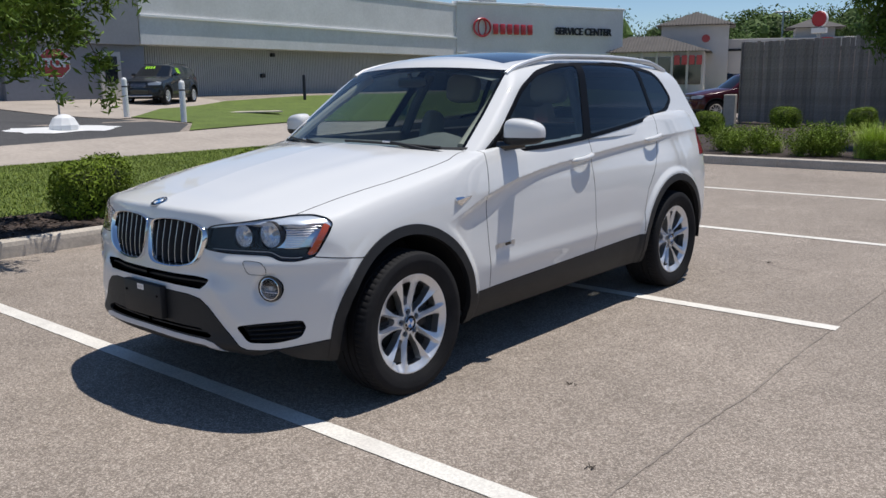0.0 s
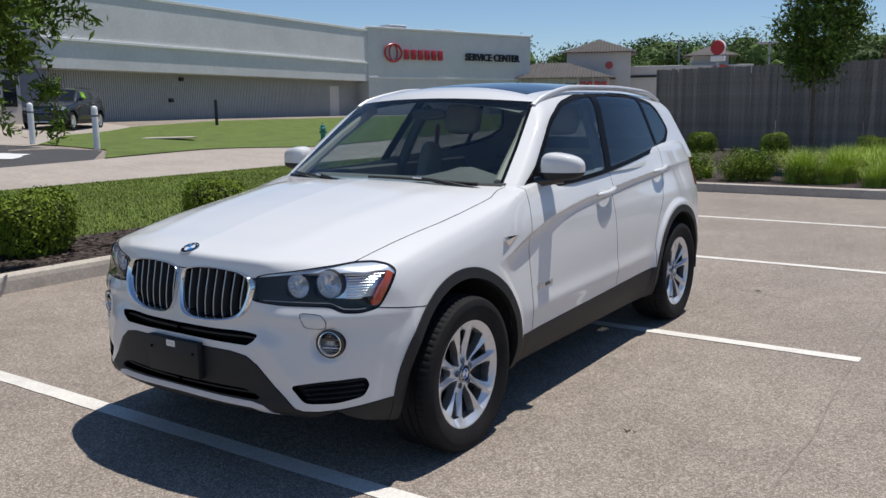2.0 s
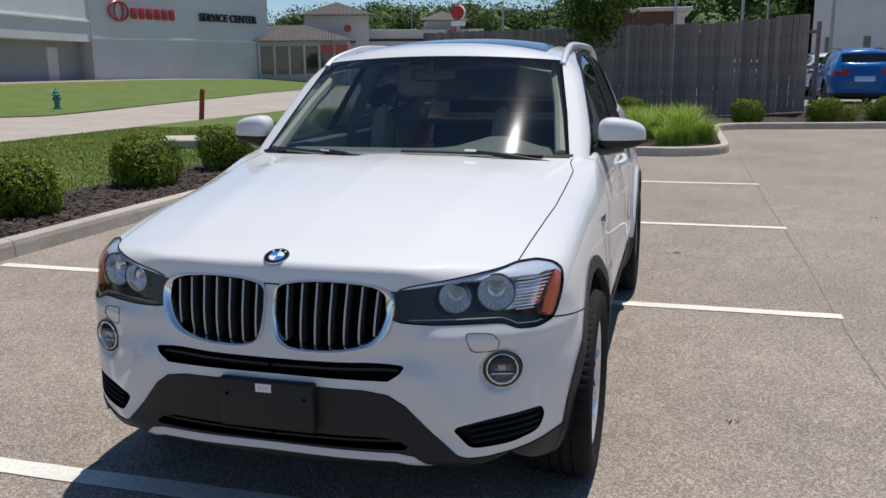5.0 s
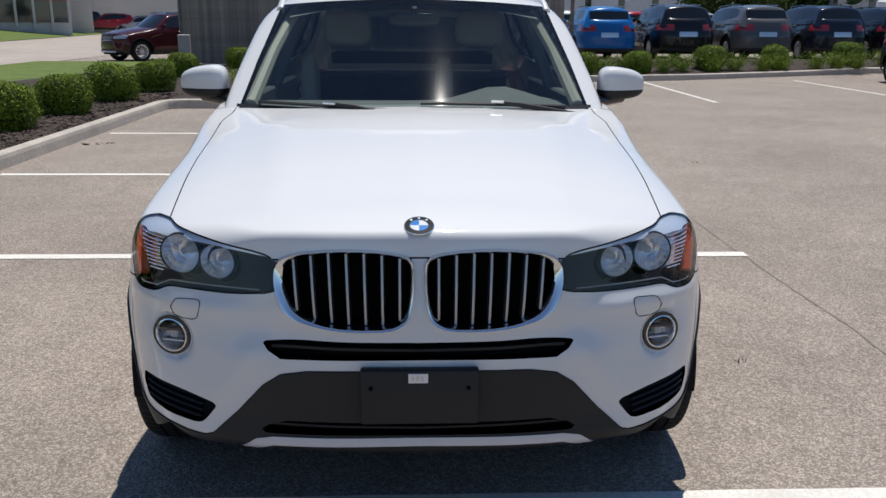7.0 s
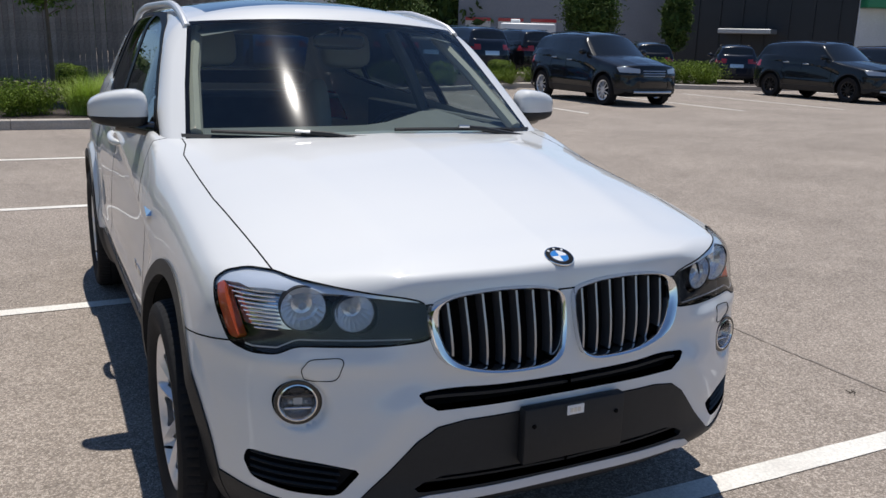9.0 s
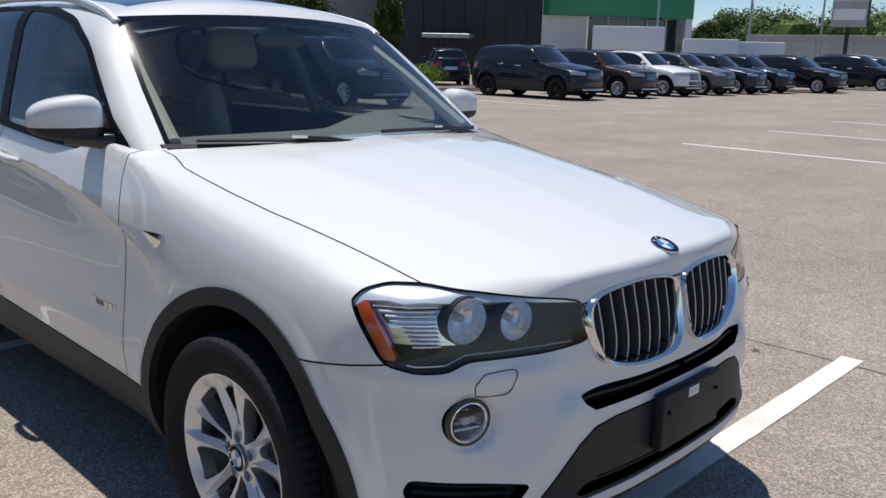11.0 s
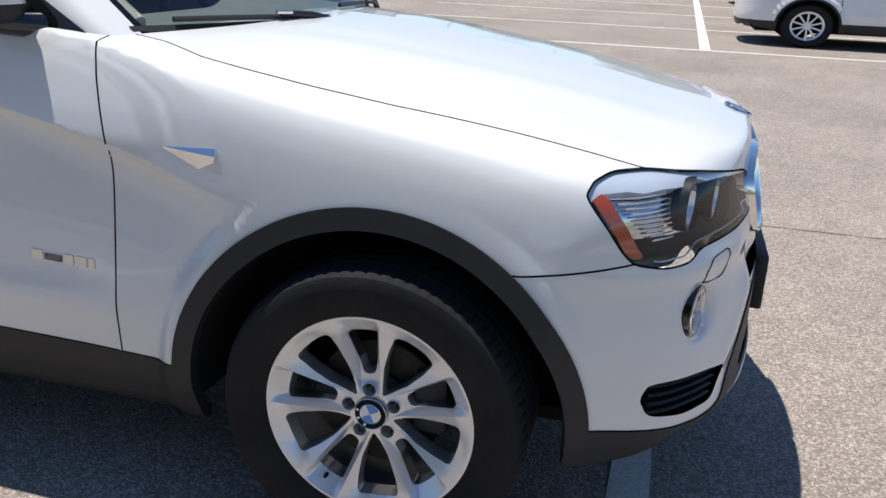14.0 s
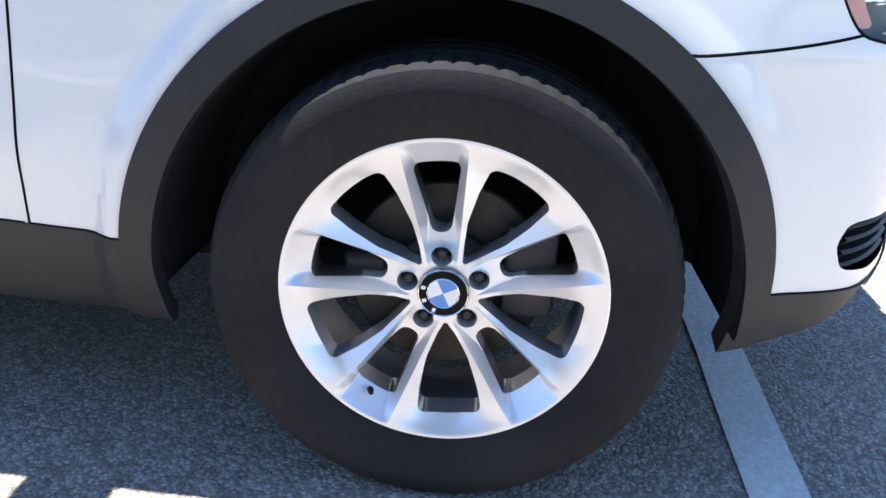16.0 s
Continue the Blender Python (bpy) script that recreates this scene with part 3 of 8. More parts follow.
def seams(V, F, L, N, labels, rad=0.0022):
    """Thin dark gaps along the edges where two panels meet."""
    owner = {}
    keep = np.isin(L, list(labels))
    for f, l in zip(F[keep], L[keep]):
        for a, b in ((f[0], f[1]), (f[1], f[2]), (f[2], f[0])):
            owner.setdefault((min(a, b), max(a, b)), []).append(l)
    v, fs = [], []
    for (a, b), ls in owner.items():
        if len(ls) == 2 and ls[0] != ls[1]:
            p, q = V[a], V[b]
            t = q - p
            l = np.linalg.norm(t)
            if l < 1e-6:
                continue
            t /= l
            n = N[a]
            s = np.cross(t, n)
            p, q = p - t * 0.001, q + t * 0.001
            k = len(v)
            for c in (p, q):
                v += [c - s * rad + n * 0.0002, c + n * 0.0009, c + s * rad + n * 0.0002]
            fs += [(k, k + 1, k + 4, k + 3), (k + 1, k + 2, k + 5, k + 4)]
    v = np.array(v)
    return np.vstack([v, v * [-1, 1, 1]]), fs + [tuple(i + len(v) for i in f) for f in fs]


# ---- the white car's form; its front axle stands over the origin, nose to -y ----
AXLES, HUB_Z = (0.0, 2.81), 0.343
plan_front = curve((0, -0.838), (0.2, -0.828), (0.4, -0.800), (0.5, -0.772), (0.6, -0.735), (0.7, -0.683), (0.78, -0.620), (0.84, -0.53), (0.878, -0.42), (0.896, -0.29), (0.905, 0.1), (0.908, 1.5))
plan_rear = curve((0, 3.79), (0.4, 3.77), (0.6, 3.72), (0.75, 3.62), (0.85, 3.45), (0.89, 3.2), (0.905, 2.9), (0.908, 1.6))
front_lean = curve((0.2, 0.06), (0.27, 0.03), (0.33, 0.008), (0.40, 0.0), (0.58, 0.0), (0.64, 0.008), (0.70, 0.016), (0.78, 0.032), (0.86, 0.050), (0.92, 0.062), (1.0, 0.10))
rear_lean = curve((0.2, -0.10), (0.35, -0.02), (0.5, 0.0), (0.7, 0.0), (0.9, -0.03), (1.0, -0.05), (1.15, -0.09))
flank = curve((0.2, -0.075), (0.28, -0.04), (0.36, -0.014), (0.45, -0.003), (0.55, 0.003), (0.7, 0.003), (0.82, 0.002), (0.90, -0.002), (0.96, -0.013), (1.0, -0.024), (1.07, -0.046), (1.15, -0.076))
crease_z = curve((0.2, 0.765), (0.36, 0.816), (0.62, 0.899), (0.88, 0.954), (1.2, 0.995), (1.6, 1.025), (2.3, 1.07), (3.0, 1.10), (3.6, 1.11))
spine_z = curve((-0.9, 0.886), (-0.82, 0.915), (-0.742, 0.942), (-0.66, 0.966), (-0.538, 0.990), (-0.4, 1.022), (-0.23, 1.058), (0.0, 1.096), (0.3, 1.136), (0.6, 1.150), (1.0, 1.155), (2.0, 1.20), (3.0, 1.27), (3.5, 1.27), (3.8, 1.12))
crown = curve((0, 0), (0.3, 0.012), (0.5, 0.034), (0.6, 0.050), (0.72, 0.076), (0.80, 0.104), (0.835, 0.123), (0.858, 0.152), (0.876, 0.197), (0.892, 0.27), (0.95, 0.75))


FOG_X, FOG_Y, FOG_Z = 0.697, -0.668, 0.611


def lower_body(P):
    x, y, z = P[:, 0], P[:, 1], P[:, 2]
    flare = np.zeros_like(x)
    for yc in AXLES:
        r = np.hypot(y - yc, z - HUB_Z)
        flare = flare + (0.020 * (1 - step(0.488, 0.534, r)) + 0.006 * (1 - step(0.52, 0.74, r))) * (step(-0.58, -0.26, y) if yc == 0 else 1)
    d = crease_z(y) - z
    under = -0.026 * (1 - np.exp(-np.maximum(d, 0) / 0.028)) * np.exp(-(np.maximum(d, 0) / 0.24) ** 2) * step(0.22, 0.50, y) * (1 - 0.6 * step(2.5, 3.2, y))
    low = 0.010 * np.exp(-((z - 0.50 - 0.02 * y) / 0.05) ** 2) * step(0.5, 0.8, y) * (1 - step(2.1, 2.4, y))
    xx = np.abs(x) - (flank(z) + flare + under + low) * step(-0.75, -0.35, y)
    # nose sculpting: dish round the fog lamps, ridge beside the upper intake, brow over the bumper
    fog = 0.010 * np.exp(-(((np.abs(x) - 0.668) / 0.085) ** 2 + ((z - 0.606) / 0.075) ** 2) ** 1.5)
    ridge = -0.012 * np.exp(-((np.abs(x) - 0.46 - (0.60 - z) * 0.75) / 0.05) ** 2) * step(0.38, 0.5, z) * (1 - step(0.60, 0.70, z))
    scoop = 0.018 * np.exp(-((np.abs(x) - 0.36) / 0.11) ** 2 - ((z - 0.655) / 0.05) ** 2)
    lip = -0.012 * np.exp(-((z - 0.345) / 0.035) ** 2) * (1 - step(0.55, 0.75, np.abs(x)))
    brow = -0.010 * np.exp(-((z - 0.715) / 0.028) ** 2) * step(0.42, 0.55, np.abs(x))
    yy = y - front_lean(z) - (fog + ridge + scoop + lip + brow) * (1 - step(-0.35, -0.1, y))
    ax = np.clip(xx, 0, 2)
    s = (plan_front(ax + 0.004) - plan_front(ax - 0.004)) / 0.008
    g_front = (plan_front(ax) - yy) / np.sqrt(1 + s * s)
    yr = y - rear_lean(z)
    s = (plan_rear(ax + 0.004) - plan_rear(ax - 0.004)) / 0.008
    g_rear = (yr - plan_rear(ax)) / np.sqrt(1 + s * s)
    soft = 1 - 0.80 * step(0.15, 0.85, y)
    bulge = 0.006 * np.exp(-((np.abs(x) - 0.40 - 0.10 * (y + 0.7)) / 0.075) ** 2) * step(-0.75, -0.45, y) * (1 - step(0.2, 0.5, y))
    g_top = (z - (spine_z(y) - crown(np.abs(x)) * soft + bulge)) / 1.05
    g = smax(np.maximum(g_front, g_rear), g_top, 0.055 - 0.040 * (1 - step(0.40, 0.58, np.abs(x))) * (1 - step(-0.6, -0.3, y)))
    # a round pocket with a flat floor for each fog lamp
    floor = y - (FOG_Y + (np.abs(x) - FOG_X) * 0.30)
    well = np.maximum(np.hypot(np.abs(x) - FOG_X, z - FOG_Z) - 0.0615 + 0.30 * np.clip(floor, -0.08, 0.0), floor)
    g = smax(g, np.where(y < -0.3, -well, -1.0), 0.014)
    return smax(g, 0.245 + 0.078 * (1 - step(-0.80, -0.50, y)) - z, 0.03 - 0.016 * (1 - step(-0.7, -0.4, y)))


glass_x = curve((0.9, 0.885), (1.05, 0.868), (1.13, 0.850), (1.2, 0.825), (1.3, 0.782), (1.4, 0.738), (1.5, 0.692), (1.58, 0.648), (1.66, 0.58))
roof_z = curve((0.7, 1.50), (0.95, 1.567), (1.1, 1.604), (1.4, 1.648), (1.8, 1.671), (2.3, 1.674), (2.8, 1.656), (3.2, 1.62), (3.6, 1.56))


def cabin(P):
    x, y, z = np.abs(P[:, 0]), P[:, 1], P[:, 2]
    taper = 0.075 * (1 - step(0.35, 1.25, y)) + 0.085 * step(1.9, 3.7, y)
    g_side = (x - (glass_x(z) - taper)) / 1.09
    g_wind = (0.36 + (z - 1.09) * 1.46 + 0.41 * x * x - y) / 1.79
    g_roof = (z - (roof_z(y) - 0.072 * (x / 0.6) ** 2.4)) / 1.03
    g_back = (y - (3.66 - (z - 1.1) * 0.52 - 0.16 * x * x)) / 1.13
    g = smax(g_side, g_roof, 0.07)
    g = smax(g, g_back, 0.06)
    g = smax(g, g_wind, 0.025)
    return np.maximum(g, 0.95 - z)


# ---- the white SUV ----
def cut_body():
    xs = np.linspace(0, 0.98, 72)
    ys = np.array(spaced([(-0.95, 0.75, 118), (0.75, 2.2, 44), (2.2, 3.4, 60), (3.4, 3.95, 16)]))
    zs = np.array(spaced([(0.15, 1.20, 76), (1.20, 1.36, 6)]))
    V, F = wrap(lower_body, xs, ys, zs, ((-0.25, 3.2), 0.62), ("front", "rear", "side", "top"))
    L = np.zeros(len(F), int)

    def cut(label, g, where=None, among=(0,)):
        nonlocal V, F, L
        c = V[F].mean(1)
        sel = np.isin(L, among)
        if where is not None:
            sel &= where(c[:, 0], c[:, 1], c[:, 2])
        V, F, L = split_mesh(V, F, L, g(V[:, 0], V[:, 1], V[:, 2]), label, sel)

    def arch(yc, r):
        def g(x, y, z):
            dy = np.abs(y - yc)
            return np.where(z > HUB_Z, np.hypot(dy, z - HUB_Z), np.maximum(dy, 0.001) + 0.06 * (HUB_Z - z)) - r
        return g
    side = lambda x, y, z: (x > 0.45) & (z < 1.0)
    for yc, lab in ((AXLES[0], 1), (AXLES[1], 2)):
        cut(3 if yc == 0 else 4, arch(yc, 0.477), side)
        cut(lab, arch(yc, 0.429), side, (3, 4))
    # the sill
    cut(5, lambda x, y, z: z - np.interp(y, (0.49, 2.37), (0.395, 0.45)), lambda x, y, z: (y > 0.3) & (y < 2.5) & (x > 0.4))
    # nose: openings and trim, by front view
    nose = lambda x, y, z: (y < -0.12) & (z < 0.95)
    xz = lambda poly: (lambda x, y, z: poly_dist(x, z, poly))
    sym = lambda pts: [(-0.1, pts[0][1])] + pts + [(-0.1, pts[-1][1])]
    lampq = [(-0.372, 0.864), (-0.1, 0.894), (0.0, 0.905), (0.18, 0.918), (0.30, 0.917), (0.38, 0.904), (0.42, 0.88), (0.40, 0.846), (0.335, 0.77), (0.30, 0.744), (0.2, 0.731), (0.10, 0.734), (0.035, 0.756), (-0.1, 0.757), (-0.25, 0.757), (-0.40, 0.768)]
    cut(6, lambda x, y, z: poly_dist(x + y, z, rounded(lampq, 3, 0.3)), lambda x, y, z: (y < -0.1) & (x > 0.3) & (z > 0.6))
    cut(7, xz(rounded(KIDNEY_OUT, 4, 0.4)), nose)
    cut(8, xz(sym([(0, 0.643), (0.3, 0.641), (0.425, 0.636), (0.408, 0.61), (0.374, 0.588), (0.2, 0.592), (0, 0.596)])), nose)
    cut(9, xz(sym([(0, 0.566), (0.30, 0.558), (0.375, 0.545), (0.425, 0.511), (0.50, 0.425), (0.578, 0.348), (0.605, 0.337), (0.66, 0.336), (0.73, 0.345), (0.79, 0.358), (0.85, 0.370), (1.1, 0.374), (1.1, 0.1), (0, 0.1)])), lambda x, y, z: (y < -0.2) & (z < 0.7))
    cut(10, xz(sym([(0, 0.415), (0.36, 0.412), (0.41, 0.398), (0.448, 0.374), (0.42, 0.372), (0, 0.380)])), nose, (9,))
    cut(11, xz(sym([(0, 0.374), (0.40, 0.364), (0.45, 0.354), (0.499, 0.318), (0.47, 0.319), (0.40, 0.340), (0, 0.352)])), nose, (9,))
    cut(12, xz(rounded([(0.556, 0.440), (0.68, 0.462), (0.806, 0.476), (0.815, 0.44), (0.80, 0.395), (0.72, 0.372), (0.612, 0.368)], 3, 0.25)), nose)
    # hood, bumper, doors
    cut(13, lambda x, y, z: np.maximum(x - np.interp(y, (-0.7, -0.538, -0.23, 0.0, 0.45, 0.55), (0.70, 0.716, 0.742, 0.757, 0.765, 0.74)), np.maximum(y - 0.50 - 0.12 * (x / 0.7) ** 2, 0.866 - 0.012 * (x / 0.38) ** 2 - z)), lambda x, y, z: (z > 0.83) & (y < 0.75))
    cut(14, lambda x, y, z: z - (0.715 + (0.746 - 0.715) * np.clip((0.59 - (x + y)) / 0.29, 0, 1.0) + 0.4 * np.clip(0.30 - (x + y), 0, 1)), lambda x, y, z: (y < -0.1) & (z < 0.9))
    cut(18, lambda x, y, z: np.hypot(x - FOG_X, z - FOG_Z) - 0.0575, nose, (14,))
    gap_f = lambda z: np.interp(z, (0.40, 0.66, 0.90, 1.13), (0.622, 0.614, 0.611, 0.665))
    gap_r = lambda z: np.interp(z, (0.44, 0.60, 0.75, 0.86, 1.0, 1.2), (2.33, 2.345, 2.40, 2.50, 2.60, 2.66))
    cut(15, lambda x, y, z: np.maximum(gap_f(z) - y, y - 1.705), lambda x, y, z: (x > 0.6) & (y > 0.4) & (y < 2.2))
    cut(16, lambda x, y, z: np.maximum(1.705 - y, y - gap_r(z)), lambda x, y, z: (x > 0.6) & (y > 1.2) & (y < 3.0))
    cut(17, lambda x, y, z: np.maximum(np.maximum(3.28 + 0.8 * (0.9 - x) - y, 0.92 - z), z - 1.12), lambda x, y, z: y > 3.2)
    # rows of edges along the shoulder crease keep it crisp
    for d in (0.0, 0.004, 0.012, 0.026):
        n = len(V)
        for lab in (0, 15, 16):
            cut(50 + lab, lambda x, y, z: z - crease_z(y) + d, lambda x, y, z: (x > 0.6) & (y > 0.17) & (y < 3.4) & (np.abs(z - crease_z(y) + d) < 0.04), (lab,))
            L[L == 50 + lab] = lab
        V[n:, 0] = side_x(V[n:, 1], V[n:, 2])
    # the cabin stands open below the glass
    c = V[F].mean(1)
    L[np.isin(L, (0, 15, 16)) & (c[:, 2] > 1.02) & (cabin(c) < -0.02)] = 99
    return V, F, L


KIDNEY_OUT = [(0.016, 0.868), (0.10, 0.884), (0.21, 0.887), (0.33, 0.876), (0.39, 0.85), (0.396, 0.79), (0.374, 0.725), (0.335, 0.694), (0.26, 0.677), (0.18, 0.671), (0.07, 0.674), (0.026, 0.70), (0.013, 0.77), (0.012, 0.83)]
KIDNEY_IN = [(0.032, 0.860), (0.10, 0.872), (0.21, 0.875), (0.315, 0.866), (0.353, 0.845), (0.356, 0.79), (0.336, 0.733), (0.304, 0.704), (0.25, 0.688), (0.175, 0.682), (0.075, 0.685), (0.040, 0.707), (0.028, 0.77), (0.026, 0.83)]
KIDNEY_IN = [(p[0] + (q[0] - p[0]) * 0.82, p[1] + (q[1] - p[1]) * 0.82) for p, q in zip(KIDNEY_OUT, KIDNEY_IN)]


def front_y(x, z):
    """The nose surface's y at a point of the front view."""
    x, z = np.atleast_1d(np.asarray(x, float)), np.atleast_1d(np.asarray(z, float))
    lo, hi = np.full(x.shape, -1.2), np.full(x.shape, 0.3)
    for _ in range(17):
        mid = (lo + hi) / 2
        out = lower_body(np.stack([x, mid, z], -1)) > 0
        lo, hi = np.where(out, mid, lo), np.where(out, hi, mid)
    return lo


def side_x(y, z, fn=lower_body):
    y, z = np.atleast_1d(np.asarray(y, float)), np.atleast_1d(np.asarray(z, float))
    lo, hi = np.zeros(y.shape), np.full(y.shape, 1.3)
    for _ in range(17):
        mid = (lo + hi) / 2
        ins = fn(np.stack([mid, y, z], -1)) < 0
        lo, hi = np.where(ins, mid, lo), np.where(ins, hi, mid)
    return lo


def resample(poly, n):
    p = [Vector((*q, 0)) for q in poly]
    seg = [(p[(i + 1) % len(p)] - p[i]).length for i in range(len(p))]
    tot, out = sum(seg), []
    for k in range(n):
        d, i = tot * k / n, 0
        while d > seg[i]:
            d -= seg[i]
            i += 1
        q = p[i].lerp(p[(i + 1) % len(p)], d / seg[i])
        out.append((q.x, q.y))
    return out


def kidney(sgn, parent):
    """One grille kidney: a rounded chrome frame, seven upright bars and a dark well."""
    a, b = resample(rounded(KIDNEY_OUT, 5, 0.4), 72), resample(rounded(KIDNEY_IN, 5, 0.4), 72)
    rings = []
    for w, out in ((0.0, -0.006), (0.04, 0.008), (0.22, 0.016), (0.6, 0.013), (0.92, 0.004), (1.0, -0.03)):
        pts = [(p[0] + (q[0] - p[0]) * w, p[1] + (q[1] - p[1]) * w) for p, q in zip(a, b)]
        y = front_y([p[0] for p in pts], [p[1] for p in pts]) - out
        rings.append([(p[0] * sgn, yy, p[1]) for p, yy in zip(pts, y)])
    bm = bmesh.new()
    vr = [[bm.verts.new(p) for p in r] for r in rings]
    for r, s in zip(vr, vr[1:]):
        for k in range(72):
            bm.faces.new((r[k], r[(k + 1) % 72], s[(k + 1) % 72], s[k]))
    fr = part("grille_frame", bm_mesh("grille_frame", bm, 50), CHROME, parent, "polished chrome kidney frame")
    bm = bmesh.new()
    back = [bm.verts.new((p[0], p[1] + 0.045, p[2])) for p in rings[-1]]
    rim = [bm.verts.new(p) for p in rings[-1]]
    bm.faces.new(back)
    for k in range(72):
        bm.faces.new((rim[k], rim[(k + 1) % 72], back[(k + 1) % 72], back[k]))
    part("grille_well", bm, GAP, fr)
    inner = rounded(KIDNEY_IN, 5, 0.4)
    for k in range(7):
        xt = 0.052 + k * 0.0475
        lo_z, hi_z = 0.69, 0.87
        zz = np.linspace(0.67, 0.88, 60)
        path = []
        for z in zz:
            x = xt - 0.012 * k / 6 * (0.87 - z) / 0.18
            if poly_dist(np.array([x]), np.array([z]), inner)[0] < -0.001:
                path.append((x, z))
        if len(path) < 6:
            continue
        path = [path[0], *path[3:-1:4], path[-1]]
        bm = bmesh.new()
        ys = front_y([p[0] for p in path], [p[1] for p in path])
        rows = []
        for (x, z), y in zip(path, ys):
            back = 0.004 + 0.9 * max(0.0, 0.80 - z) ** 2
            prof = ((-0.0060, 0.034), (-0.0046, 0.006), (-0.0030, 0.0), (0.0030, 0.0), (0.0046, 0.006), (0.0060, 0.034))
            rows.append([((x + dx) * sgn, y + dy + back, z) for dx, dy in prof])
        for name, mat, span in (("grille_bar", BAR_SIDE, (0, 1, 4)), ("bar_edge", BAR, (2, ))):
            bm = bmesh.new()
            vr = [[bm.verts.new(p) for p in r] for r in rows]
            for r, q in zip(vr, vr[1:]):
                for j in span:
                    bm.faces.new((r[j], r[j + 1], q[j + 1], q[j]))
                if name == "grille_bar":
                    bm.faces.new((r[3], r[4], q[4], q[3]))
            bmesh.ops.delete(bm, geom=[v for v in bm.verts if not v.link_faces], context="VERTS")
            part(name, bm_mesh(name, bm, 60), mat, fr, "silver front edge" if mat is BAR else "")


def roundel(name, rad, m, parent):
    """A round badge: dark ring with a chrome edge and four coloured quarters."""
    bm = bmesh.new()
    lathe(bm, [(rad, 0), (rad, 0.003), (rad * 0.96, 0.0045), (rad * 0.93, 0.0035)], 40)
    root = part(name, bm_mesh(name, bm, 60), CHROME, parent, "round badge with blue and white quarters", m)
    bm = bmesh.new()
    lathe(bm, [(rad * 0.95, 0.003), (rad * 0.62, 0.0036)], 40)
    part("badge_ring", bm, WINDOW_TRIM, root)
    bm = bmesh.new()
    lathe(bm, [(rad * 0.635, 0.0036), (rad * 0.60, 0.0048), (rad * 0.575, 0.0036)], 40)
    part("badge_inner_ring", bm, CHROME, root)
    for q in range(4):
        bm = bmesh.new()
        c = bm.verts.new((0, 0, 0.0040))
        pts = [bm.verts.new((rad * 0.59 * math.cos(math.pi / 2 * (q + k / 8)), rad * 0.59 * math.sin(math.pi / 2 * (q + k / 8)), 0.0036)) for k in range(9)]
        for a, b in zip(pts, pts[1:]):
            bm.faces.new((c, a, b))
        part("badge_quarter", bm, BLUE if q % 2 else BADGE_WHITE, root)
    # the ring's worn letters stay plain marks
    for ang in (50, 90, 130):
        bm = bmesh.new()
        box(bm, -rad * 0.07, rad * 0.07, rad * 0.70, rad * 0.87, 0.0034, 0.0042)
        part("badge_mark", bm, BADGE_WHITE, root, m=pose(0, 0, 0, 0, 0, ang - 90))
    return root


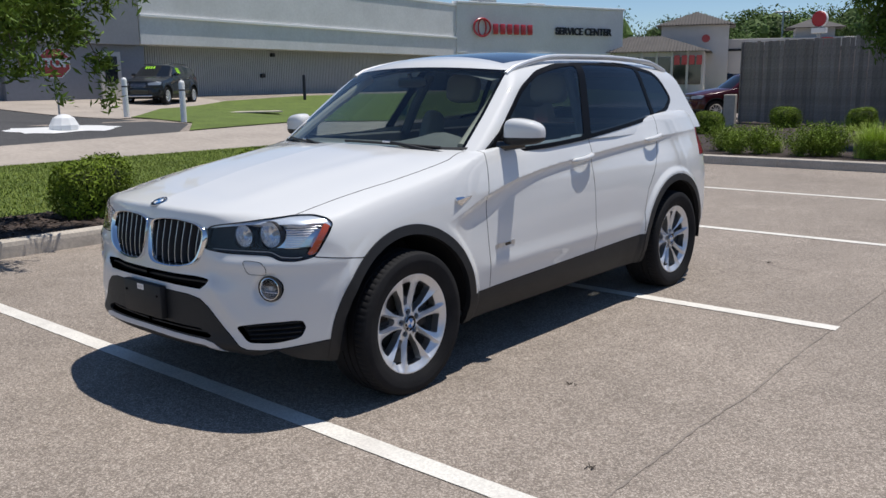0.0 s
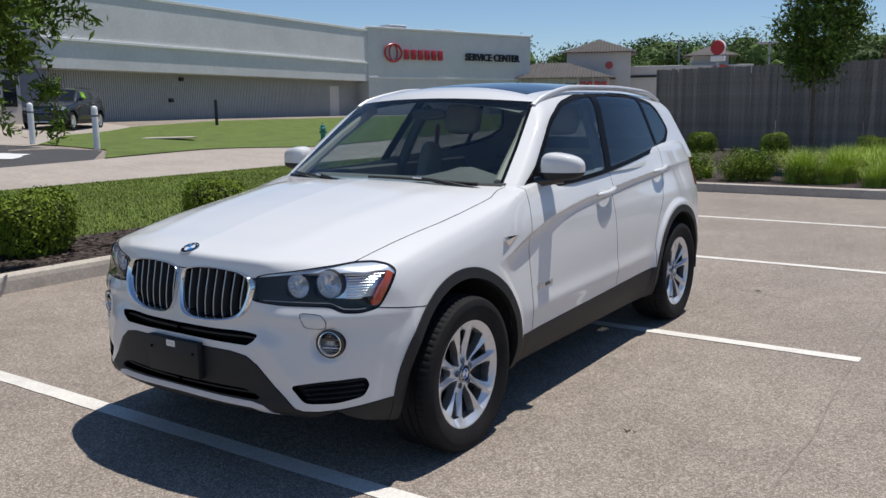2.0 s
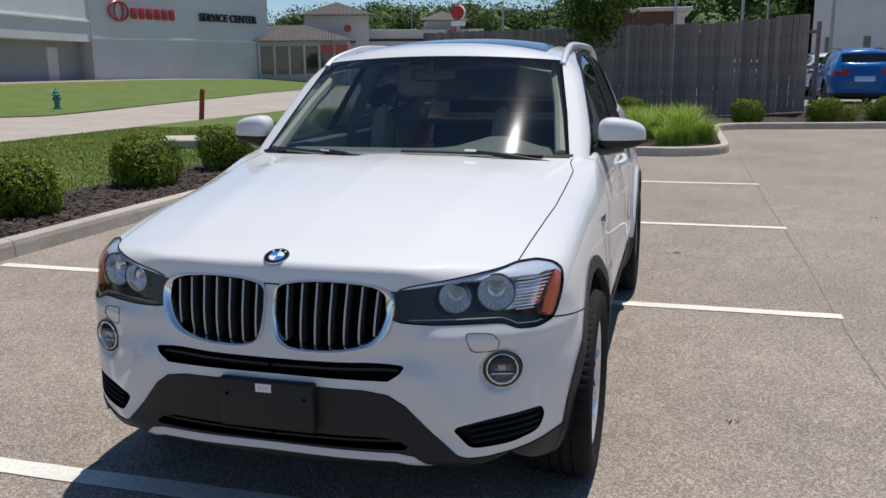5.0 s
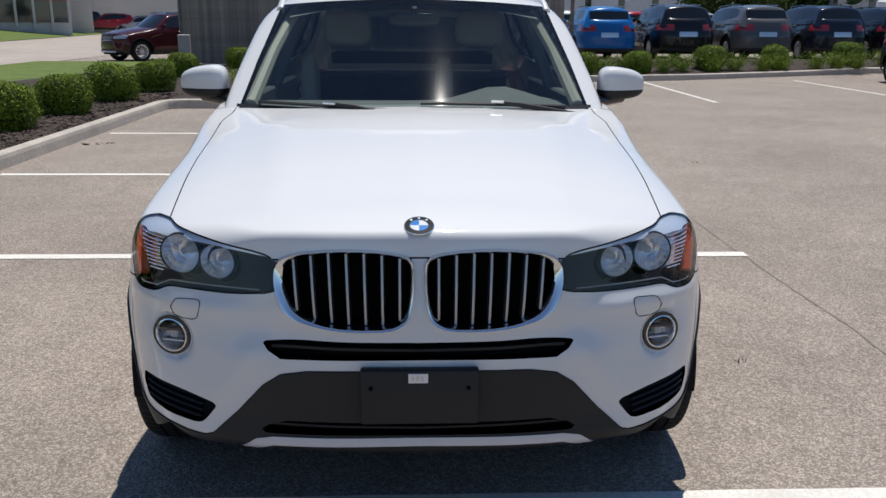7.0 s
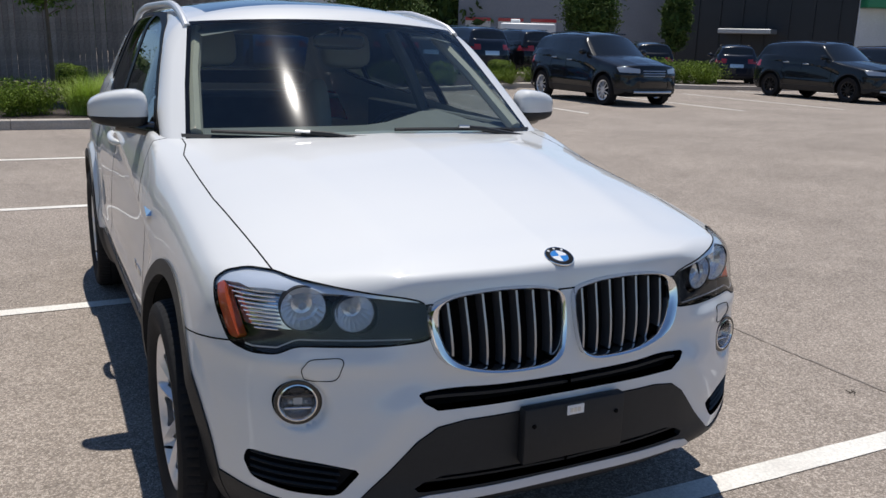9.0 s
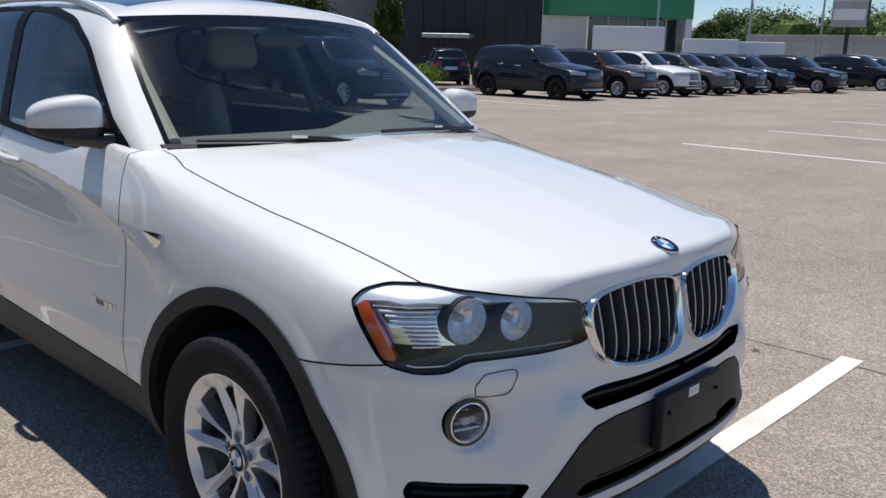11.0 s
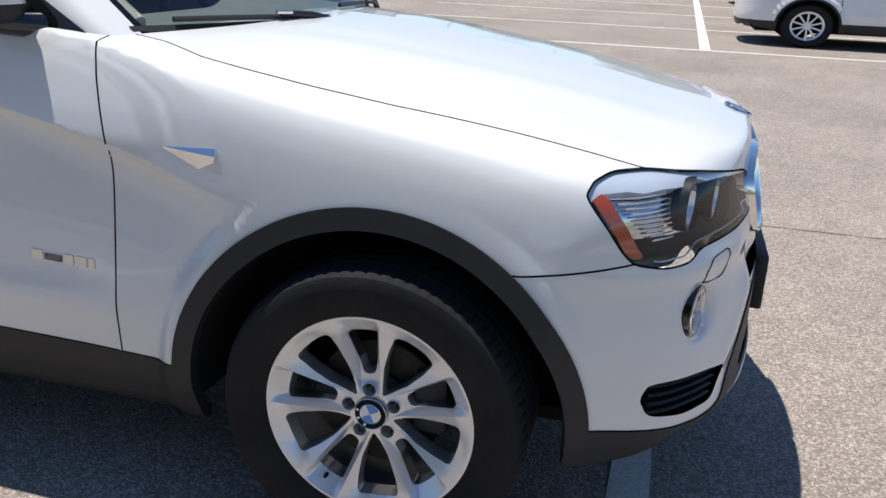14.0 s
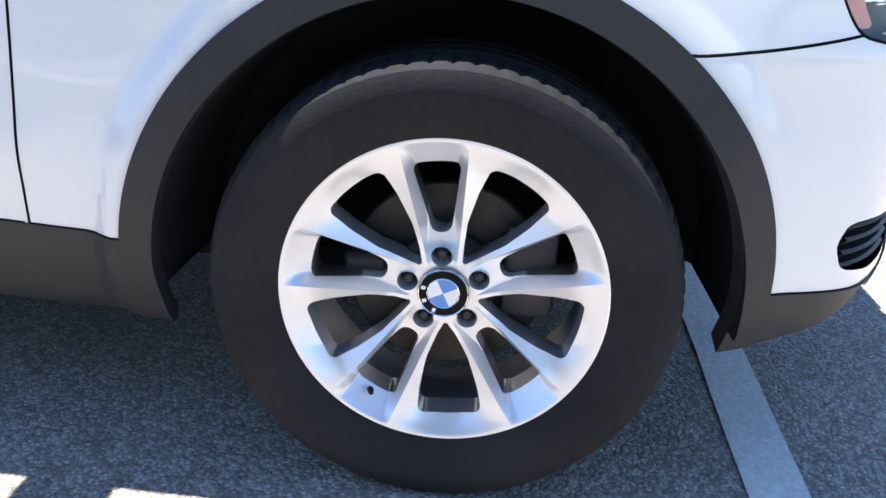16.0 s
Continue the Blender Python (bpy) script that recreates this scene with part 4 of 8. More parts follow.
def wheel_meshes():
    """Meshes of a ten-spoke wheel, its face towards +x in a frame centred on the hub, and of its tyre."""
    out = {}
    # spoked face: a polar sheet cut by ten openings; five pairs of spokes, each pair round a bolt
    nr, na = 76, 560
    rr = np.linspace(0.030, 0.2465, nr)
    th = np.arange(na) * 2 * math.pi / na
    R, A = np.meshgrid(rr, th, indexing="ij")

    def local(r, a):
        """Distance along and beside the nearest bolt's radius."""
        k = np.round((a - math.pi / 2) / (2 * math.pi / 5))
        da = a - math.pi / 2 - k * 2 * math.pi / 5
        return r * np.cos(da), np.abs(r * np.sin(da)), np.abs(da)

    def ridge(d):
        return 0.0236 + (d - 0.055) * 0.147

    def open_field(r, a):
        d, w, da = local(r, a)
        half = np.interp(d, (0.09, 0.19), (0.0145, 0.0335))
        u_open = smax(smax(w - half, r - 0.201, 0.010), 0.089 - d, 0.014)
        across = (math.pi / 5 - da) * r
        span = np.interp(r, (0.052, 0.075, 0.117, 0.165, 0.20), (0.0015, 0.0140, 0.0325, 0.0450, 0.0500))
        v_open = smax(across - span, r - 0.208, 0.012)
        v_open = np.maximum(v_open, 0.054 - r)
        return np.minimum(u_open, v_open)

    def height(r, a):
        d, w, da = local(r, a)
        base = np.interp(r, (0.03, 0.05, 0.075, 0.10, 0.15, 0.19, 0.205, 0.222, 0.234, 0.24, 0.2465), (-0.030, -0.030, -0.031, -0.027, -0.016, -0.008, -0.006, -0.004, -0.001, 0.0, -0.002))
        side = w - ridge(d)
        on = np.clip((0.238 - r) / 0.042, 0, 1)
        deep = np.interp(r, (0.05, 0.075, 0.11, 0.16), (0.0, 0.010, 0.022, 0.028))
        inner = np.minimum(np.maximum(-side, 0) * 1.9, deep)
        outer = np.maximum(side, 0) * np.interp(r, (0.06, 0.10, 0.18, 0.23), (0.1, 0.60, 0.50, 0.25))
        return base - on * np.where(side < 0, inner, np.minimum(outer, 0.022))

    V2 = np.stack([R.ravel(), A.ravel()], -1)
    i = np.arange(nr * na).reshape(nr, na)
    j = np.roll(i, -1, 1)
    q = np.stack([i[:-1], i[1:], j[1:], j[:-1]], -1).reshape(-1, 4)
    F = np.vstack([q[:, [0, 1, 2]], q[:, [0, 2, 3]]])
    V = np.stack([0 * R.ravel(), R.ravel() * np.cos(A.ravel()), R.ravel() * np.sin(A.ravel())], -1)
    polar = lambda: (np.hypot(V[:, 1], V[:, 2]), np.arctan2(V[:, 2], V[:, 1]) % (2 * math.pi))
    L = np.zeros(len(F), int)

    def beside(r, a):
        d, w, da = local(r, a)
        return np.maximum(np.maximum(w - ridge(d), 0.062 - r), r - 0.236)
    # the ridge lines become edges, so that they stay crisp
    V, F, L = split_mesh(V, F, L, beside(*polar()), 3, L == 0)
    V, F, L = split_mesh(V, F, L, open_field(*polar()), 1, (L == 0) | (L == 3))
    # lug wells
    ry, rz = V[:, 1], V[:, 2]
    lug = np.min([np.hypot(ry - 0.056 * math.cos(math.pi / 2 + k * 2 * math.pi / 5), rz - 0.056 * math.sin(math.pi / 2 + k * 2 * math.pi / 5)) for k in range(5)], axis=0) - 0.0155
    V, F, L = split_mesh(V, F, L, lug, 2, (L == 0) | (L == 3))
    V[:, 0] = height(*polar())

    def normals(F_):
        n = np.zeros_like(V)
        fn = np.cross(V[F_[:, 1]] - V[F_[:, 0]], V[F_[:, 2]] - V[F_[:, 0]])
        for k in range(3):
            np.add.at(n, F_[:, k], fn)
        n = n / (np.linalg.norm(n, axis=1)[:, None] + 1e-12)
        return n
    keep = (L == 0) | (L == 3)
    Fm, Lm = F[keep], L[keep]
    flip = np.cross(V[Fm[0, 1]] - V[Fm[0, 0]], V[Fm[0, 2]] - V[Fm[0, 0]])[0] < 0
    if flip:
        Fm = Fm[:, ::-1]
    v, f, nn = piece(V, Fm, normals(Fm), 0, 0.05, (-0.042, 0, 0))
    # faces on the two sides of a ridge get normals of their own
    ids = np.unique(Fm)
    k0, k1 = len(ids), len(v)
    n_in, n_out = normals(Fm[Lm == 3])[ids], normals(Fm[Lm == 0])[ids]
    nn[:k0] = n_out
    inside = np.zeros(len(f), bool)
    inside[:len(Fm)] = Lm == 3
    f = f.copy()
    f[inside] += k1
    v, nn = np.vstack([v, v[:k0]]), np.vstack([nn, n_in])
    out["face"] = (v, f, nn)
    bm = bmesh.new()
    turn = pose(0, 0, 0, 0, 90, 0)
    lathe(bm, [(0.2465, -0.002), (0.2455, -0.010), (0.236, -0.016), (0.222, -0.022), (0.216, -0.05), (0.212, -0.12), (0.226, -0.19), (0.24, -0.2)], 96, turn)
    out["barrel"] = bm_mesh("barrel", bm, 50)
    # tyre: sidewall, shoulder blocks and ribs
    bm = bmesh.new()
    prof = [(0.238, -0.004), (0.2475, 0.0035), (0.254, 0.006), (0.266, 0.012), (0.286, 0.0185), (0.303, 0.0195), (0.308, 0.0205), (0.312, 0.0198), (0.326, 0.0178), (0.337, 0.0125), (0.3440, 0.002), (0.3480, -0.013), (0.3505, -0.036), (0.351, -0.043)]
    ribs = []
    x = -0.043
    for k in range(4):
        ribs += [(0.3435, x - 0.001), (0.3435, x - 0.009), (0.3512, x - 0.010), (0.3514, x - 0.040)]
        x -= 0.041
    prof2 = prof + ribs[:-2] + [(0.3505, -0.20), (0.3445, -0.222), (0.326, -0.24), (0.286, -0.243), (0.246, -0.22), (0.238, -0.205)]
    n = 288
    rings = []
    for idx, (r_, h) in enumerate(prof2):
        ring = []
        for k in range(n):
            rr_ = r_
            if 10 <= idx <= 13:
                lat = (k % 4 == 0)
                rr_ = r_ - (0.0045 if lat else 0.0) * (1.0 if idx > 10 else 0.5)
            a = 2 * math.pi * (k + (0.30 * (13 - idx) if 10 <= idx <= 13 else 0)) / n
            ring.append(bm.verts.new((h, rr_ * math.cos(a), rr_ * math.sin(a))))
        rings.append(ring)
    for a, b in zip(rings, rings[1:]):
        for k in range(n):
            bm.faces.new((a[k], a[(k + 1) % n], b[(k + 1) % n], b[k]))
    # flatten the contact patch
    out["tyre"] = bm_mesh("tyre", bm, 28)
    return out


# a darker grey than the spoke face
BARREL = shade("wheel_barrel_grey", (0.26, 0.26, 0.27), 0.5, 0.6, vary=0.2, scale=12)


def build_wheel(sgn, yc, meshes, parent, name="wheel"):
    root = thing(name, pose(sgn * 0.918, yc, HUB_Z, 0, 0, 0 if sgn > 0 else 180), "", "")
    root.parent = parent
    for key in ("label", "category"):
        if key in root:
            del root[key]
    part("tyre", meshes["tyre"], RUBBER, root, "black road tyre with worn dusty tread")
    rim = part("rim", meshes["face_mesh"], RIM, root, "silver ten-spoke alloy rim", pose(0, 0, 0, 6))
    part("barrel", meshes["barrel"], BARREL, rim)
    for k in range(5):
        a = math.pi / 2 + k * 2 * math.pi / 5
        part("bolt_well", meshes["bolt_well"], RIM, rim, m=pose(-0.05, 0.056 * math.cos(a), 0.056 * math.sin(a), 0, 90, 0))
        part("wheel_bolt", meshes["bolt"], CAST, rim, m=pose(-0.05, 0.056 * math.cos(a), 0.056 * math.sin(a), 0, 90, 0))
    part("brake_disc", meshes["disc"], STEEL, root, "grey steel brake disc")
    part("caliper", meshes["caliper"], CAST, root)
    part("brake_bracket", meshes["bracket"], CAST, root)
    roundel("hub_badge", 0.039, pose(-0.024, 0, 0, 90, -110, 90), rim)
    part("valve", meshes["valve"], RUBBER, rim)
    return root


def build_white_suv():
    car = thing("suv", Matrix(), "white compact SUV with black lower cladding and ten-spoke wheels", "car")
    V, F, L = cut_body()
    N = gradient(lower_body, V)
    ahead = V[F].mean(1)[:, 1] < 1.2
    for s in (1, -1):
        t = piece(V, F[(L == 0) & ahead], N)
        panel("fender", t if s > 0 else mirrored(*t, both=False), WHITE, car, "white painted front fender")
    panel("rear_body", mirrored(*piece(V, F[(L == 0) & ~ahead], N)), WHITE, car, "white painted rear quarters and tail")
    P = lambda lab, **k: piece(V, F[np.isin(L, np.atleast_1d(lab))], N, **k)
    panel("hood", mirrored(*P(13)), WHITE, car, "white painted hood with two soft ridges")
    bumper = panel("front_bumper", mirrored(*P(14)), WHITE, car, "white painted front bumper")
    for s in (1, -1):
        pick = (lambda t: t) if s > 0 else (lambda t: mirrored(*t, both=False))
        panel("front_door", pick(P(15)), WHITE, car)
        panel("rear_door", pick(P(16)), WHITE, car)
        panel("wheel_arch_trim", pick(P(3, out=0.006, wall=0.03)), TRIM, car, "grained black plastic wheel arch trim")
        panel("wheel_arch_trim", pick(P(4, out=0.006, wall=0.03)), TRIM, car, "grained black plastic wheel arch trim")
        panel("sill", pick(P(5, out=0.003, wall=0.02)), TRIM, car, "black plastic sill")
        panel("tail_lamp", pick(P(17, out=0.004, wall=0.01)), RED_LENS, car, "red tail lamp")
        # bumper duct: a dark well with three blades
        duct = panel("bumper_duct", pick(piece(V + [0, 0.03, 0], F[L == 12], N, 0, 0.03, (0, -0.03, 0))), LINER, bumper, "black air duct")
        for k in range(4):
            bm = bmesh.new()
            rows = []
            for t in np.linspace(0, 1, 9):
                x = 0.604 + 0.196 * t + 0.004 * k * (1 - t)
                z = 0.444 - 0.0195 * k + (0.022 - 0.002 * k) * t
                if poly_dist(np.array([x]), np.array([z]), [(0.56, 0.440), (0.806, 0.474), (0.80, 0.395), (0.72, 0.374), (0.612, 0.37)])[0] > 0.002:
                    continue
                y = front_y(x, z)[0]
                rows.append([bm.verts.new((s * x, y + dy, z + dz)) for dy, dz in ((0.008, 0.004), (0.002, 0.0), (0.008, -0.004), (0.03, -0.004), (0.03, 0.004))])
            for r, q in zip(rows, rows[1:]):
                for j in range(5):
                    bm.faces.new((r[j], r[(j + 1) % 5], q[(j + 1) % 5], q[j]))
            part("duct_blade", bm, TRIM, duct)
    panel("lower_trim", mirrored(*P(9, out=0.004, wall=0.02)), TRIM, bumper, "grained black plastic lower bumper")
    panel("skid_plate", mirrored(*P(11, out=0.007, wall=0.02)), SKID, bumper, "silver skid strip")
    panel("upper_intake", mirrored(*piece(V + [0, 0.04, 0], F[L == 8], N, 0, 0.04, (0, -0.04, 0))), GAP, bumper, "black intake slot")
    panel("lower_intake", mirrored(*piece(V + [0, 0.04, 0], F[L == 10], N, 0, 0.04, (0, -0.04, 0))), GAP, bumper, "black lower intake")
    for z0, dz, half, out in ((0.617, 0.004, 0.40, 0.014), (0.395, 0.003, 0.42, 0.010)):
        bm = bmesh.new()
        xs = np.linspace(-half, half, 25)
        ys = front_y(np.abs(xs), np.full(25, z0))
        rows = [[bm.verts.new((x, y + out + a, z0 + b)) for a, b in ((0, -dz), (0, dz), (0.02, dz), (0.02, -dz))] for x, y in zip(xs, ys)]
        for r, q in zip(rows, rows[1:]):
            for j in range(4):
                bm.faces.new((r[j], r[(j + 1) % 4], q[(j + 1) % 4], q[j]))
        part("intake_bar", bm, TRIM, bumper)
    v, f = seams(V, F, L, N, (0, 5, 6, 9, 13, 14, 15, 16, 17))
    part("panel_gap", mesh_of("panel_gap", v, f), GAP, car)
    for s in (1, -1):
        kidney(s, car)
        build_headlamp(s, V, F, L, N, car)
        build_fog(s, bumper)
    # wheel wells, floor
    for yc in AXLES:
        for s in (1, -1):
            bm = bmesh.new()
            n = 40
            rows = []
            for k in range(n + 1):
                a = math.radians(-8 + 196 * k / n)
                rows.append([bm.verts.new((s * x, yc + r * math.cos(a), max(0.30 if yc else 0.31, HUB_Z + r * math.sin(a)))) for x, r in ((0.915 if yc else 0.90, 0.432), (0.80, 0.428), (0.62, 0.42), (0.5, 0.3))])
            for r, q in zip(rows, rows[1:]):
                for j in range(3):
                    bm.faces.new((r[j], r[j + 1], q[j + 1], q[j]))
            part("wheel_arch_liner", bm, LINER, car, "black wheel arch liner")
    part("underbody", bbox(-0.60, 0.60, -0.40, 3.5, 0.235, 0.27), LINER, car)
    part("engine_bay", bbox(-0.52, 0.52, -0.55, 0.55, 0.271, 0.62), LINER, car)
    part("floor_pan", bbox(-0.84, 0.84, 0.56, 2.25, 0.271, 0.33), LINER, car)
    part("boot_floor", bbox(-0.52, 0.52, 2.3, 3.45, 0.271, 0.75), LINER, car)
    m = wheel_meshes()
    m["face_mesh"] = mesh_of("rim", *m["face"][:2], True, m["face"][2])
    bm = bmesh.new()
    lathe(bm, [(0.0, 0.012), (0.006, 0.012), (0.0085, 0.009), (0.0085, -0.01)], 6)
    lathe(bm, [(0.0085, -0.006), (0.0125, -0.009), (0.0125, -0.014)], 18)
    m["bolt"] = bm_mesh("wheel_bolt", bm, 40)
    bm = bmesh.new()
    lathe(bm, [(0.0157, 0.021), (0.0150, 0.0), (0.0138, -0.012), (0.0, -0.016)], 24)
    m["bolt_well"] = bm_mesh("bolt_well", bm, 40)
    bm = bmesh.new()
    lathe(bm, [(0.06, -0.085), (0.150, -0.085), (0.153, -0.088), (0.153, -0.10), (0.06, -0.10)], 64, pose(0, 0, 0, 0, 90, 0))
    lathe(bm, [(0.0, -0.062), (0.07, -0.062), (0.078, -0.07), (0.078, -0.09)], 40, pose(0, 0, 0, 0, 90, 0))
    m["disc"] = bm_mesh("brake_disc", bm, 40)
    bm = bmesh.new()
    box(bm, -0.125, -0.062, 0.085, 0.165, -0.05, 0.10, 0.012, 2)
    m["caliper"] = bm_mesh("caliper", bm, 40)
    bm = bmesh.new()
    box(bm, -0.12, -0.07, -0.16, -0.09, -0.04, 0.03, 0.008, 1)
    m["bracket"] = bm_mesh("brake_hose_bracket", bm, 40)
    bm = bmesh.new()
    tube(bm, [(-0.02, -0.122, -0.165), (-0.008, -0.119, -0.160), (0.004, -0.116, -0.156)], [0.005, 0.005, 0.004], 10)
    m["valve"] = bm_mesh("valve", bm, 40)
    for s in (1, -1):
        for yc in AXLES:
            build_wheel(s, yc, m, car)
    build_cabin(car)
    build_fittings(car, bumper)
    return car


BOWL = shade("reflector_bowl_silver", (0.85, 0.87, 0.90), 0.22, 0.75, bump=0.1, bump_scale=40)


def build_headlamp(s, V, F, L, N, car):
    """A wraparound lamp: black housing, two round reflector bowls, a ribbed outer reflector, a brow strip, an amber corner and a clear cover."""
    pick = (lambda t: t) if s > 0 else (lambda t: mirrored(*t, both=False))
    Fh = F[L == 6]
    lamps = ((0.554, 0.829, 0.050), (0.668, 0.838, 0.057))
    g = np.min([np.hypot(V[:, 0] - x, V[:, 2] - z) - r * 1.02 for x, z, r in lamps], axis=0)
    V, Fh, hole = split_mesh(V, Fh, np.zeros(len(Fh), int), g, 1, np.ones(len(Fh), bool))
    q = V[:, 0] + V[:, 1]
    V, Fh, hole = split_mesh(V, Fh, hole, np.maximum(0.055 - q, np.maximum(0.788 - V[:, 2], V[:, 2] - 0.90)), 2, hole == 0)
    right = np.interp(V[:, 2], (0.742, 0.77, 0.85, 0.89), (0.30, 0.335, 0.40, 0.425))
    q = V[:, 0] + V[:, 1]
    V, Fh, hole = split_mesh(V, Fh, hole, np.maximum(np.maximum(right - q - 0.056, q - right + 0.010), np.maximum(0.755 - V[:, 2], V[:, 2] - 0.884)), 3, hole != 1)
    q = V[:, 0] + V[:, 1]
    top = np.interp(q, (-0.37, -0.1, 0.0, 0.18, 0.30, 0.38, 0.42), (0.864, 0.894, 0.905, 0.918, 0.917, 0.904, 0.88))
    V, Fh, hole = split_mesh(V, Fh, hole, top - V[:, 2] - np.interp(q, (-0.37, -0.1, 0.1, 0.25, 0.42), (0.007, 0.012, 0.026, 0.034, 0.016)), 4, hole != 1)
    N = gradient(lower_body, V)
    root = panel("headlamp", pick(piece(V - N * 0.046, Fh[hole == 0], N, 0, 0.04, None)), LAMP_BLACK, car, "black headlamp housing under a clear cover")
    panel("lamp_bezel", pick(piece(V - N * 0.040, Fh[hole == 2], N, 0, 0.02)), REFLECTOR, root, "silver outer reflector")
    panel("amber_reflector", pick(piece(V - N * 0.006, Fh[hole == 3], N, 0, 0.03)), AMBER, root, "amber side reflector")
    panel("brow_strip", pick(piece(V - N * 0.006, Fh[hole == 4], N, 0, 0.03)), BROW, root, "satin silver brow strip")
    for x, z, r in lamps:
        y = front_y(x, z)[0]
        m = pose(s * x, y + 0.030, z, 90, 0, s * 11)
        bm = bmesh.new()
        lathe(bm, [(r * 0.97, 0.000), (r * 0.99, 0.004), (r * 1.03, 0.003), (r * 1.04, -0.03)], 40)
        ring = part("reflector_ring", bm_mesh("reflector_ring", bm, 50), LAMP_BLACK, root, m=m)
        bm = bmesh.new()
        lathe(bm, [(r * 0.98, 0.000), (r * 0.90, -0.018), (r * 0.72, -0.034), (r * 0.46, -0.046), (r * 0.2, -0.051)], 22)
        part("reflector_bowl", bm_mesh("reflector_bowl", bm), BOWL, ring, "faceted silver reflector bowl")
        bm = bmesh.new()
        lathe(bm, [(r * 0.20, -0.052), (r * 0.20, -0.026), (r * 0.15, -0.020), (0.0005, -0.018)], 20)
        part("bulb", bm_mesh("bulb", bm, 60), BULB_GLASS, ring)
    # ribs across the outer reflector
    for k in range(10):
        z = 0.782 + 0.0098 * k
        xs = np.linspace(0.724, 0.724 + 0.050 + 0.0045 * k, 7)
        ys = front_y(xs, np.full(7, z))
        bm = bmesh.new()
        tube(bm, [(s * x, y + 0.036, z) for x, y in zip(xs, ys)], 0.0024, 6)
        part("reflector_rib", bm, BOWL, root)
    # a bright thread along the lower edge
    xs = np.linspace(0.43, 0.80, 30)
    pts = []
    for x in xs:
        z = 0.77
        for _ in range(3):
            y = front_y(x, z)[0]
            z = float(np.interp(x + y, (-0.25, -0.1, 0.035, 0.10, 0.2, 0.30), (0.757, 0.757, 0.756, 0.734, 0.731, 0.744))) + 0.013
        pts.append((s * x, y + 0.008, z))
    bm = bmesh.new()
    tube(bm, pts, 0.0018, 6)
    part("lower_strip", bm, BAR, root, "thin silver strip")
    panel("lamp_cover", pick(piece(V, Fh, N)), LENS, root, "clear lamp cover")


FOG_BOWL = shade("fog_lamp_bowl", (0.42, 0.43, 0.44), 0.16, 1.0, bump=0.2, bump_scale=90)


def build_fog(s, bumper):
    x, z = FOG_X, FOG_Z
    y = front_y(x, z)[0]
    m = pose(s * x, y - 0.002, z, 90, 0, s * 17)
    bm = bmesh.new()
    lathe(bm, [(0.0585, -0.035), (0.0585, 0.000), (0.0575, 0.003), (0.054, 0.004), (0.047, 0.001)], 44)
    ring = part("fog_lamp", bm_mesh("fog_lamp", bm, 50), GLOSS_BLACK, bumper, "round fog lamp with a chrome ring", m)
    bm = bmesh.new()
    lathe(bm, [(0.0500, 0.000), (0.0490, 0.004), (0.0460, 0.005), (0.0430, 0.002), (0.042, -0.004)], 44)
    part("fog_ring", bm_mesh("fog_ring", bm, 50), CHROME, ring)
    bm = bmesh.new()
    lathe(bm, [(0.042, -0.002), (0.036, -0.020), (0.022, -0.032), (0.001, -0.034)], 32)
    part("fog_bowl", bm_mesh("fog_bowl", bm, 60), FOG_BOWL, ring)
    part("fog_bulb", bbox(-0.012, 0.012, -0.012, 0.012, -0.034, -0.010, 0.004, 2), BULB_GLASS, ring)
    part("fog_shade", bbox(-0.040, 0.040, 0.010, 0.018, -0.026, -0.004, 0.002), GLOSS_BLACK, ring)
    part("fog_fin", bbox(-0.034, 0.034, -0.022, -0.016, -0.026, -0.006, 0.002), CHROME, ring)
    bm = bmesh.new()
    lathe(bm, [(0.042, 0.005), (0.028, 0.0075), (0.001, 0.0085)], 32)
    part("fog_lens", bm_mesh("fog_lens", bm, 60), LENS, ring)


DLO = [(0.775, 1.120), (0.95, 1.112), (1.33, 1.124), (1.64, 1.140), (2.10, 1.180), (2.65, 1.228), (2.96, 1.275), (3.10, 1.345), (3.03, 1.458), (2.945, 1.520), (2.55, 1.574), (2.07, 1.581), (1.68, 1.565), (1.385, 1.517), (1.165, 1.430), (0.905, 1.226)]


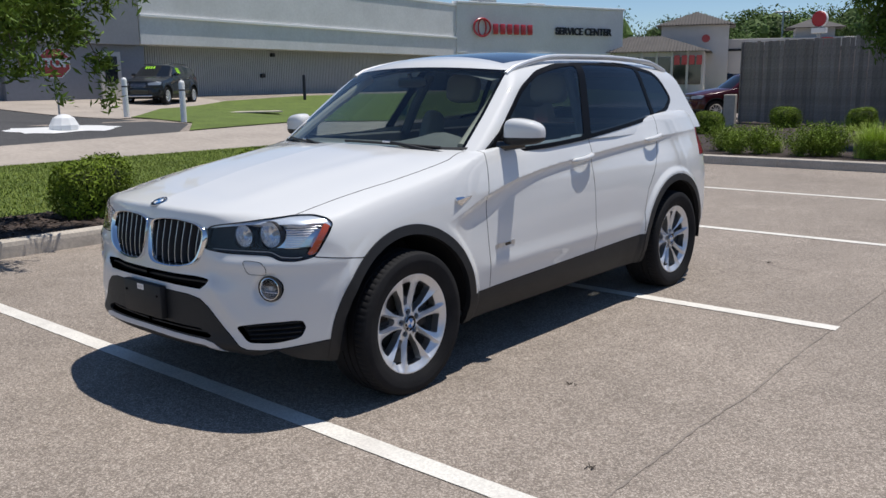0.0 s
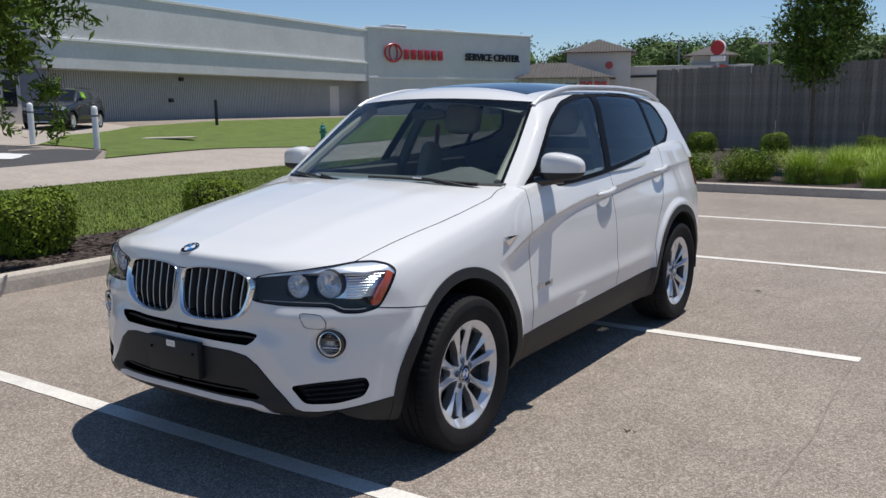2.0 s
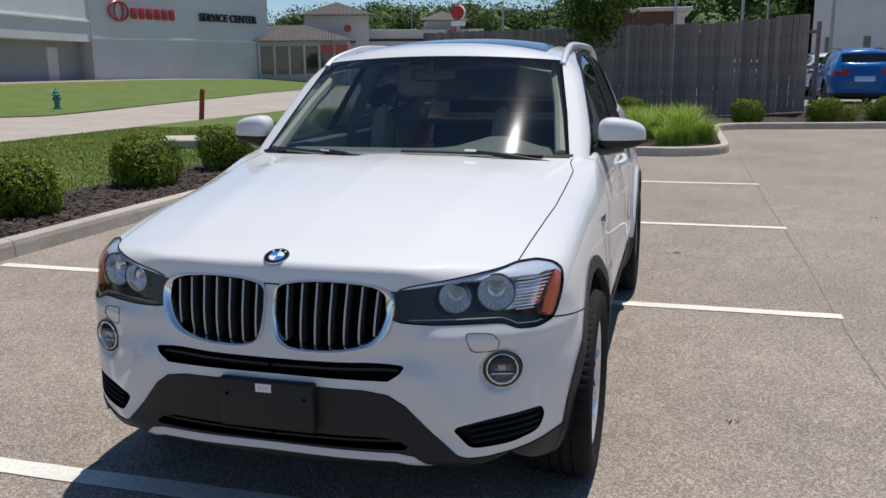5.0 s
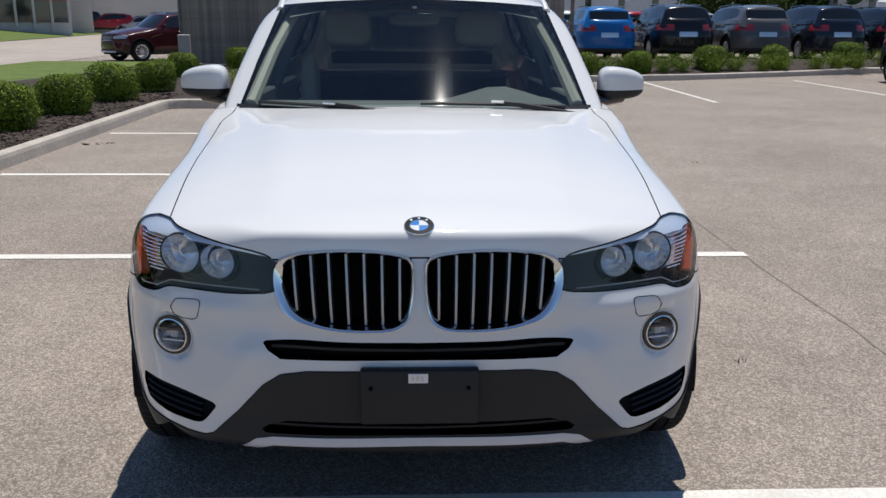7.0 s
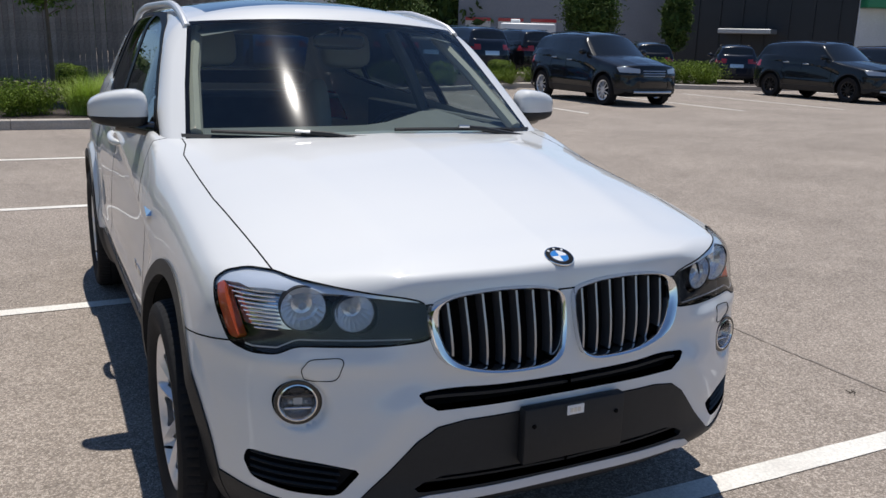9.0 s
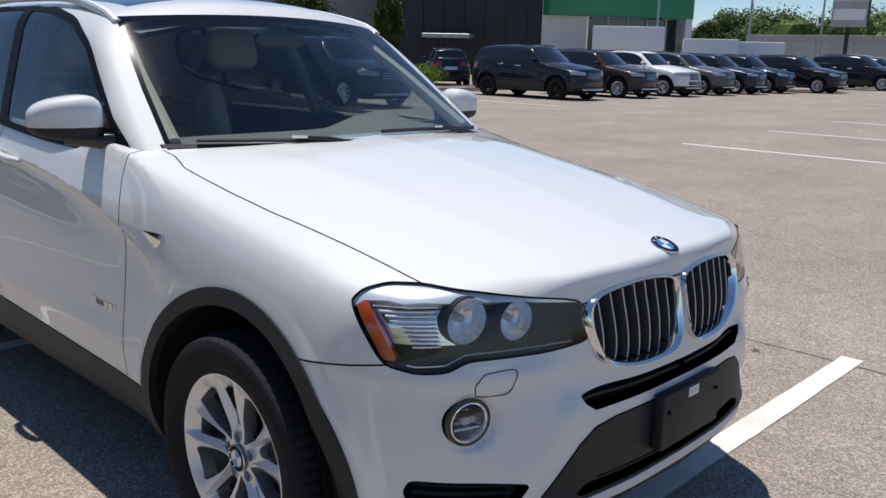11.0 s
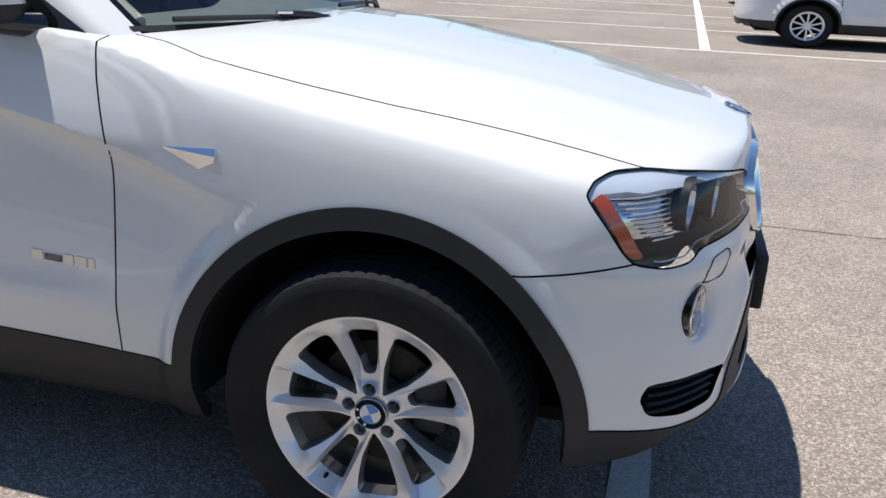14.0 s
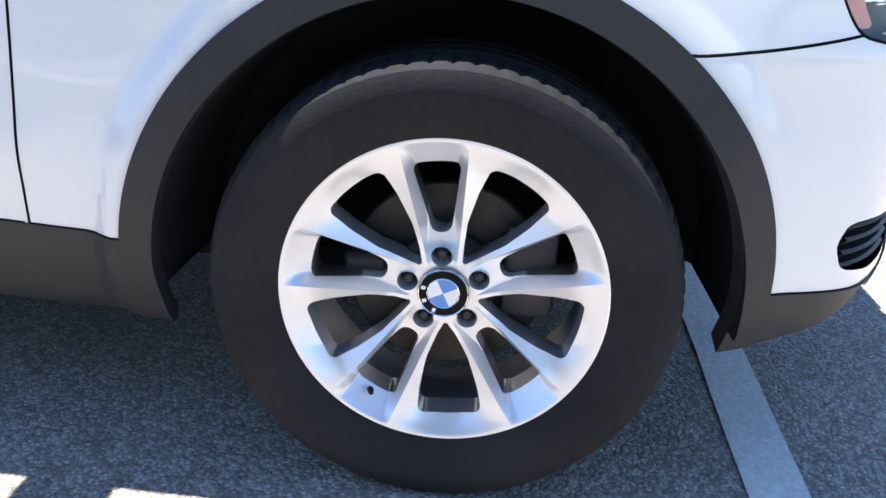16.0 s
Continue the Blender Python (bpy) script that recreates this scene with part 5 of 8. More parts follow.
def build_cabin(car):
    xs = np.linspace(0, 0.98, 54)
    ys = np.array(spaced([(0.2, 1.6, 76), (1.6, 3.3, 70), (3.3, 3.9, 14)]))
    zs = np.array(spaced([(0.95, 1.75, 58)]))
    V, F = wrap(cabin, xs, ys, zs, ((1.3, 2.9), 1.15), ("front", "rear", "side", "top"))
    L = np.zeros(len(F), int)

    def cut(label, g, where, among=(0,)):
        nonlocal V, F, L
        c = V[F].mean(1)
        V, F, L = split_mesh(V, F, L, g(V[:, 0], V[:, 1], V[:, 2]), label, np.isin(L, among) & where(c[:, 0], c[:, 1], c[:, 2]))
    wind = lambda x, y, z: np.abs((0.36 + (z - 1.09) * 1.46 + 0.41 * x * x - y) / 1.79)
    is_wind = lambda x, y, z: (wind(x, y, z) < 0.035) & (y < 1.5)
    edge = lambda z, d: np.interp(z, (1.0, 1.12, 1.3, 1.54, 1.6), (0.76, 0.728, 0.684, 0.612, 0.59)) - d
    cut(1, lambda x, y, z: np.maximum(x - edge(z, 0.0), z - (1.566 - 0.07 * x * x)), is_wind)
    cut(2, lambda x, y, z: np.maximum(np.maximum(x - edge(z, 0.016), z - (1.553 - 0.07 * x * x)), 1.135 - 0.02 - z), is_wind, (1,))
    taper = lambda y: 0.075 * (1 - step(0.35, 1.25, y)) + 0.085 * step(1.9, 3.7, y)
    side = lambda x, y, z: (x > glass_x(z) - taper(y) - 0.03) & (y > 0.6) & (y < 3.3) & (wind(x, y, z) > 0.004)
    outer = rounded(DLO, 3, 0.25)
    cut(3, lambda x, y, z: poly_dist(y, z, outer) - 0.020, side)

    def pane(y0, y1, lean0, lean1):
        def g(x, y, z):
            a = y0 + lean0 * (z - 1.35)
            b = y1 + lean1 * (z - 1.35)
            return np.maximum(poly_dist(y, z, outer) + 0.004, np.maximum(a - y, y - b))
        return g
    cut(4, pane(0.9 - 0.6, 1.745, 0, 0.50), side, (3,))
    cut(5, pane(1.825, 2.665, 0.50, 0.0), side, (3,))
    cut(6, pane(2.715, 3.4, 0.0, 0.0), side, (3,))
    cut(7, lambda x, y, z: np.maximum(np.maximum(x - 0.52, 1.26 - y), y - 2.75), lambda x, y, z: z > 1.5)
    cut(8, lambda x, y, z: np.maximum(np.maximum(x - 0.60, 1.16 - z), z - 1.50), lambda x, y, z: y > 3.25)
    # nothing of the cabin shell inside the lower body is needed
    c = V[F].mean(1)
    L[(c[:, 2] < 1.05) | ((L == 0) & (c[:, 2] < 1.12) & (c[:, 1] > 0.9)) | ((L == 0) & is_wind(*c.T) & (c[:, 2] < 1.11) & (c[:, 0] < 0.7))] = 99
    N = gradient(cabin, V)
    P = lambda lab, **k: piece(V, F[np.isin(L, np.atleast_1d(lab))], N, **k)
    roof = panel("roof", mirrored(*P(0)), WHITE, car, "white painted roof and pillars")
    panel("windscreen_frit", mirrored(*P(1)), FRIT, roof, "black band round the windscreen")
    panel("windscreen", mirrored(*P(2)), WIND, roof, "clear windscreen glass")
    panel("sunroof", mirrored(*P(7, out=-0.002)), GLOSS_BLACK, roof, "dark panoramic glass roof")
    panel("rear_window", mirrored(*P(8)), DARK_GLASS, roof, "dark rear window")
    for s in (1, -1):
        pick = (lambda t: t) if s > 0 else (lambda t: mirrored(*t, both=False))
        panel("window_trim", pick(P(3, out=0.003, wall=0.01)), WINDOW_TRIM, car, "black window surround")
        panel("door_window", pick(P(4)), SIDE_GLASS, car, "clear side glass")
        panel("rear_door_window", pick(P(5)), DARK_GLASS, car, "dark tinted glass")
        panel("quarter_window", pick(P(6)), DARK_GLASS, car, "dark tinted glass")
        # roof rail
        ts = np.linspace(0, 1, 28)
        path, rad = [], []
        for t in ts:
            y = 1.15 + 2.1 * t
            lift = 0.034 * min(1, t / 0.22, (1 - t) / 0.12) ** 0.8
            x = 0.618 - 0.018 * step(0.0, 0.2, t) - 0.03 * step(0.6, 1.0, t)
            z = min(float(roof_z(y)) - 0.072 * (x / 0.6) ** 2.4, 1.09 + (y - 0.36 - 0.41 * x * x) / 1.46) - 0.008
            path.append((s * x, y, z + lift))
            rad.append(0.017)
        bm = bmesh.new()
        tube(bm, path, rad, 10)
        part("roof_rail", bm, RAIL, car, "satin silver roof rail")
    v, f = seams(V, F, L, N, (0, 2, 7))
    # cowl, wipers
    bm = bmesh.new()
    rows = []
    for x in np.linspace(-0.74, 0.74, 25):
        y = 0.36 + 0.41 * x * x
        rows.append([bm.verts.new((x, y + a, z)) for a, z in ((-0.10 + 0.08 * abs(x), 1.095), (0.02, 1.095), (0.06, 1.135))])
    for r, q in zip(rows, rows[1:]):
        for j in range(2):
            bm.faces.new((r[j], q[j], q[j + 1], r[j + 1]))
    cowl = part("cowl", bm, TRIM, car, "black plastic cowl under the windscreen")

    def on_glass(x, z, out):
        return (x, 0.36 + (z - 1.09) * 1.46 + 0.41 * x * x - out * 0.82, z + out * 0.57)
    for x0, x1, z0, z1 in ((0.62, 0.02, 1.128, 1.150), (-0.05, -0.64, 1.124, 1.140)):
        bm = bmesh.new()
        pts = [on_glass(x0 + (x1 - x0) * t, z0 + (z1 - z0) * math.sin(math.pi * 0.5 * t), 0.012) for t in np.linspace(0, 1, 12)]
        tube(bm, pts, 0.007, 6)
        arm = part("wiper", bm, TRIM, car, "black wiper")
        bm = bmesh.new()
        mid = (x0 + x1) / 2
        tube(bm, [on_glass(x0 + 0.06, z0 - 0.035, 0.01), on_glass(mid + 0.1, z0 + 0.004, 0.03), on_glass(mid, (z0 + z1) / 2 + 0.006, 0.026)], [0.013, 0.010, 0.008], 8)
        part("wiper_arm", bm, TRIM, arm)
        bm = bmesh.new()
        tube(bm, [on_glass(mid + 0.03, (z0 + z1) / 2 + 0.003, 0.033), on_glass(mid - 0.02, (z0 + z1) / 2 + 0.006, 0.031)], 0.006, 6)
        part("wiper_clip", bm, SATIN, arm)
    build_interior(car)


def cushion(bm, w, d, h, m, seg=10, puff=0.35):
    """A padded block with swollen faces."""
    old = set(bm.verts)
    r = bmesh.ops.create_cube(bm, size=2.0)
    es = list({e for v in r["verts"] for e in v.link_edges})
    bmesh.ops.subdivide_edges(bm, edges=es, cuts=6, use_grid_fill=True)
    for v in bm.verts:
        if v not in old:
            x, y, z = v.co
            p = 4.0
            l = (abs(x) ** p + abs(y) ** p + abs(z) ** p) ** (1 / p)
            v.co = m @ Vector((x / l * w / 2, y / l * d / 2, z / l * h / 2))


def build_interior(car):
    """Seats, dashboard, wheel and mirror behind the glass."""
    root = thing("interior", Matrix(), "", "")
    root.parent = car
    for x in (0.37, -0.37):
        bm = bmesh.new()
        cushion(bm, 0.50, 0.52, 0.18, pose(x, 1.55, 0.72, 8))
        part("seat_base", bm, BEIGE, root, "beige leather seat")
        bm = bmesh.new()
        cushion(bm, 0.48, 0.16, 0.66, pose(x, 1.88, 1.05, -17))
        cushion(bm, 0.10, 0.20, 0.52, pose(x + 0.20, 1.83, 1.02, -17))
        cushion(bm, 0.10, 0.20, 0.52, pose(x - 0.20, 1.83, 1.02, -17))
        part("seat_back", bm, BEIGE, root, "beige leather seat back")
        bm = bmesh.new()
        cushion(bm, 0.27, 0.11, 0.20, pose(x, 1.985, 1.43, -12))
        part("headrest", bm, BEIGE, root, "beige headrest")
    bm = bmesh.new()
    cushion(bm, 1.30, 0.16, 0.62, pose(0, 2.78, 1.0, -16))
    cushion(bm, 1.30, 0.5, 0.18, pose(0, 2.5, 0.75, 6))
    for x in (0.4, -0.4):
        cushion(bm, 0.26, 0.10, 0.17, pose(x, 2.88, 1.36, -10))
    part("rear_bench", bm, BEIGE, root, "beige rear bench")
    bm = bmesh.new()
    rows = []
    for x in np.linspace(-0.72, 0.72, 19):
        b = 0.065 * math.exp(-((x - 0.37) / 0.17) ** 2)
        y0 = 0.48 + 0.28 * x * x
        rows.append([bm.verts.new((x, y, z)) for y, z in ((y0, 1.115), (y0 + 0.2, 1.135 + 0.4 * b), (0.86, 1.130 + b), (0.95, 1.11 + b), (0.99, 0.99), (0.97, 0.75), (0.9, 0.5))])
    for r, q in zip(rows, rows[1:]):
        for j in range(6):
            bm.faces.new((r[j], q[j], q[j + 1], r[j + 1]))
    part("dashboard", bm_mesh("dashboard", bm, 50), DASH, root, "grey dashboard")
    m = pose(0.37, 1.13, 0.99, 90 - 24)
    bm = bmesh.new()
    tube(bm, [m @ Vector((0.185 * math.cos(a), 0.185 * math.sin(a), 0)) for a in np.linspace(0, 2 * math.pi, 33)[:-1]], 0.015, 8, True)
    w = part("steering_wheel", bm, TRIM, root, "dark leather steering wheel")
    bm = bmesh.new()
    cushion(bm, 0.17, 0.14, 0.05, m @ pose(0, 0, -0.01))
    box(bm, -0.18, 0.18, -0.02, 0.02, -0.018, 0.006, 0.006, 1, m)
    box(bm, -0.02, 0.02, -0.18, 0.0, -0.018, 0.006, 0.006, 1, m)
    part("wheel_hub", bm, DASH, w)
    bm = bmesh.new()
    cushion(bm, 0.23, 0.035, 0.065, pose(0, 1.03, 1.475, 8))
    tube(bm, [(0, 1.0, 1.53), (0, 1.03, 1.485)], 0.012, 8)
    part("inside_mirror", bm, GLOSS_BLACK, root, "dark rear view mirror")
    bm = bmesh.new()
    ys = np.linspace(1.08, 3.3, 14)
    rows = [[bm.verts.new((x, y, float(roof_z(y)) - 0.055 - 0.07 * (x / 0.6) ** 2)) for x in np.linspace(-0.57, 0.57, 9)] for y in ys]
    for r, q in zip(rows, rows[1:]):
        for j in range(8):
            bm.faces.new((r[j], r[j + 1], q[j + 1], q[j]))
    part("headlining", bm, HEADLINER, root, "pale headlining")
    part("parcel_shelf", bbox(-0.66, 0.66, 2.93, 3.46, 1.10, 1.125, 0.006), DASH, root)
    part("tailgate_trim", bbox(-0.70, 0.70, 3.44, 3.47, 0.6, 1.12, 0.006), DASH, root)
    part("console", bbox(-0.11, 0.11, 0.95, 1.95, 0.45, 0.86, 0.03, 2), DASH, root)
    for s in (1, -1):
        bm = bmesh.new()
        box(bm, s * 0.74, s * 0.80, 0.72, 2.6, 0.4, 1.13, 0.01)
        part("door_card", bm, DASH if s > 0 else DASH, root)
        bm = bmesh.new()
        tube(bm, [(s * 0.685, 0.66, 1.13), (s * 0.63, 0.98, 1.34), (s * 0.565, 1.24, 1.505)], 0.028, 8)
        part("pillar_cover", bm, BEIGE, root, "pale pillar cover")
        bm = bmesh.new()
        tube(bm, [(s * 0.765, 1.77, 1.10), (s * 0.68, 1.82, 1.33), (s * 0.585, 1.87, 1.53)], 0.035, 8)
        part("belt_pillar", bm, DASH, root)


def build_fittings(car, bumper):
    """Mirrors, handles, badges, vents and the plate holder."""
    for s in (1, -1):
        # door mirror
        bm = bmesh.new()
        r = bmesh.ops.create_uvsphere(bm, u_segments=32, v_segments=20, radius=1.0)
        for v in bm.verts:
            x, y, z = v.co
            p = 4.0
            l = (abs(x) ** p + abs(y) ** p + abs(z) ** p) ** (1 / p)
            x, y, z = x / l, y / l, z / l
            out = (x + 1) / 2
            tall = (0.088 * (1 - 0.40 * out ** 2.2) if z > 0 else 0.062 * (1 - 0.30 * out ** 2.5))
            yy = y * (0.085 if y < 0 else 0.042) * (1 - 0.34 * out ** 2)
            v.co = (s * (0.928 + x * 0.106), 0.90 + yy + 0.03 * out * out, 1.196 + z * tall)
        top, low = bm, bm.copy()
        bmesh.ops.bisect_plane(top, geom=top.verts[:] + top.edges[:] + top.faces[:], plane_co=(s * 0.92, 0.88, 1.180), plane_no=(0, 0.0, -1), clear_outer=True)
        bmesh.ops.bisect_plane(low, geom=low.verts[:] + low.edges[:] + low.faces[:], plane_co=(s * 0.92, 0.88, 1.178), plane_no=(0, 0.0, 1), clear_outer=True)
        cap = part("mirror", bm_mesh("mirror", top, 60), WHITE, car, "white door mirror cap over black base")
        part("mirror_base", bm_mesh("mirror_base", low, 60), TRIM, cap)
        bm = bmesh.new()
        tube(bm, [(s * 0.79, 0.82, 1.128), (s * 0.85, 0.86, 1.135), (s * 0.93, 0.90, 1.15)], [0.034, 0.026, 0.03], 12)
        part("mirror_arm", bm, GLOSS_BLACK, cap)
        bm = bmesh.new()
        r = bmesh.ops.create_circle(bm, cap_ends=True, segments=32, radius=1)
        for v in bm.verts:
            v.co = (s * (0.92 + v.co.x * 0.09), 0.9455, 1.205 + v.co.y * 0.062)
        part("mirror_glass", bm, CHROME, cap)
        # triangle behind the mirror
        bm = bmesh.new()
        tri = ((0.70, 1.118), (0.98, 1.125), (0.96, 1.24), (0.93, 1.255))
        pts = [bm.verts.new((s * (side_x(y, z, cabin)[0] + 0.004), y, z)) for y, z in tri]
        bm.faces.new(pts)
        part("mirror_triangle", bm, GLOSS_BLACK, car)
        # handles with a shallow cup behind
        for y, z in ((1.583, 1.018), (2.54, 1.088)):
            bm = bmesh.new()
            pts = []
            for t in np.linspace(0, 1, 13):
                yy = y - 0.115 + 0.23 * t
                zz = z + 0.012 * (t - 0.5) * 2
                lift = 0.028 * math.sin(math.pi * min(1, max(0, t * 1.0))) ** 0.5 + 0.002
                pts.append((s * (side_x(yy, zz)[0] + lift), yy, zz))
            tube(bm, pts, [0.006] + [0.0155] * 11 + [0.006], 10)
            h = part("door_handle", bm_mesh("door_handle", bm, 60), WHITE, car, "white door handle")
        # fender vent: a chrome wedge in a shallow pocket
        bm = bmesh.new()
        spots = [(0.478, 0.907, 0.001), (0.352, 0.911, 0.003), (0.343, 0.897, 0.017), (0.350, 0.884, 0.012), (0.388, 0.866, 0.003)]
        top = [bm.verts.new((s * (side_x(y, z)[0] + o), y, z)) for y, z, o in spots]
        base = [bm.verts.new((s * (side_x(y, z)[0] - 0.006), y, z)) for y, z, o in spots]
        bm.faces.new((top[0], top[1], top[2]))
        bm.faces.new((top[0], top[2], top[3]))
        bm.faces.new((top[0], top[3], top[4]))
        for k in range(5):
            bm.faces.new((base[k], base[(k + 1) % 5], top[(k + 1) % 5], top[k]))
        vent = part("fender_vent", bm, CHROME, car, "chrome wedge vent on the fender")
        # drive badge on the door, as plain bars
        for k, (y0, w, dark) in enumerate(((0.838, 0.030, 0), (0.803, 0.046, 1), (0.752, 0.026, 0), (0.721, 0.030, 0), (0.686, 0.016, 0))):
            bm = bmesh.new()
            z0, z1 = (0.607, 0.630) if not dark else (0.609, 0.624)
            corners = [(y0, z0), (y0 - w, z0), (y0 - w, z1), (y0, z1)]
            lo_ = [bm.verts.new((s * (side_x(y, z)[0] - 0.001), y, z - 0.004 * (0.8 - y) / 0.1)) for y, z in corners]
            hi_ = [bm.verts.new((v.co.x + s * 0.0035, v.co.y, v.co.z)) for v in lo_]
            bm.faces.new(hi_)
            for j in range(4):
                bm.faces.new((lo_[j], lo_[(j + 1) % 4], hi_[(j + 1) % 4], hi_[j]))
            part("badge_bar", bm, GLOSS_BLACK if dark else SATIN, car)
        # washer cover outline on the bumper
        bm = bmesh.new()
        pts = []
        for x, z in rounded([(0.594, 0.733), (0.672, 0.727), (0.692, 0.70), (0.682, 0.668), (0.612, 0.672)], 4, 0.25):
            pts.append((s * x, front_y(x, z)[0] - 0.0015, z))
        tube(bm, pts, 0.0012, 5, True)
        part("washer_cover", bm, GAP, bumper)
    zb = 0.95
    lo_, hi_ = 0.85, 1.0
    for _ in range(20):
        zb = (lo_ + hi_) / 2
        lo_, hi_ = (zb, hi_) if lower_body(np.array([[0.0, -0.742, zb]]))[0] < 0 else (lo_, zb)
    n = (0.0, -0.38, 0.925)
    e = Vector((0, -0.742, zb - 0.001))
    roundel("hood_badge", 0.041, Matrix.Translation(e) @ Vector(n).to_track_quat("Z", "Y").to_matrix().to_4x4(), car)
    # plate holder with a small sticker
    bm = bmesh.new()
    box(bm, -0.158, 0.158, -0.868, -0.835, 0.424, 0.579, 0.006, 2, pose(0, 0, 0))
    holder = part("plate_holder", bm, TRIM, bumper, "empty black plate holder")
    for x in (-0.13, 0.13):
        bm = bmesh.new()
        lathe(bm, [(0.006, 0.0), (0.006, 0.003), (0.001, 0.004)], 12, pose(x, -0.868, 0.53, 90))
        part("screw", bm, GAP, holder)
    st = part("sticker", bbox(-0.030, 0.022, -0.8705, -0.868, 0.545, 0.571), STICKER, holder, "small white sticker")
    for k in range(3):
        part("sticker_bar", bbox(-0.022 + 0.012 * k, -0.013 + 0.012 * k, -0.8715, -0.8706, 0.552, 0.564), SATIN, st)


SUV = build_white_suv()


# ---- parked cars: a plain SUV in the same proportions, coarser ----
def coarse_suv():
    V, F = wrap(lower_body, np.linspace(0, 0.98, 24), np.array(spaced([(-0.95, 0.7, 30), (0.7, 2.3, 18), (2.3, 3.95, 30)])), np.linspace(0.15, 1.36, 30), ((-0.25, 3.2), 0.62), ("front", "rear", "side", "top"))
    L = np.zeros(len(F), int)

    def cut(label, g, where=None, among=(0,)):
        nonlocal V, F, L
        c = V[F].mean(1)
        sel = np.isin(L, among)
        if where is not None:
            sel &= where(c[:, 0], c[:, 1], c[:, 2])
        V, F, L = split_mesh(V, F, L, g(V[:, 0], V[:, 1], V[:, 2]), label, sel)
    for yc in AXLES:
        r = lambda x, y, z, yc=yc: np.where(z > HUB_Z, np.hypot(y - yc, z - HUB_Z), np.abs(y - yc))
        cut(2, lambda x, y, z: r(x, y, z) - 0.455, lambda x, y, z: (x > 0.45) & (z < 1))
        cut(1, lambda x, y, z: r(x, y, z) - 0.42, lambda x, y, z: (x > 0.45) & (z < 1), (2,))
    cut(2, lambda x, y, z: z - 0.40, None)
    cut(3, lambda x, y, z: poly_dist(x, z, [(-0.1, 0.86), (0.36, 0.85), (0.34, 0.66), (0.25, 0.62), (-0.1, 0.62)]), lambda x, y, z: y < -0.3)
    cut(4, lambda x, y, z: poly_dist(x + y, z, [(-0.36, 0.85), (0.2, 0.90), (0.42, 0.88), (0.30, 0.77), (-0.36, 0.76)]), lambda x, y, z: (y < -0.1) & (x > 0.3))
    cut(5, lambda x, y, z: np.maximum(np.maximum(0.42 - x, 0.90 - z), z - 1.08), lambda x, y, z: y > 3.3)
    cut(3, lambda x, y, z: np.maximum(np.abs(x) - 0.42, np.abs(z - 0.50) - 0.07), lambda x, y, z: y < -0.3)
    cut(6, lambda x, y, z: np.maximum(np.abs(x) - 0.27, np.abs(z - 0.80) - 0.07), lambda x, y, z: y > 3.3)
    N = gradient(lower_body, V)
    C, G = wrap(cabin, np.linspace(0, 0.98, 20), np.array(spaced([(0.2, 1.6, 26), (1.6, 3.9, 30)])), np.linspace(0.95, 1.75, 22), ((1.3, 2.9), 1.15), ("front", "rear", "side", "top"))
    K = np.zeros(len(G), int)

    def cut2(label, g, where):
        nonlocal C, G, K
        c = C[G].mean(1)
        C, G, K = split_mesh(C, G, K, g(C[:, 0], C[:, 1], C[:, 2]), label, (K == 0) & where(c[:, 0], c[:, 1], c[:, 2]))
    wind = lambda x, y, z: np.abs((0.36 + (z - 1.09) * 1.46 + 0.41 * x * x - y) / 1.79)
    cut2(1, lambda x, y, z: np.maximum(x - np.interp(z, (1.12, 1.54), (0.72, 0.60)), z - 1.56), lambda x, y, z: (wind(x, y, z) < 0.04) & (y < 1.5))
    cut2(2, lambda x, y, z: poly_dist(y, z, DLO), lambda x, y, z: (x > 0.45) & (y > 0.6) & (y < 3.2))
    cut2(3, lambda x, y, z: np.maximum(np.maximum(x - 0.60, 1.14 - z), z - 1.50), lambda x, y, z: y > 3.25)
    M = gradient(cabin, C)
    pk = lambda lab, out=0.0: mirrored(*piece(V, F[L == lab], N, out=out))
    one = lambda t, s: t if s > 0 else mirrored(*t, both=False)
    pk1 = lambda lab, s: one(piece(V, F[L == lab], N), s)
    gl1 = lambda s: one(piece(C, G[K == 2], M), s)
    pk2 = lambda lab: mirrored(*piece(C, G[K == lab], M))
    out = {}
    for name, t in (("body", pk(0)), ("cladding", pk(2, 0.004)), ("grille", pk(3, -0.01)), ("headlamp_l", pk1(4, 1)), ("headlamp_r", pk1(4, -1)), ("tail_l", pk1(5, 1)), ("tail_r", pk1(5, -1)), ("plate_recess", pk(6, -0.004)), ("cabin", pk2(0)), ("windscreen", pk2(1)), ("rear_window", pk2(3)), ("glass_l", gl1(1)), ("glass_r", gl1(-1))):
        out[name] = t
    return out


SUV_PARTS = coarse_suv()
PARK_GLASS = shade("parked_car_glass", (0.010, 0.012, 0.014), 0.08, coat=0.3)
PARK_LAMP = shade("parked_car_lamp", (0.45, 0.47, 0.5), 0.1, 0.3, coat=1.0)
bmw_ = bmesh.new()
lathe(bmw_, [(0.23, 0.0), (0.33, 0.012), (0.352, -0.03), (0.352, -0.2), (0.3, -0.22)], 28, pose(0, 0, 0, 0, 90, 0))
PARK_TYRE = bm_mesh("tyre", bmw_, 40)
bmw_ = bmesh.new()
for k_ in range(10):
    box(bmw_, -0.02, 0.0, -0.014, 0.014, 0.03, 0.235, 0.004, 1, pose(0, 0, 0, 36 * k_))
lathe(bmw_, [(0.235, 0.004), (0.205, -0.012), (0.20, -0.16)], 28, pose(0, 0, 0, 0, 90, 0))
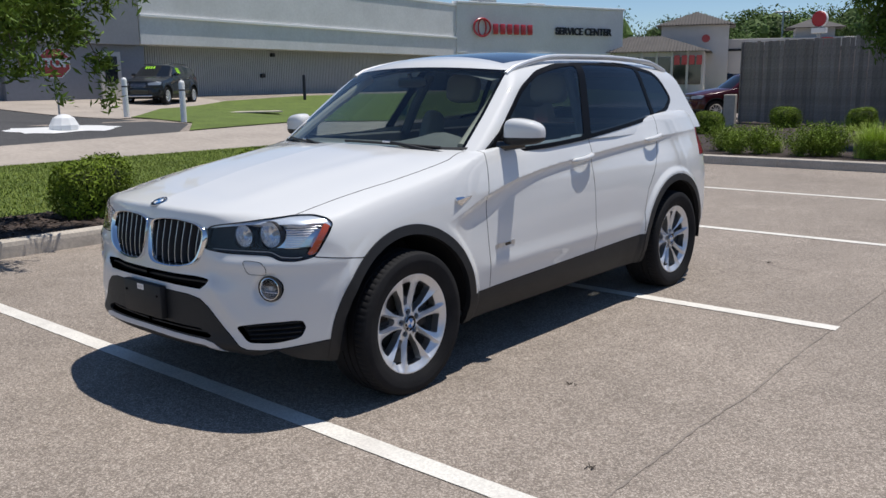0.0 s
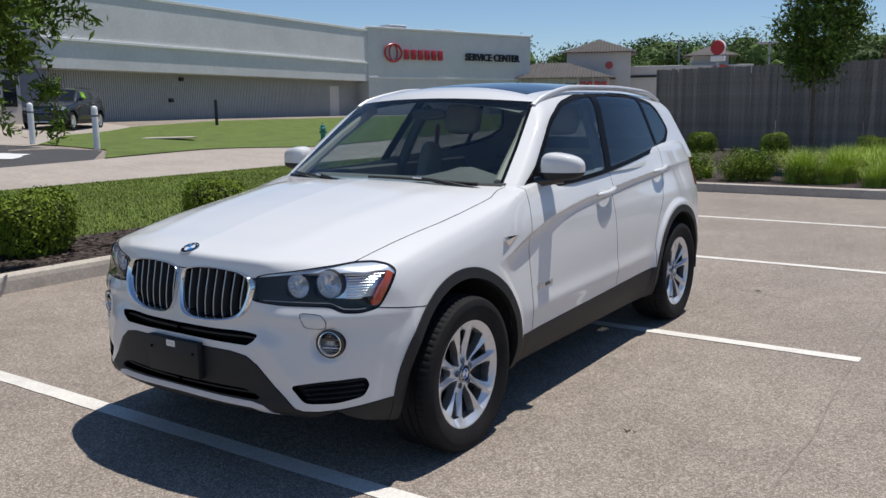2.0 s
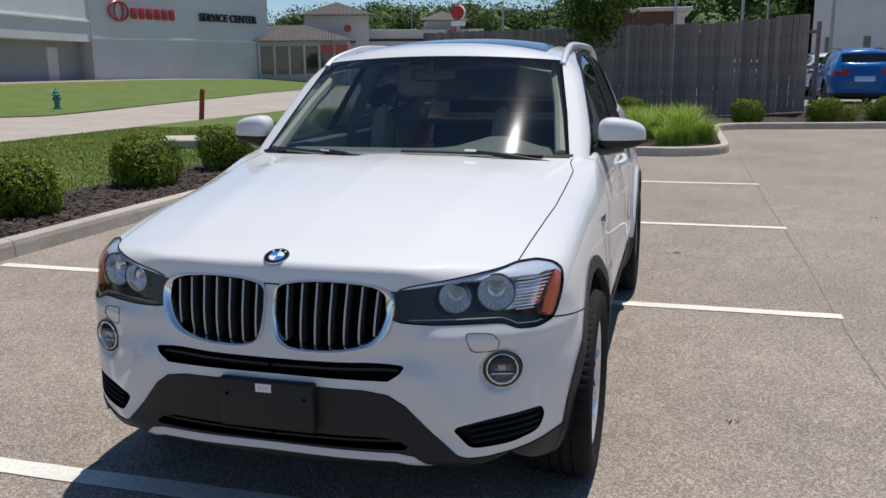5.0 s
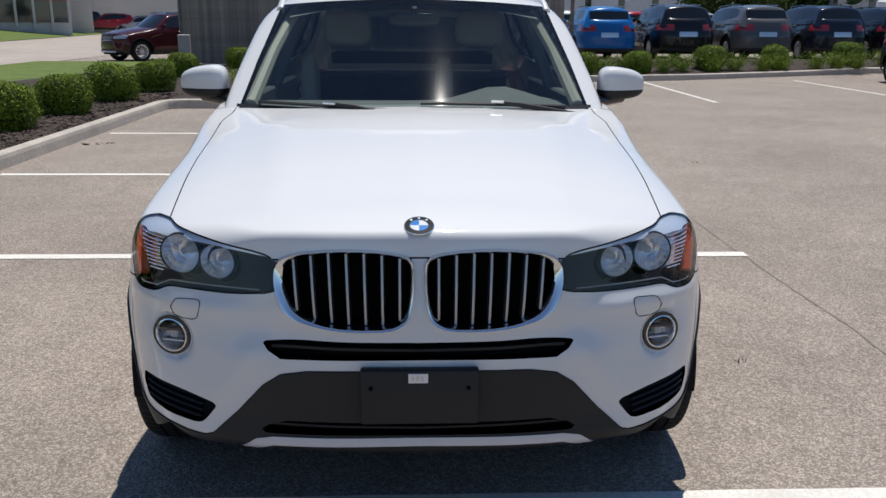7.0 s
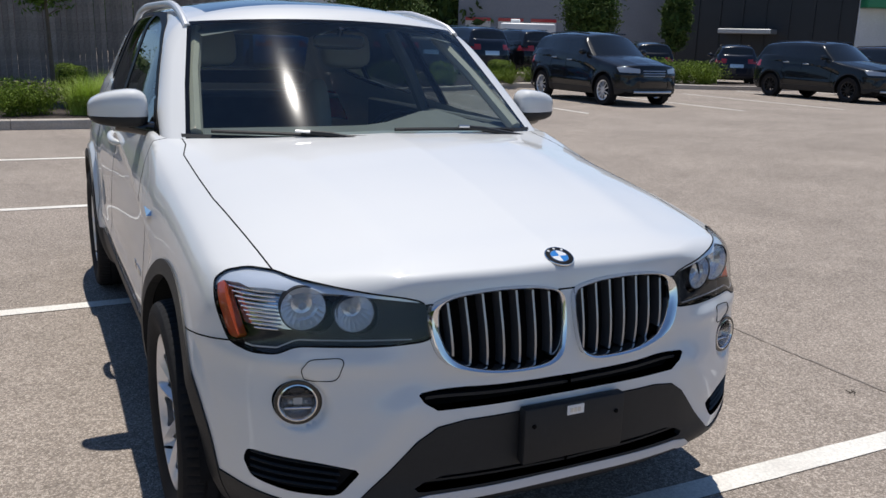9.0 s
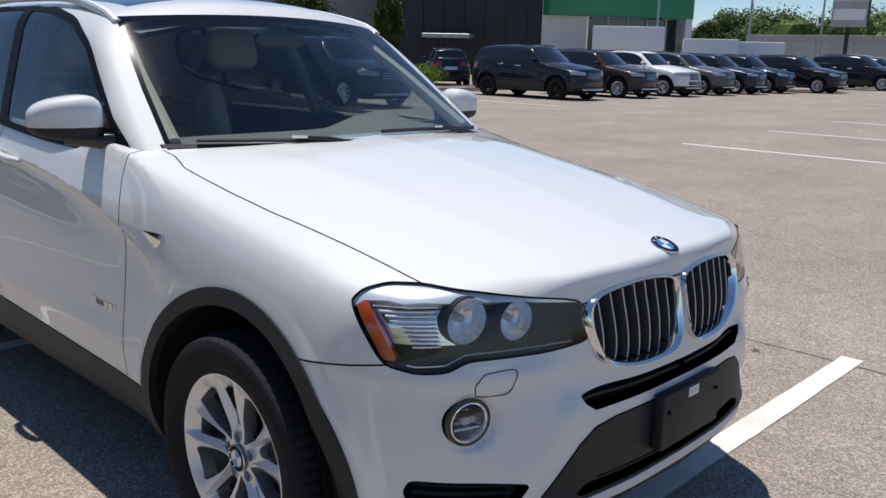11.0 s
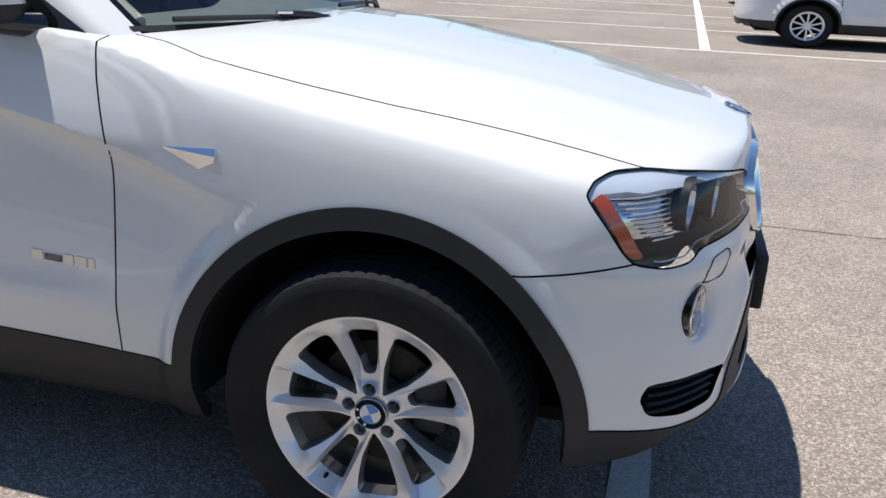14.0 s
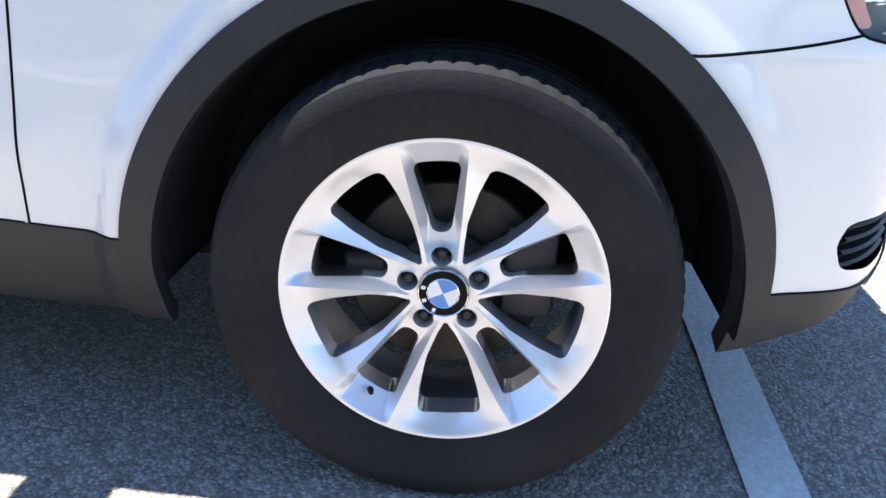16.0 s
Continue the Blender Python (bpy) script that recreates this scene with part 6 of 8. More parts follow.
lathe(bmw_, [(0.001, 0.002), (0.05, 0.0), (0.06, -0.02)], 16, pose(0, 0, 0, 0, 90, 0))
PARK_RIM = bm_mesh("rim", bmw_, 40)
PARK_RIM_DARK = PARK_RIM.copy()
PARK_MESH = {}
for n_, t_ in SUV_PARTS.items():
    PARK_MESH[n_] = mesh_of(n_, t_[0], t_[1], True, t_[2])


def park_details():
    """Pillars, door seams, handles, grille bars and a lower intake, shared by all parked cars."""
    out = []
    for s in (1, -1):
        for y, lean in ((1.77, 0.3), (2.58, 0.05)):
            bm = bmesh.new()
            q = []
            for z in np.linspace(1.15, 1.57, 6):
                yy = y + lean * (z - 1.35)
                q.append([bm.verts.new((s * (side_x(b, z, cabin)[0] + 0.004), b, z)) for b in (yy - 0.035, yy + 0.035)])
            for a, b in zip(q, q[1:]):
                bm.faces.new((a[0], a[1], b[1], b[0]))
            out.append(("window_pillar", bm_mesh("window_pillar", bm), GLOSS_BLACK))
        for y in (0.62, 1.705, 2.40):
            bm = bmesh.new()
            tube(bm, [(s * (side_x(y, z)[0] + 0.001), y, z) for z in np.linspace(0.46, 1.08, 7)], 0.005, 4)
            out.append(("door_seam", bm_mesh("door_seam", bm), GAP))
        for y, z in ((1.56, 1.0), (2.3, 1.04)):
            bm = bmesh.new()
            tube(bm, [(s * (side_x(b, z)[0] + o), b, z) for b, o in ((y - 0.11, 0.0), (y - 0.08, 0.02), (y + 0.08, 0.02), (y + 0.11, 0.0))], 0.014, 6)
            out.append(("door_handle", bm_mesh("door_handle", bm, 60), SATIN))
    for z in (0.70, 0.755, 0.81):
        xs = np.linspace(-0.32, 0.32, 9)
        bm = bmesh.new()
        tube(bm, [(x, front_y(abs(x), z)[0] - 0.002, z) for x in xs], 0.011, 5)
        out.append(("grille_bar", bm_mesh("grille_bar", bm, 60), SATIN))
    xs = np.linspace(-0.55, 0.55, 9)
    bm = bmesh.new()
    tube(bm, [(x, front_y(abs(x), 0.33)[0] - 0.004, 0.33) for x in xs], 0.03, 6)
    out.append(("skid_strip", bm_mesh("skid_strip", bm, 60), SATIN))
    return out


PARK_DETAIL = park_details()
PARK_UNDER = bm_mesh("underbody", bbox(-0.70, 0.70, -0.62, 3.5, 0.22, 0.9))


def parked_suv(color, rim, label):
    """The pattern of a parked SUV, built once for each colour."""
    root = thing("parked_suv", Matrix(), label, "car", "parked cars")
    pm = paint("car_paint", color, 0.2, 0.0, 0.55, 0.2)
    part("body", PARK_MESH["body"].copy(), pm, root)
    part("cabin", PARK_MESH["cabin"].copy(), pm, root)
    for n, mt in (("cladding", TRIM), ("grille", GLOSS_BLACK), ("plate_recess", SATIN), ("windscreen", PARK_GLASS), ("rear_window", PARK_GLASS)):
        part(n, PARK_MESH[n], mt, root)
    for k in "lr":
        part("headlamp", PARK_MESH["headlamp_" + k], PARK_LAMP, root)
        part("tail_lamp", PARK_MESH["tail_" + k], RED_LENS, root)
        part("side_window", PARK_MESH["glass_" + k], PARK_GLASS, root)
    for s in (1, -1):
        bm = bmesh.new()
        bmesh.ops.create_uvsphere(bm, u_segments=14, v_segments=10, radius=1)
        for v in bm.verts:
            v.co = (s * (0.93 + v.co.x * 0.11), 0.90 + v.co.y * 0.06, 1.20 + v.co.z * 0.07)
        part("mirror", bm_mesh("mirror", bm, 60), pm, root)
        for yc in AXLES:
            w = part("wheel", PARK_TYRE, RUBBER, root, m=pose(s * 0.90, yc, HUB_Z, 0, 0, 0 if s > 0 else 180))
            part("rim", PARK_RIM if rim is RIM else PARK_RIM_DARK, rim, w)
        bm = bmesh.new()
        tube(bm, [(s * 0.56, 1.2, 1.625), (s * 0.57, 1.9, 1.665), (s * 0.55, 3.0, 1.63)], 0.018, 6)
        part("roof_rail", bm, GLOSS_BLACK, root)
    for name, me, mt in PARK_DETAIL:
        part(name, me, mt, root)
    part("underbody", PARK_UNDER, LINER, root)
    return root


DARK_RIM = shade("dark_rim", (0.03, 0.03, 0.032), 0.35, 0.6)
COLORS = {
    "black": ((0.008, 0.009, 0.011), RIM, "black SUV parked in a marked bay"),
    "black_dark": ((0.010, 0.012, 0.014), DARK_RIM, "black SUV with black wheels parked in a bay"),
    "navy": ((0.012, 0.017, 0.030), RIM, "dark navy SUV parked in the row"),
    "brown": ((0.035, 0.022, 0.016), RIM, "dark brown SUV parked in the row"),
    "grey": ((0.10, 0.10, 0.105), RIM, "dark grey SUV parked in the row"),
    "charcoal": ((0.022, 0.024, 0.027), RIM, "charcoal SUV with green price marks before the showroom"),
    "white": ((0.75, 0.75, 0.74), RIM, "white SUV parked in the row"),
    "silver": ((0.42, 0.43, 0.44), RIM, "silver SUV parked in the row"),
    "blue": ((0.010, 0.14, 0.42), DARK_RIM, "bright blue SUV parked with its tail to the kerb"),
    "red": ((0.055, 0.006, 0.009), RIM, "dark red SUV parked beside the lawn"),
    "bright_red": ((0.35, 0.01, 0.015), RIM, "bright red car parked far off"),
}
PATTERN = {}


def park(kind, x, y, yaw=0.0, sx=1.0, sy=1.0, sz=1.0, z=None):
    """A parked car whose front axle stands over x, y; yaw 0 faces -y."""
    m = pose(x, y, ground_z(x, y) if z is None else z, 0, 0, yaw)
    if kind not in PATTERN:
        PATTERN[kind] = parked_suv(*COLORS[kind])
        PATTERN[kind].matrix_basis = m @ Matrix.Diagonal((sx, sy, sz, 1))
        return PATTERN[kind]
    ob = copy_thing(PATTERN[kind], m)
    ob.scale = (sx, sy, sz)
    return ob


# row facing the open lot
park("black", 13.1, 15.5, 0, 1.07, 1.04, 1.10)
for k, (kind, x, y, s) in enumerate((("black_dark", 22.05, 15.4, 1.08), ("brown", 25.4, 15.2, 1.02), ("white", 28.4, 15.1, 1.03), ("grey", 31.2, 15.0, 1.02), ("navy", 33.8, 14.8, 1.0), ("black", 36.4, 14.6, 1.0), ("black", 39.2, 13.4, 1.02), ("navy", 41.7, 14.2, 1.0), ("black", 46.6, 12.9, 1.10), ("black_dark", 50.0, 13.2, 1.05), ("silver", 53.0, 13.3, 1.0), ("navy", 55.8, 13.4, 1.0), ("grey", 58.6, 13.5, 1.0), ("black", 61.4, 13.6, 1.0), ("silver", 64.2, 13.7, 1.0), ("navy", 67.0, 13.8, 1.0))):
    park(kind, x, y, 0, s, s, s)
# cars beyond the kerb, tails this way
for kind, x, y, s in (("blue", 6.1, 27.2, 1.0), ("black", 8.5, 27.3, 1.04), ("grey", 11.05, 27.5, 1.04), ("navy", 13.5, 27.7, 1.04), ("black", 16.0, 28.2, 1.02)):
    park(kind, x, y, 180, s, s, s)
for k, (kind, x) in enumerate((("silver", 3.4), ("white", 6.5), ("bright_red", 9.2), ("silver", 11.6), ("navy", 14.2), ("black", 17.0), ("white", 19.6), ("grey", 22.4))):
    park(kind, x, 35.0 + 0.3 * (k % 3), 180, 0.98, 0.96, 0.98)
for kind, x, y, yaw in (("black", 23.8, 28.6, 150), ("bright_red", 21.2, 31.5, 150), ("navy", 27.6, 27.0, 140), ("white", 31.0, 26.5, 140), ("silver", 25.5, 33.0, 150)):
    park(kind, x, y, yaw)
# red one behind the lawn, dark one before the showroom
park("red", -10.2, 29.2, -45, 1.02, 1.04, 1.04)
demo = park("charcoal", -28.65, 16.3, 35, 0.99, 0.99, 1.0)
# across the lot and the row behind
park("black", 47.2, 2.5, -136 + 180, 1.0, 1.05, 1.03)
park("white", 12.55, -5.35, 0, 1.0, 1.05, 0.90)
for kind, x in (("black", 15.8), ("navy", 19.0), ("silver", 22.2), ("grey", 25.4), ("black", 28.6), ("navy", 35.0)):
    park(kind, x, -5.4, 0)
for k, kind in enumerate(("black", "white", "navy", "bright_red", "silver", "navy")):
    park(kind, -33.0 + 2.3 * k, 67.0 + 0.9 * k, -68, 0.92, 0.95, 0.88)
# price marks on the demonstrator's glass, as plain bars
PRICE = shade("price_paint", (0.35, 0.75, 0.03), 0.6)
for x, w in ((-0.42, 0.10), (-0.29, 0.09), (-0.17, 0.09), (-0.05, 0.09)):
    bm = bmesh.new()
    lo_, hi_ = 1.43, 1.53
    q_ = [bm.verts.new((a, 0.36 + (z - 1.09) * 1.46 + 0.41 * a * a - 0.012, z + 0.01)) for a, z in ((x, lo_), (x + w * 0.8, lo_), (x + w * 0.8, hi_), (x, hi_))]
    bm.faces.new(q_)
    part("price_bar", bm, PRICE, demo, "bright green painted price mark")
for y in (1.33, 1.45, 1.57):
    bm = bmesh.new()
    q_ = [bm.verts.new((float(glass_x(z)) + 0.012, b, z)) for b, z in ((y, 1.24), (y + 0.08, 1.24), (y + 0.08, 1.48), (y, 1.48))]
    bm.faces.new(q_)
    part("price_bar", bm, PRICE, demo, "bright green painted price mark")


# ---- plants ----
BOX_LEAF = shade("boxwood_leaf", (0.15, 0.215, 0.018), 0.6, vary=0.3, scale=3, island=0.45, spec=0.2)
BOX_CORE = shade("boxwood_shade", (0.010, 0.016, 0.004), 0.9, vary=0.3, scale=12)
SHRUB_LEAF = shade("shrub_leaf", (0.17, 0.24, 0.025), 0.6, vary=0.3, scale=3, island=0.5, spec=0.2)
REED = shade("ornamental_grass", (0.36, 0.47, 0.07), 0.55, vary=0.2, scale=2, island=0.4, spec=0.3)
TREE_LEAF = shade("tree_leaf", (0.085, 0.14, 0.022), 0.6, vary=0.3, scale=1.2, island=0.5, spec=0.2)
PALE_LEAF = shade("pale_tree_leaf", (0.10, 0.165, 0.02), 0.6, vary=0.3, scale=1.2, island=0.5, spec=0.2)
WOOD_LEAF = shade("far_tree_leaf", (0.085, 0.135, 0.035), 0.7, vary=0.4, scale=0.25, island=0.55, spec=0.2)
LOT_LEAF = shade("lot_tree_leaf", (0.06, 0.095, 0.022), 0.7, vary=0.3, scale=0.8, island=0.3, spec=0.15)
BARK = shade("tree_bark", (0.13, 0.10, 0.075), 0.9, vary=0.25, scale=6, bump=0.6, bump_scale=40)


def leaf_cloud(rnd, places, size, normals=None, slim=0.6, droop=0.0):
    """Many small folded leaves at the given places."""
    gen = np.random.default_rng(rnd.randrange(10 ** 6))
    p = np.array([tuple(q) for q in places]) if not isinstance(places, np.ndarray) else places
    n = len(p)
    d = gen.normal(size=(n, 3)) - [0, 0, droop]
    d /= np.linalg.norm(d, axis=1)[:, None]
    if normals is not None:
        d = d * 0.8 + (np.array([tuple(q) for q in normals]) if not isinstance(normals, np.ndarray) else normals)
        d /= np.linalg.norm(d, axis=1)[:, None]
    a = np.cross(d, gen.normal(size=(n, 3)))
    a /= np.linalg.norm(a, axis=1)[:, None] + 1e-9
    b = np.cross(d, a)
    s = (size * gen.uniform(0.65, 1.3, n))[:, None]
    v = np.stack([p - a * s, p + b * s * slim * 0.5 + d * s * 0.12, p + a * s, p - b * s * slim * 0.5 + d * s * 0.12], 1).reshape(-1, 3)
    k = 4 * np.arange(n)[:, None]
    return v, np.hstack([k, k + 1, k + 2, k, k + 2, k + 3]).reshape(-1, 3)


def bush_meshes(seed, leaves=7500):
    rnd = random.Random(seed)
    bumps = [(Vector((rnd.gauss(0, 1), rnd.gauss(0, 1), rnd.gauss(0, 0.8))).normalized(), rnd.uniform(0.03, 0.11)) for _ in range(46)]

    def surf(d):
        p = 4.2
        l = (abs(d.x) ** p + abs(d.y) ** p + abs(d.z) ** p) ** (1 / p)
        r = 1 / l
        for c, h in bumps:
            r += h * max(0, d.dot(c) - 0.75) * 4
        return Vector((d.x * r * 0.47, d.y * r * 0.47, 0.46 + d.z * r * 0.43))
    pts, nor = [], []
    while len(pts) < leaves:
        d = Vector((rnd.gauss(0, 1), rnd.gauss(0, 1), rnd.gauss(0, 1))).normalized()
        if d.z < -0.75:
            continue
        q = surf(d) * 1.0
        c = Vector((0, 0, 0.46))
        q = c + (q - c) * (1.03 - abs(rnd.gauss(0, 0.13)) + (0.08 if rnd.random() < 0.12 else 0))
        pts.append(q)
        nor.append(d)
    leaf = mesh_of("foliage", *leaf_cloud(rnd, pts, 0.034, nor, 0.8))
    leaf.materials.append(BOX_LEAF)
    # solid near-black core; its colour stands in for shade inside the bush
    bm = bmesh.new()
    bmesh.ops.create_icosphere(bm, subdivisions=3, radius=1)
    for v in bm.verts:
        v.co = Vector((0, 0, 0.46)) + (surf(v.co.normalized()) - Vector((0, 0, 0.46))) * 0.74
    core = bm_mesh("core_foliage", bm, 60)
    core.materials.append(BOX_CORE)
    return leaf, core


BUSHES = [bush_meshes(k) for k in (3, 8, 15)]


def bush(x, y, size, k, up=0.11, label="clipped round boxwood bush on dark mulch"):
    root = thing("bush", pose(x, y, ground_z(x, y) + up - 0.02, 0, 0, 47 * k) @ Matrix.Scale(size * 0.66, 4), label, "bush", "clipped bushes")
    leaf, core = BUSHES[k % 3]
    part("foliage", leaf, BOX_LEAF, root)
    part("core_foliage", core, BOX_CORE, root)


for k, (x, y, s) in enumerate(((-5.25, 1.62, 0.98), (-5.2, 3.95, 0.94), (-5.25, 6.1, 0.95), (-5.15, 7.98, 0.97), (-5.1, 9.92, 0.94), (-5.1, 12.05, 0.98), (-5.0, 14.1, 0.95))):
    bush(x, y, s, k)
for k, (x, y, s) in enumerate(((-4.9, 22.4, 0.98), (-2.7, 21.8, 0.95), (-0.1, 21.0, 0.9), (-5.6, 18.6, 0.95), (2.75, 19.35, 0.92), (4.55, 19.75, 0.92), (6.2, 20.3, 0.95), (8.35, 20.9, 1.0), (10.35, 21.3, 0.95), (12.75, 21.9, 1.0))):
    bush(x, y, s, k + 7, label="clipped round boxwood bush behind the kerb")


def shrub_mesh(seed, n=2400, flower=0):
    rnd = random.Random(seed)
    pts = []
    while len(pts) < n:
        stem = (rnd.gauss(0, 0.22), rnd.gauss(0, 0.22))
        h = rnd.uniform(0.35, 0.75)
        for k in range(12):
            t = rnd.random() ** 0.7
            pts.append(Vector((stem[0] * (0.4 + t) + rnd.gauss(0, 0.03), stem[1] * (0.4 + t) + rnd.gauss(0, 0.03), h * t)))
    return mesh_of("foliage", *leaf_cloud(rnd, pts, 0.036, None, 0.6))


SHRUBS = [shrub_mesh(k) for k in (1, 2, 3)]


def reed_mesh(seed, n=1300):
    rnd = random.Random(seed)
    v, f = [], []
    for _ in range(n):
        a, lean, h = rnd.uniform(0, 6.28), rnd.uniform(0.15, 0.9), rnd.uniform(0.35, 0.68)
        bx, by = rnd.gauss(0, 0.10), rnd.gauss(0, 0.10)
        w = rnd.uniform(0.002, 0.0045)
        sx, sy = -math.sin(a) * w, math.cos(a) * w
        k = len(v)
        for t in (0, 0.4, 0.75, 1.0):
            o = lean * t * t
            z = h * (t - 0.25 * lean * t * t)
            ww = 1 - 0.8 * t
            v += [(bx + math.cos(a) * o * h + sx * ww, by + math.sin(a) * o * h + sy * ww, z), (bx + math.cos(a) * o * h - sx * ww, by + math.sin(a) * o * h - sy * ww, z)]
        f += [(k + 2 * j, k + 2 * j + 1, k + 2 * j + 3, k + 2 * j + 2) for j in range(3)]
    return mesh_of("blades", v, f)


REEDS = [reed_mesh(k) for k in (5, 6)]
rnd_bed = random.Random(21)
for k in range(20):
    x, y = -3.3 + 0.26 * k + rnd_bed.uniform(-0.15, 0.15), 12.5 + rnd_bed.uniform(0.0, 2.6) + (0.4 if k < 12 else 0)
    if abs(x + 0.7) < 0.25 and y > 15:
        continue
    s = rnd_bed.uniform(0.5, 0.85)
    if k > 12 or k % 5 == 0:
        tagged(part("ornamental_grass", REEDS[k % 2], REED, m=pose(x, y, 0.10, 0, 0, 60 * k) @ Matrix.Scale(s * 0.95, 4)), "bright green arching ornamental grass clump in mulch", "grass clump", "bed grasses")
    else:
        tagged(part("shrub", SHRUBS[k % 3], SHRUB_LEAF, m=pose(x, y, 0.10, 0, 0, 60 * k) @ Matrix.Scale(s, 4)), "loose leafy green perennial shrub in the bed", "shrub", "bed shrubs")
for k, (x, y) in enumerate(((0.3, 13.6), (0.9, 14.3), (1.2, 13.4), (0.7, 15.2), (1.3, 15.8), (0.2, 14.9), (-0.3, 13.2))):
    tagged(part("ornamental_grass", REEDS[k % 2], REED, m=pose(x, y, 0.10, 0, 0, 41 * k) @ Matrix.Scale(1.1, 4)), "bright green arching ornamental grass clump in mulch", "grass clump", "bed grasses")
for k in range(16):
    x = 5.2 + 0.75 * k + rnd_bed.uniform(-0.2, 0.2)
    y = 19.9 + 0.13 * (x - 5) + rnd_bed.uniform(0.0, 0.5)
    tagged(part("shrub", SHRUBS[k % 3], SHRUB_LEAF, m=pose(x, y, ground_z(x, y) + 0.1, 0, 0, 77 * k) @ Matrix.Scale(0.7, 4)), "low leafy green shrub behind the kerb", "shrub", "kerb shrubs")
for k in range(10):
    x = 16.8 + 0.6 * k + rnd_bed.uniform(-0.2, 0.2)
    tagged(part("shrub", SHRUBS[k % 3], REED, m=pose(x, 22.3 + rnd_bed.uniform(-0.4, 0.5), ground_z(x, 22.3) + 0.05, 0, 0, 77 * k) @ Matrix.Scale(1.25, 4)), "tall yellow-green weedy shrub behind the kerb", "shrub", "kerb shrubs")


def grow(rnd, base, height, spread, crown_low, levels=2, limbs=14):
    """Trunk and limbs as tapered bars; returns the bmesh and the twig ends."""
    bm = bmesh.new()
    lean = Vector((rnd.uniform(-0.03, 0.03), rnd.uniform(-0.03, 0.03), 0))
    trunk = [Vector((0, 0, 0)) + lean * t * height + Vector((0, 0, height * 0.92 * t)) for t in np.linspace(0, 1, 8)]
    tube(bm, trunk, [base * (1 - 0.8 * t) for t in np.linspace(0, 1, 8)], 9)
    ends = []
    for k in range(limbs):
        t = crown_low + (1 - crown_low) * (k + rnd.random()) / limbs
        a = k * 2.4 + rnd.uniform(-0.4, 0.4)
        p = lean * t * height + Vector((0, 0, height * 0.92 * t))
        reach = spread * math.sin(math.pi * min(1, 0.18 + 0.82 * (t - crown_low) / (1 - crown_low + 1e-6) * 0.95)) * rnd.uniform(0.7, 1.05)
        q = p + Vector((math.cos(a) * reach * 0.5, math.sin(a) * reach * 0.5, reach * 0.35))
        e = p + Vector((math.cos(a) * reach, math.sin(a) * reach, reach * 0.55))
        tube(bm, [p, q, e], [base * 0.33, base * 0.2, base * 0.07], 5)
        ends += [q, e, (q + e) / 2]
        for _ in range(levels):
            w = e + Vector((rnd.gauss(0, 1), rnd.gauss(0, 1), rnd.gauss(0.2, 0.7))) * reach * 0.35
            tube(bm, [q.lerp(e, 0.5), w], [base * 0.09, base * 0.04], 4)
            ends.append(w)
    ends.append(trunk[-1])
    return bm, ends


def crowned_tree(name, x, y, height, low, wide, base, seed, leaves, size, leafmat, label, up=0.1):
    """A young tree with a dense oval crown of leaf clumps."""
    rnd = random.Random(seed)
    root = thing(name, pose(x, y, ground_z(x, y) + up), label, "tree")
    bm, ends = grow(rnd, base, height, wide * 0.8, low / height, 2, 22)
    part("trunk", bm_mesh("trunk", bm, 60), BARK, root, "grey-brown bark")
    gen = np.random.default_rng(seed)
    mid, half = (low + height) / 2, (height - low) / 2
    c = gen.normal(size=(90, 3))
    c /= np.linalg.norm(c, axis=1)[:, None]
    c *= gen.uniform(0.25, 1.0, 90)[:, None] ** 0.5
    taper = 1 - 0.35 * np.clip(c[:, 2:3], 0, 1)
    c = np.hstack([c[:, :2] * wide * 0.80 * taper, mid + c[:, 2:3] * half * 0.92])
    c = c[gen.integers(0, 90, leaves)] + gen.normal(size=(leaves, 3)) * [wide * 0.15, wide * 0.15, wide * 0.13]
    part("crown", mesh_of("crown", *leaf_cloud(rnd, c, size, None, 0.7)), leafmat, root)
    return root


crowned_tree("small_tree", -0.68, 16.1, 4.6, 1.75, 0.98, 0.05, 4, 11000, 0.062, TREE_LEAF, "young green tree with a dense oval crown in the mulch bed")


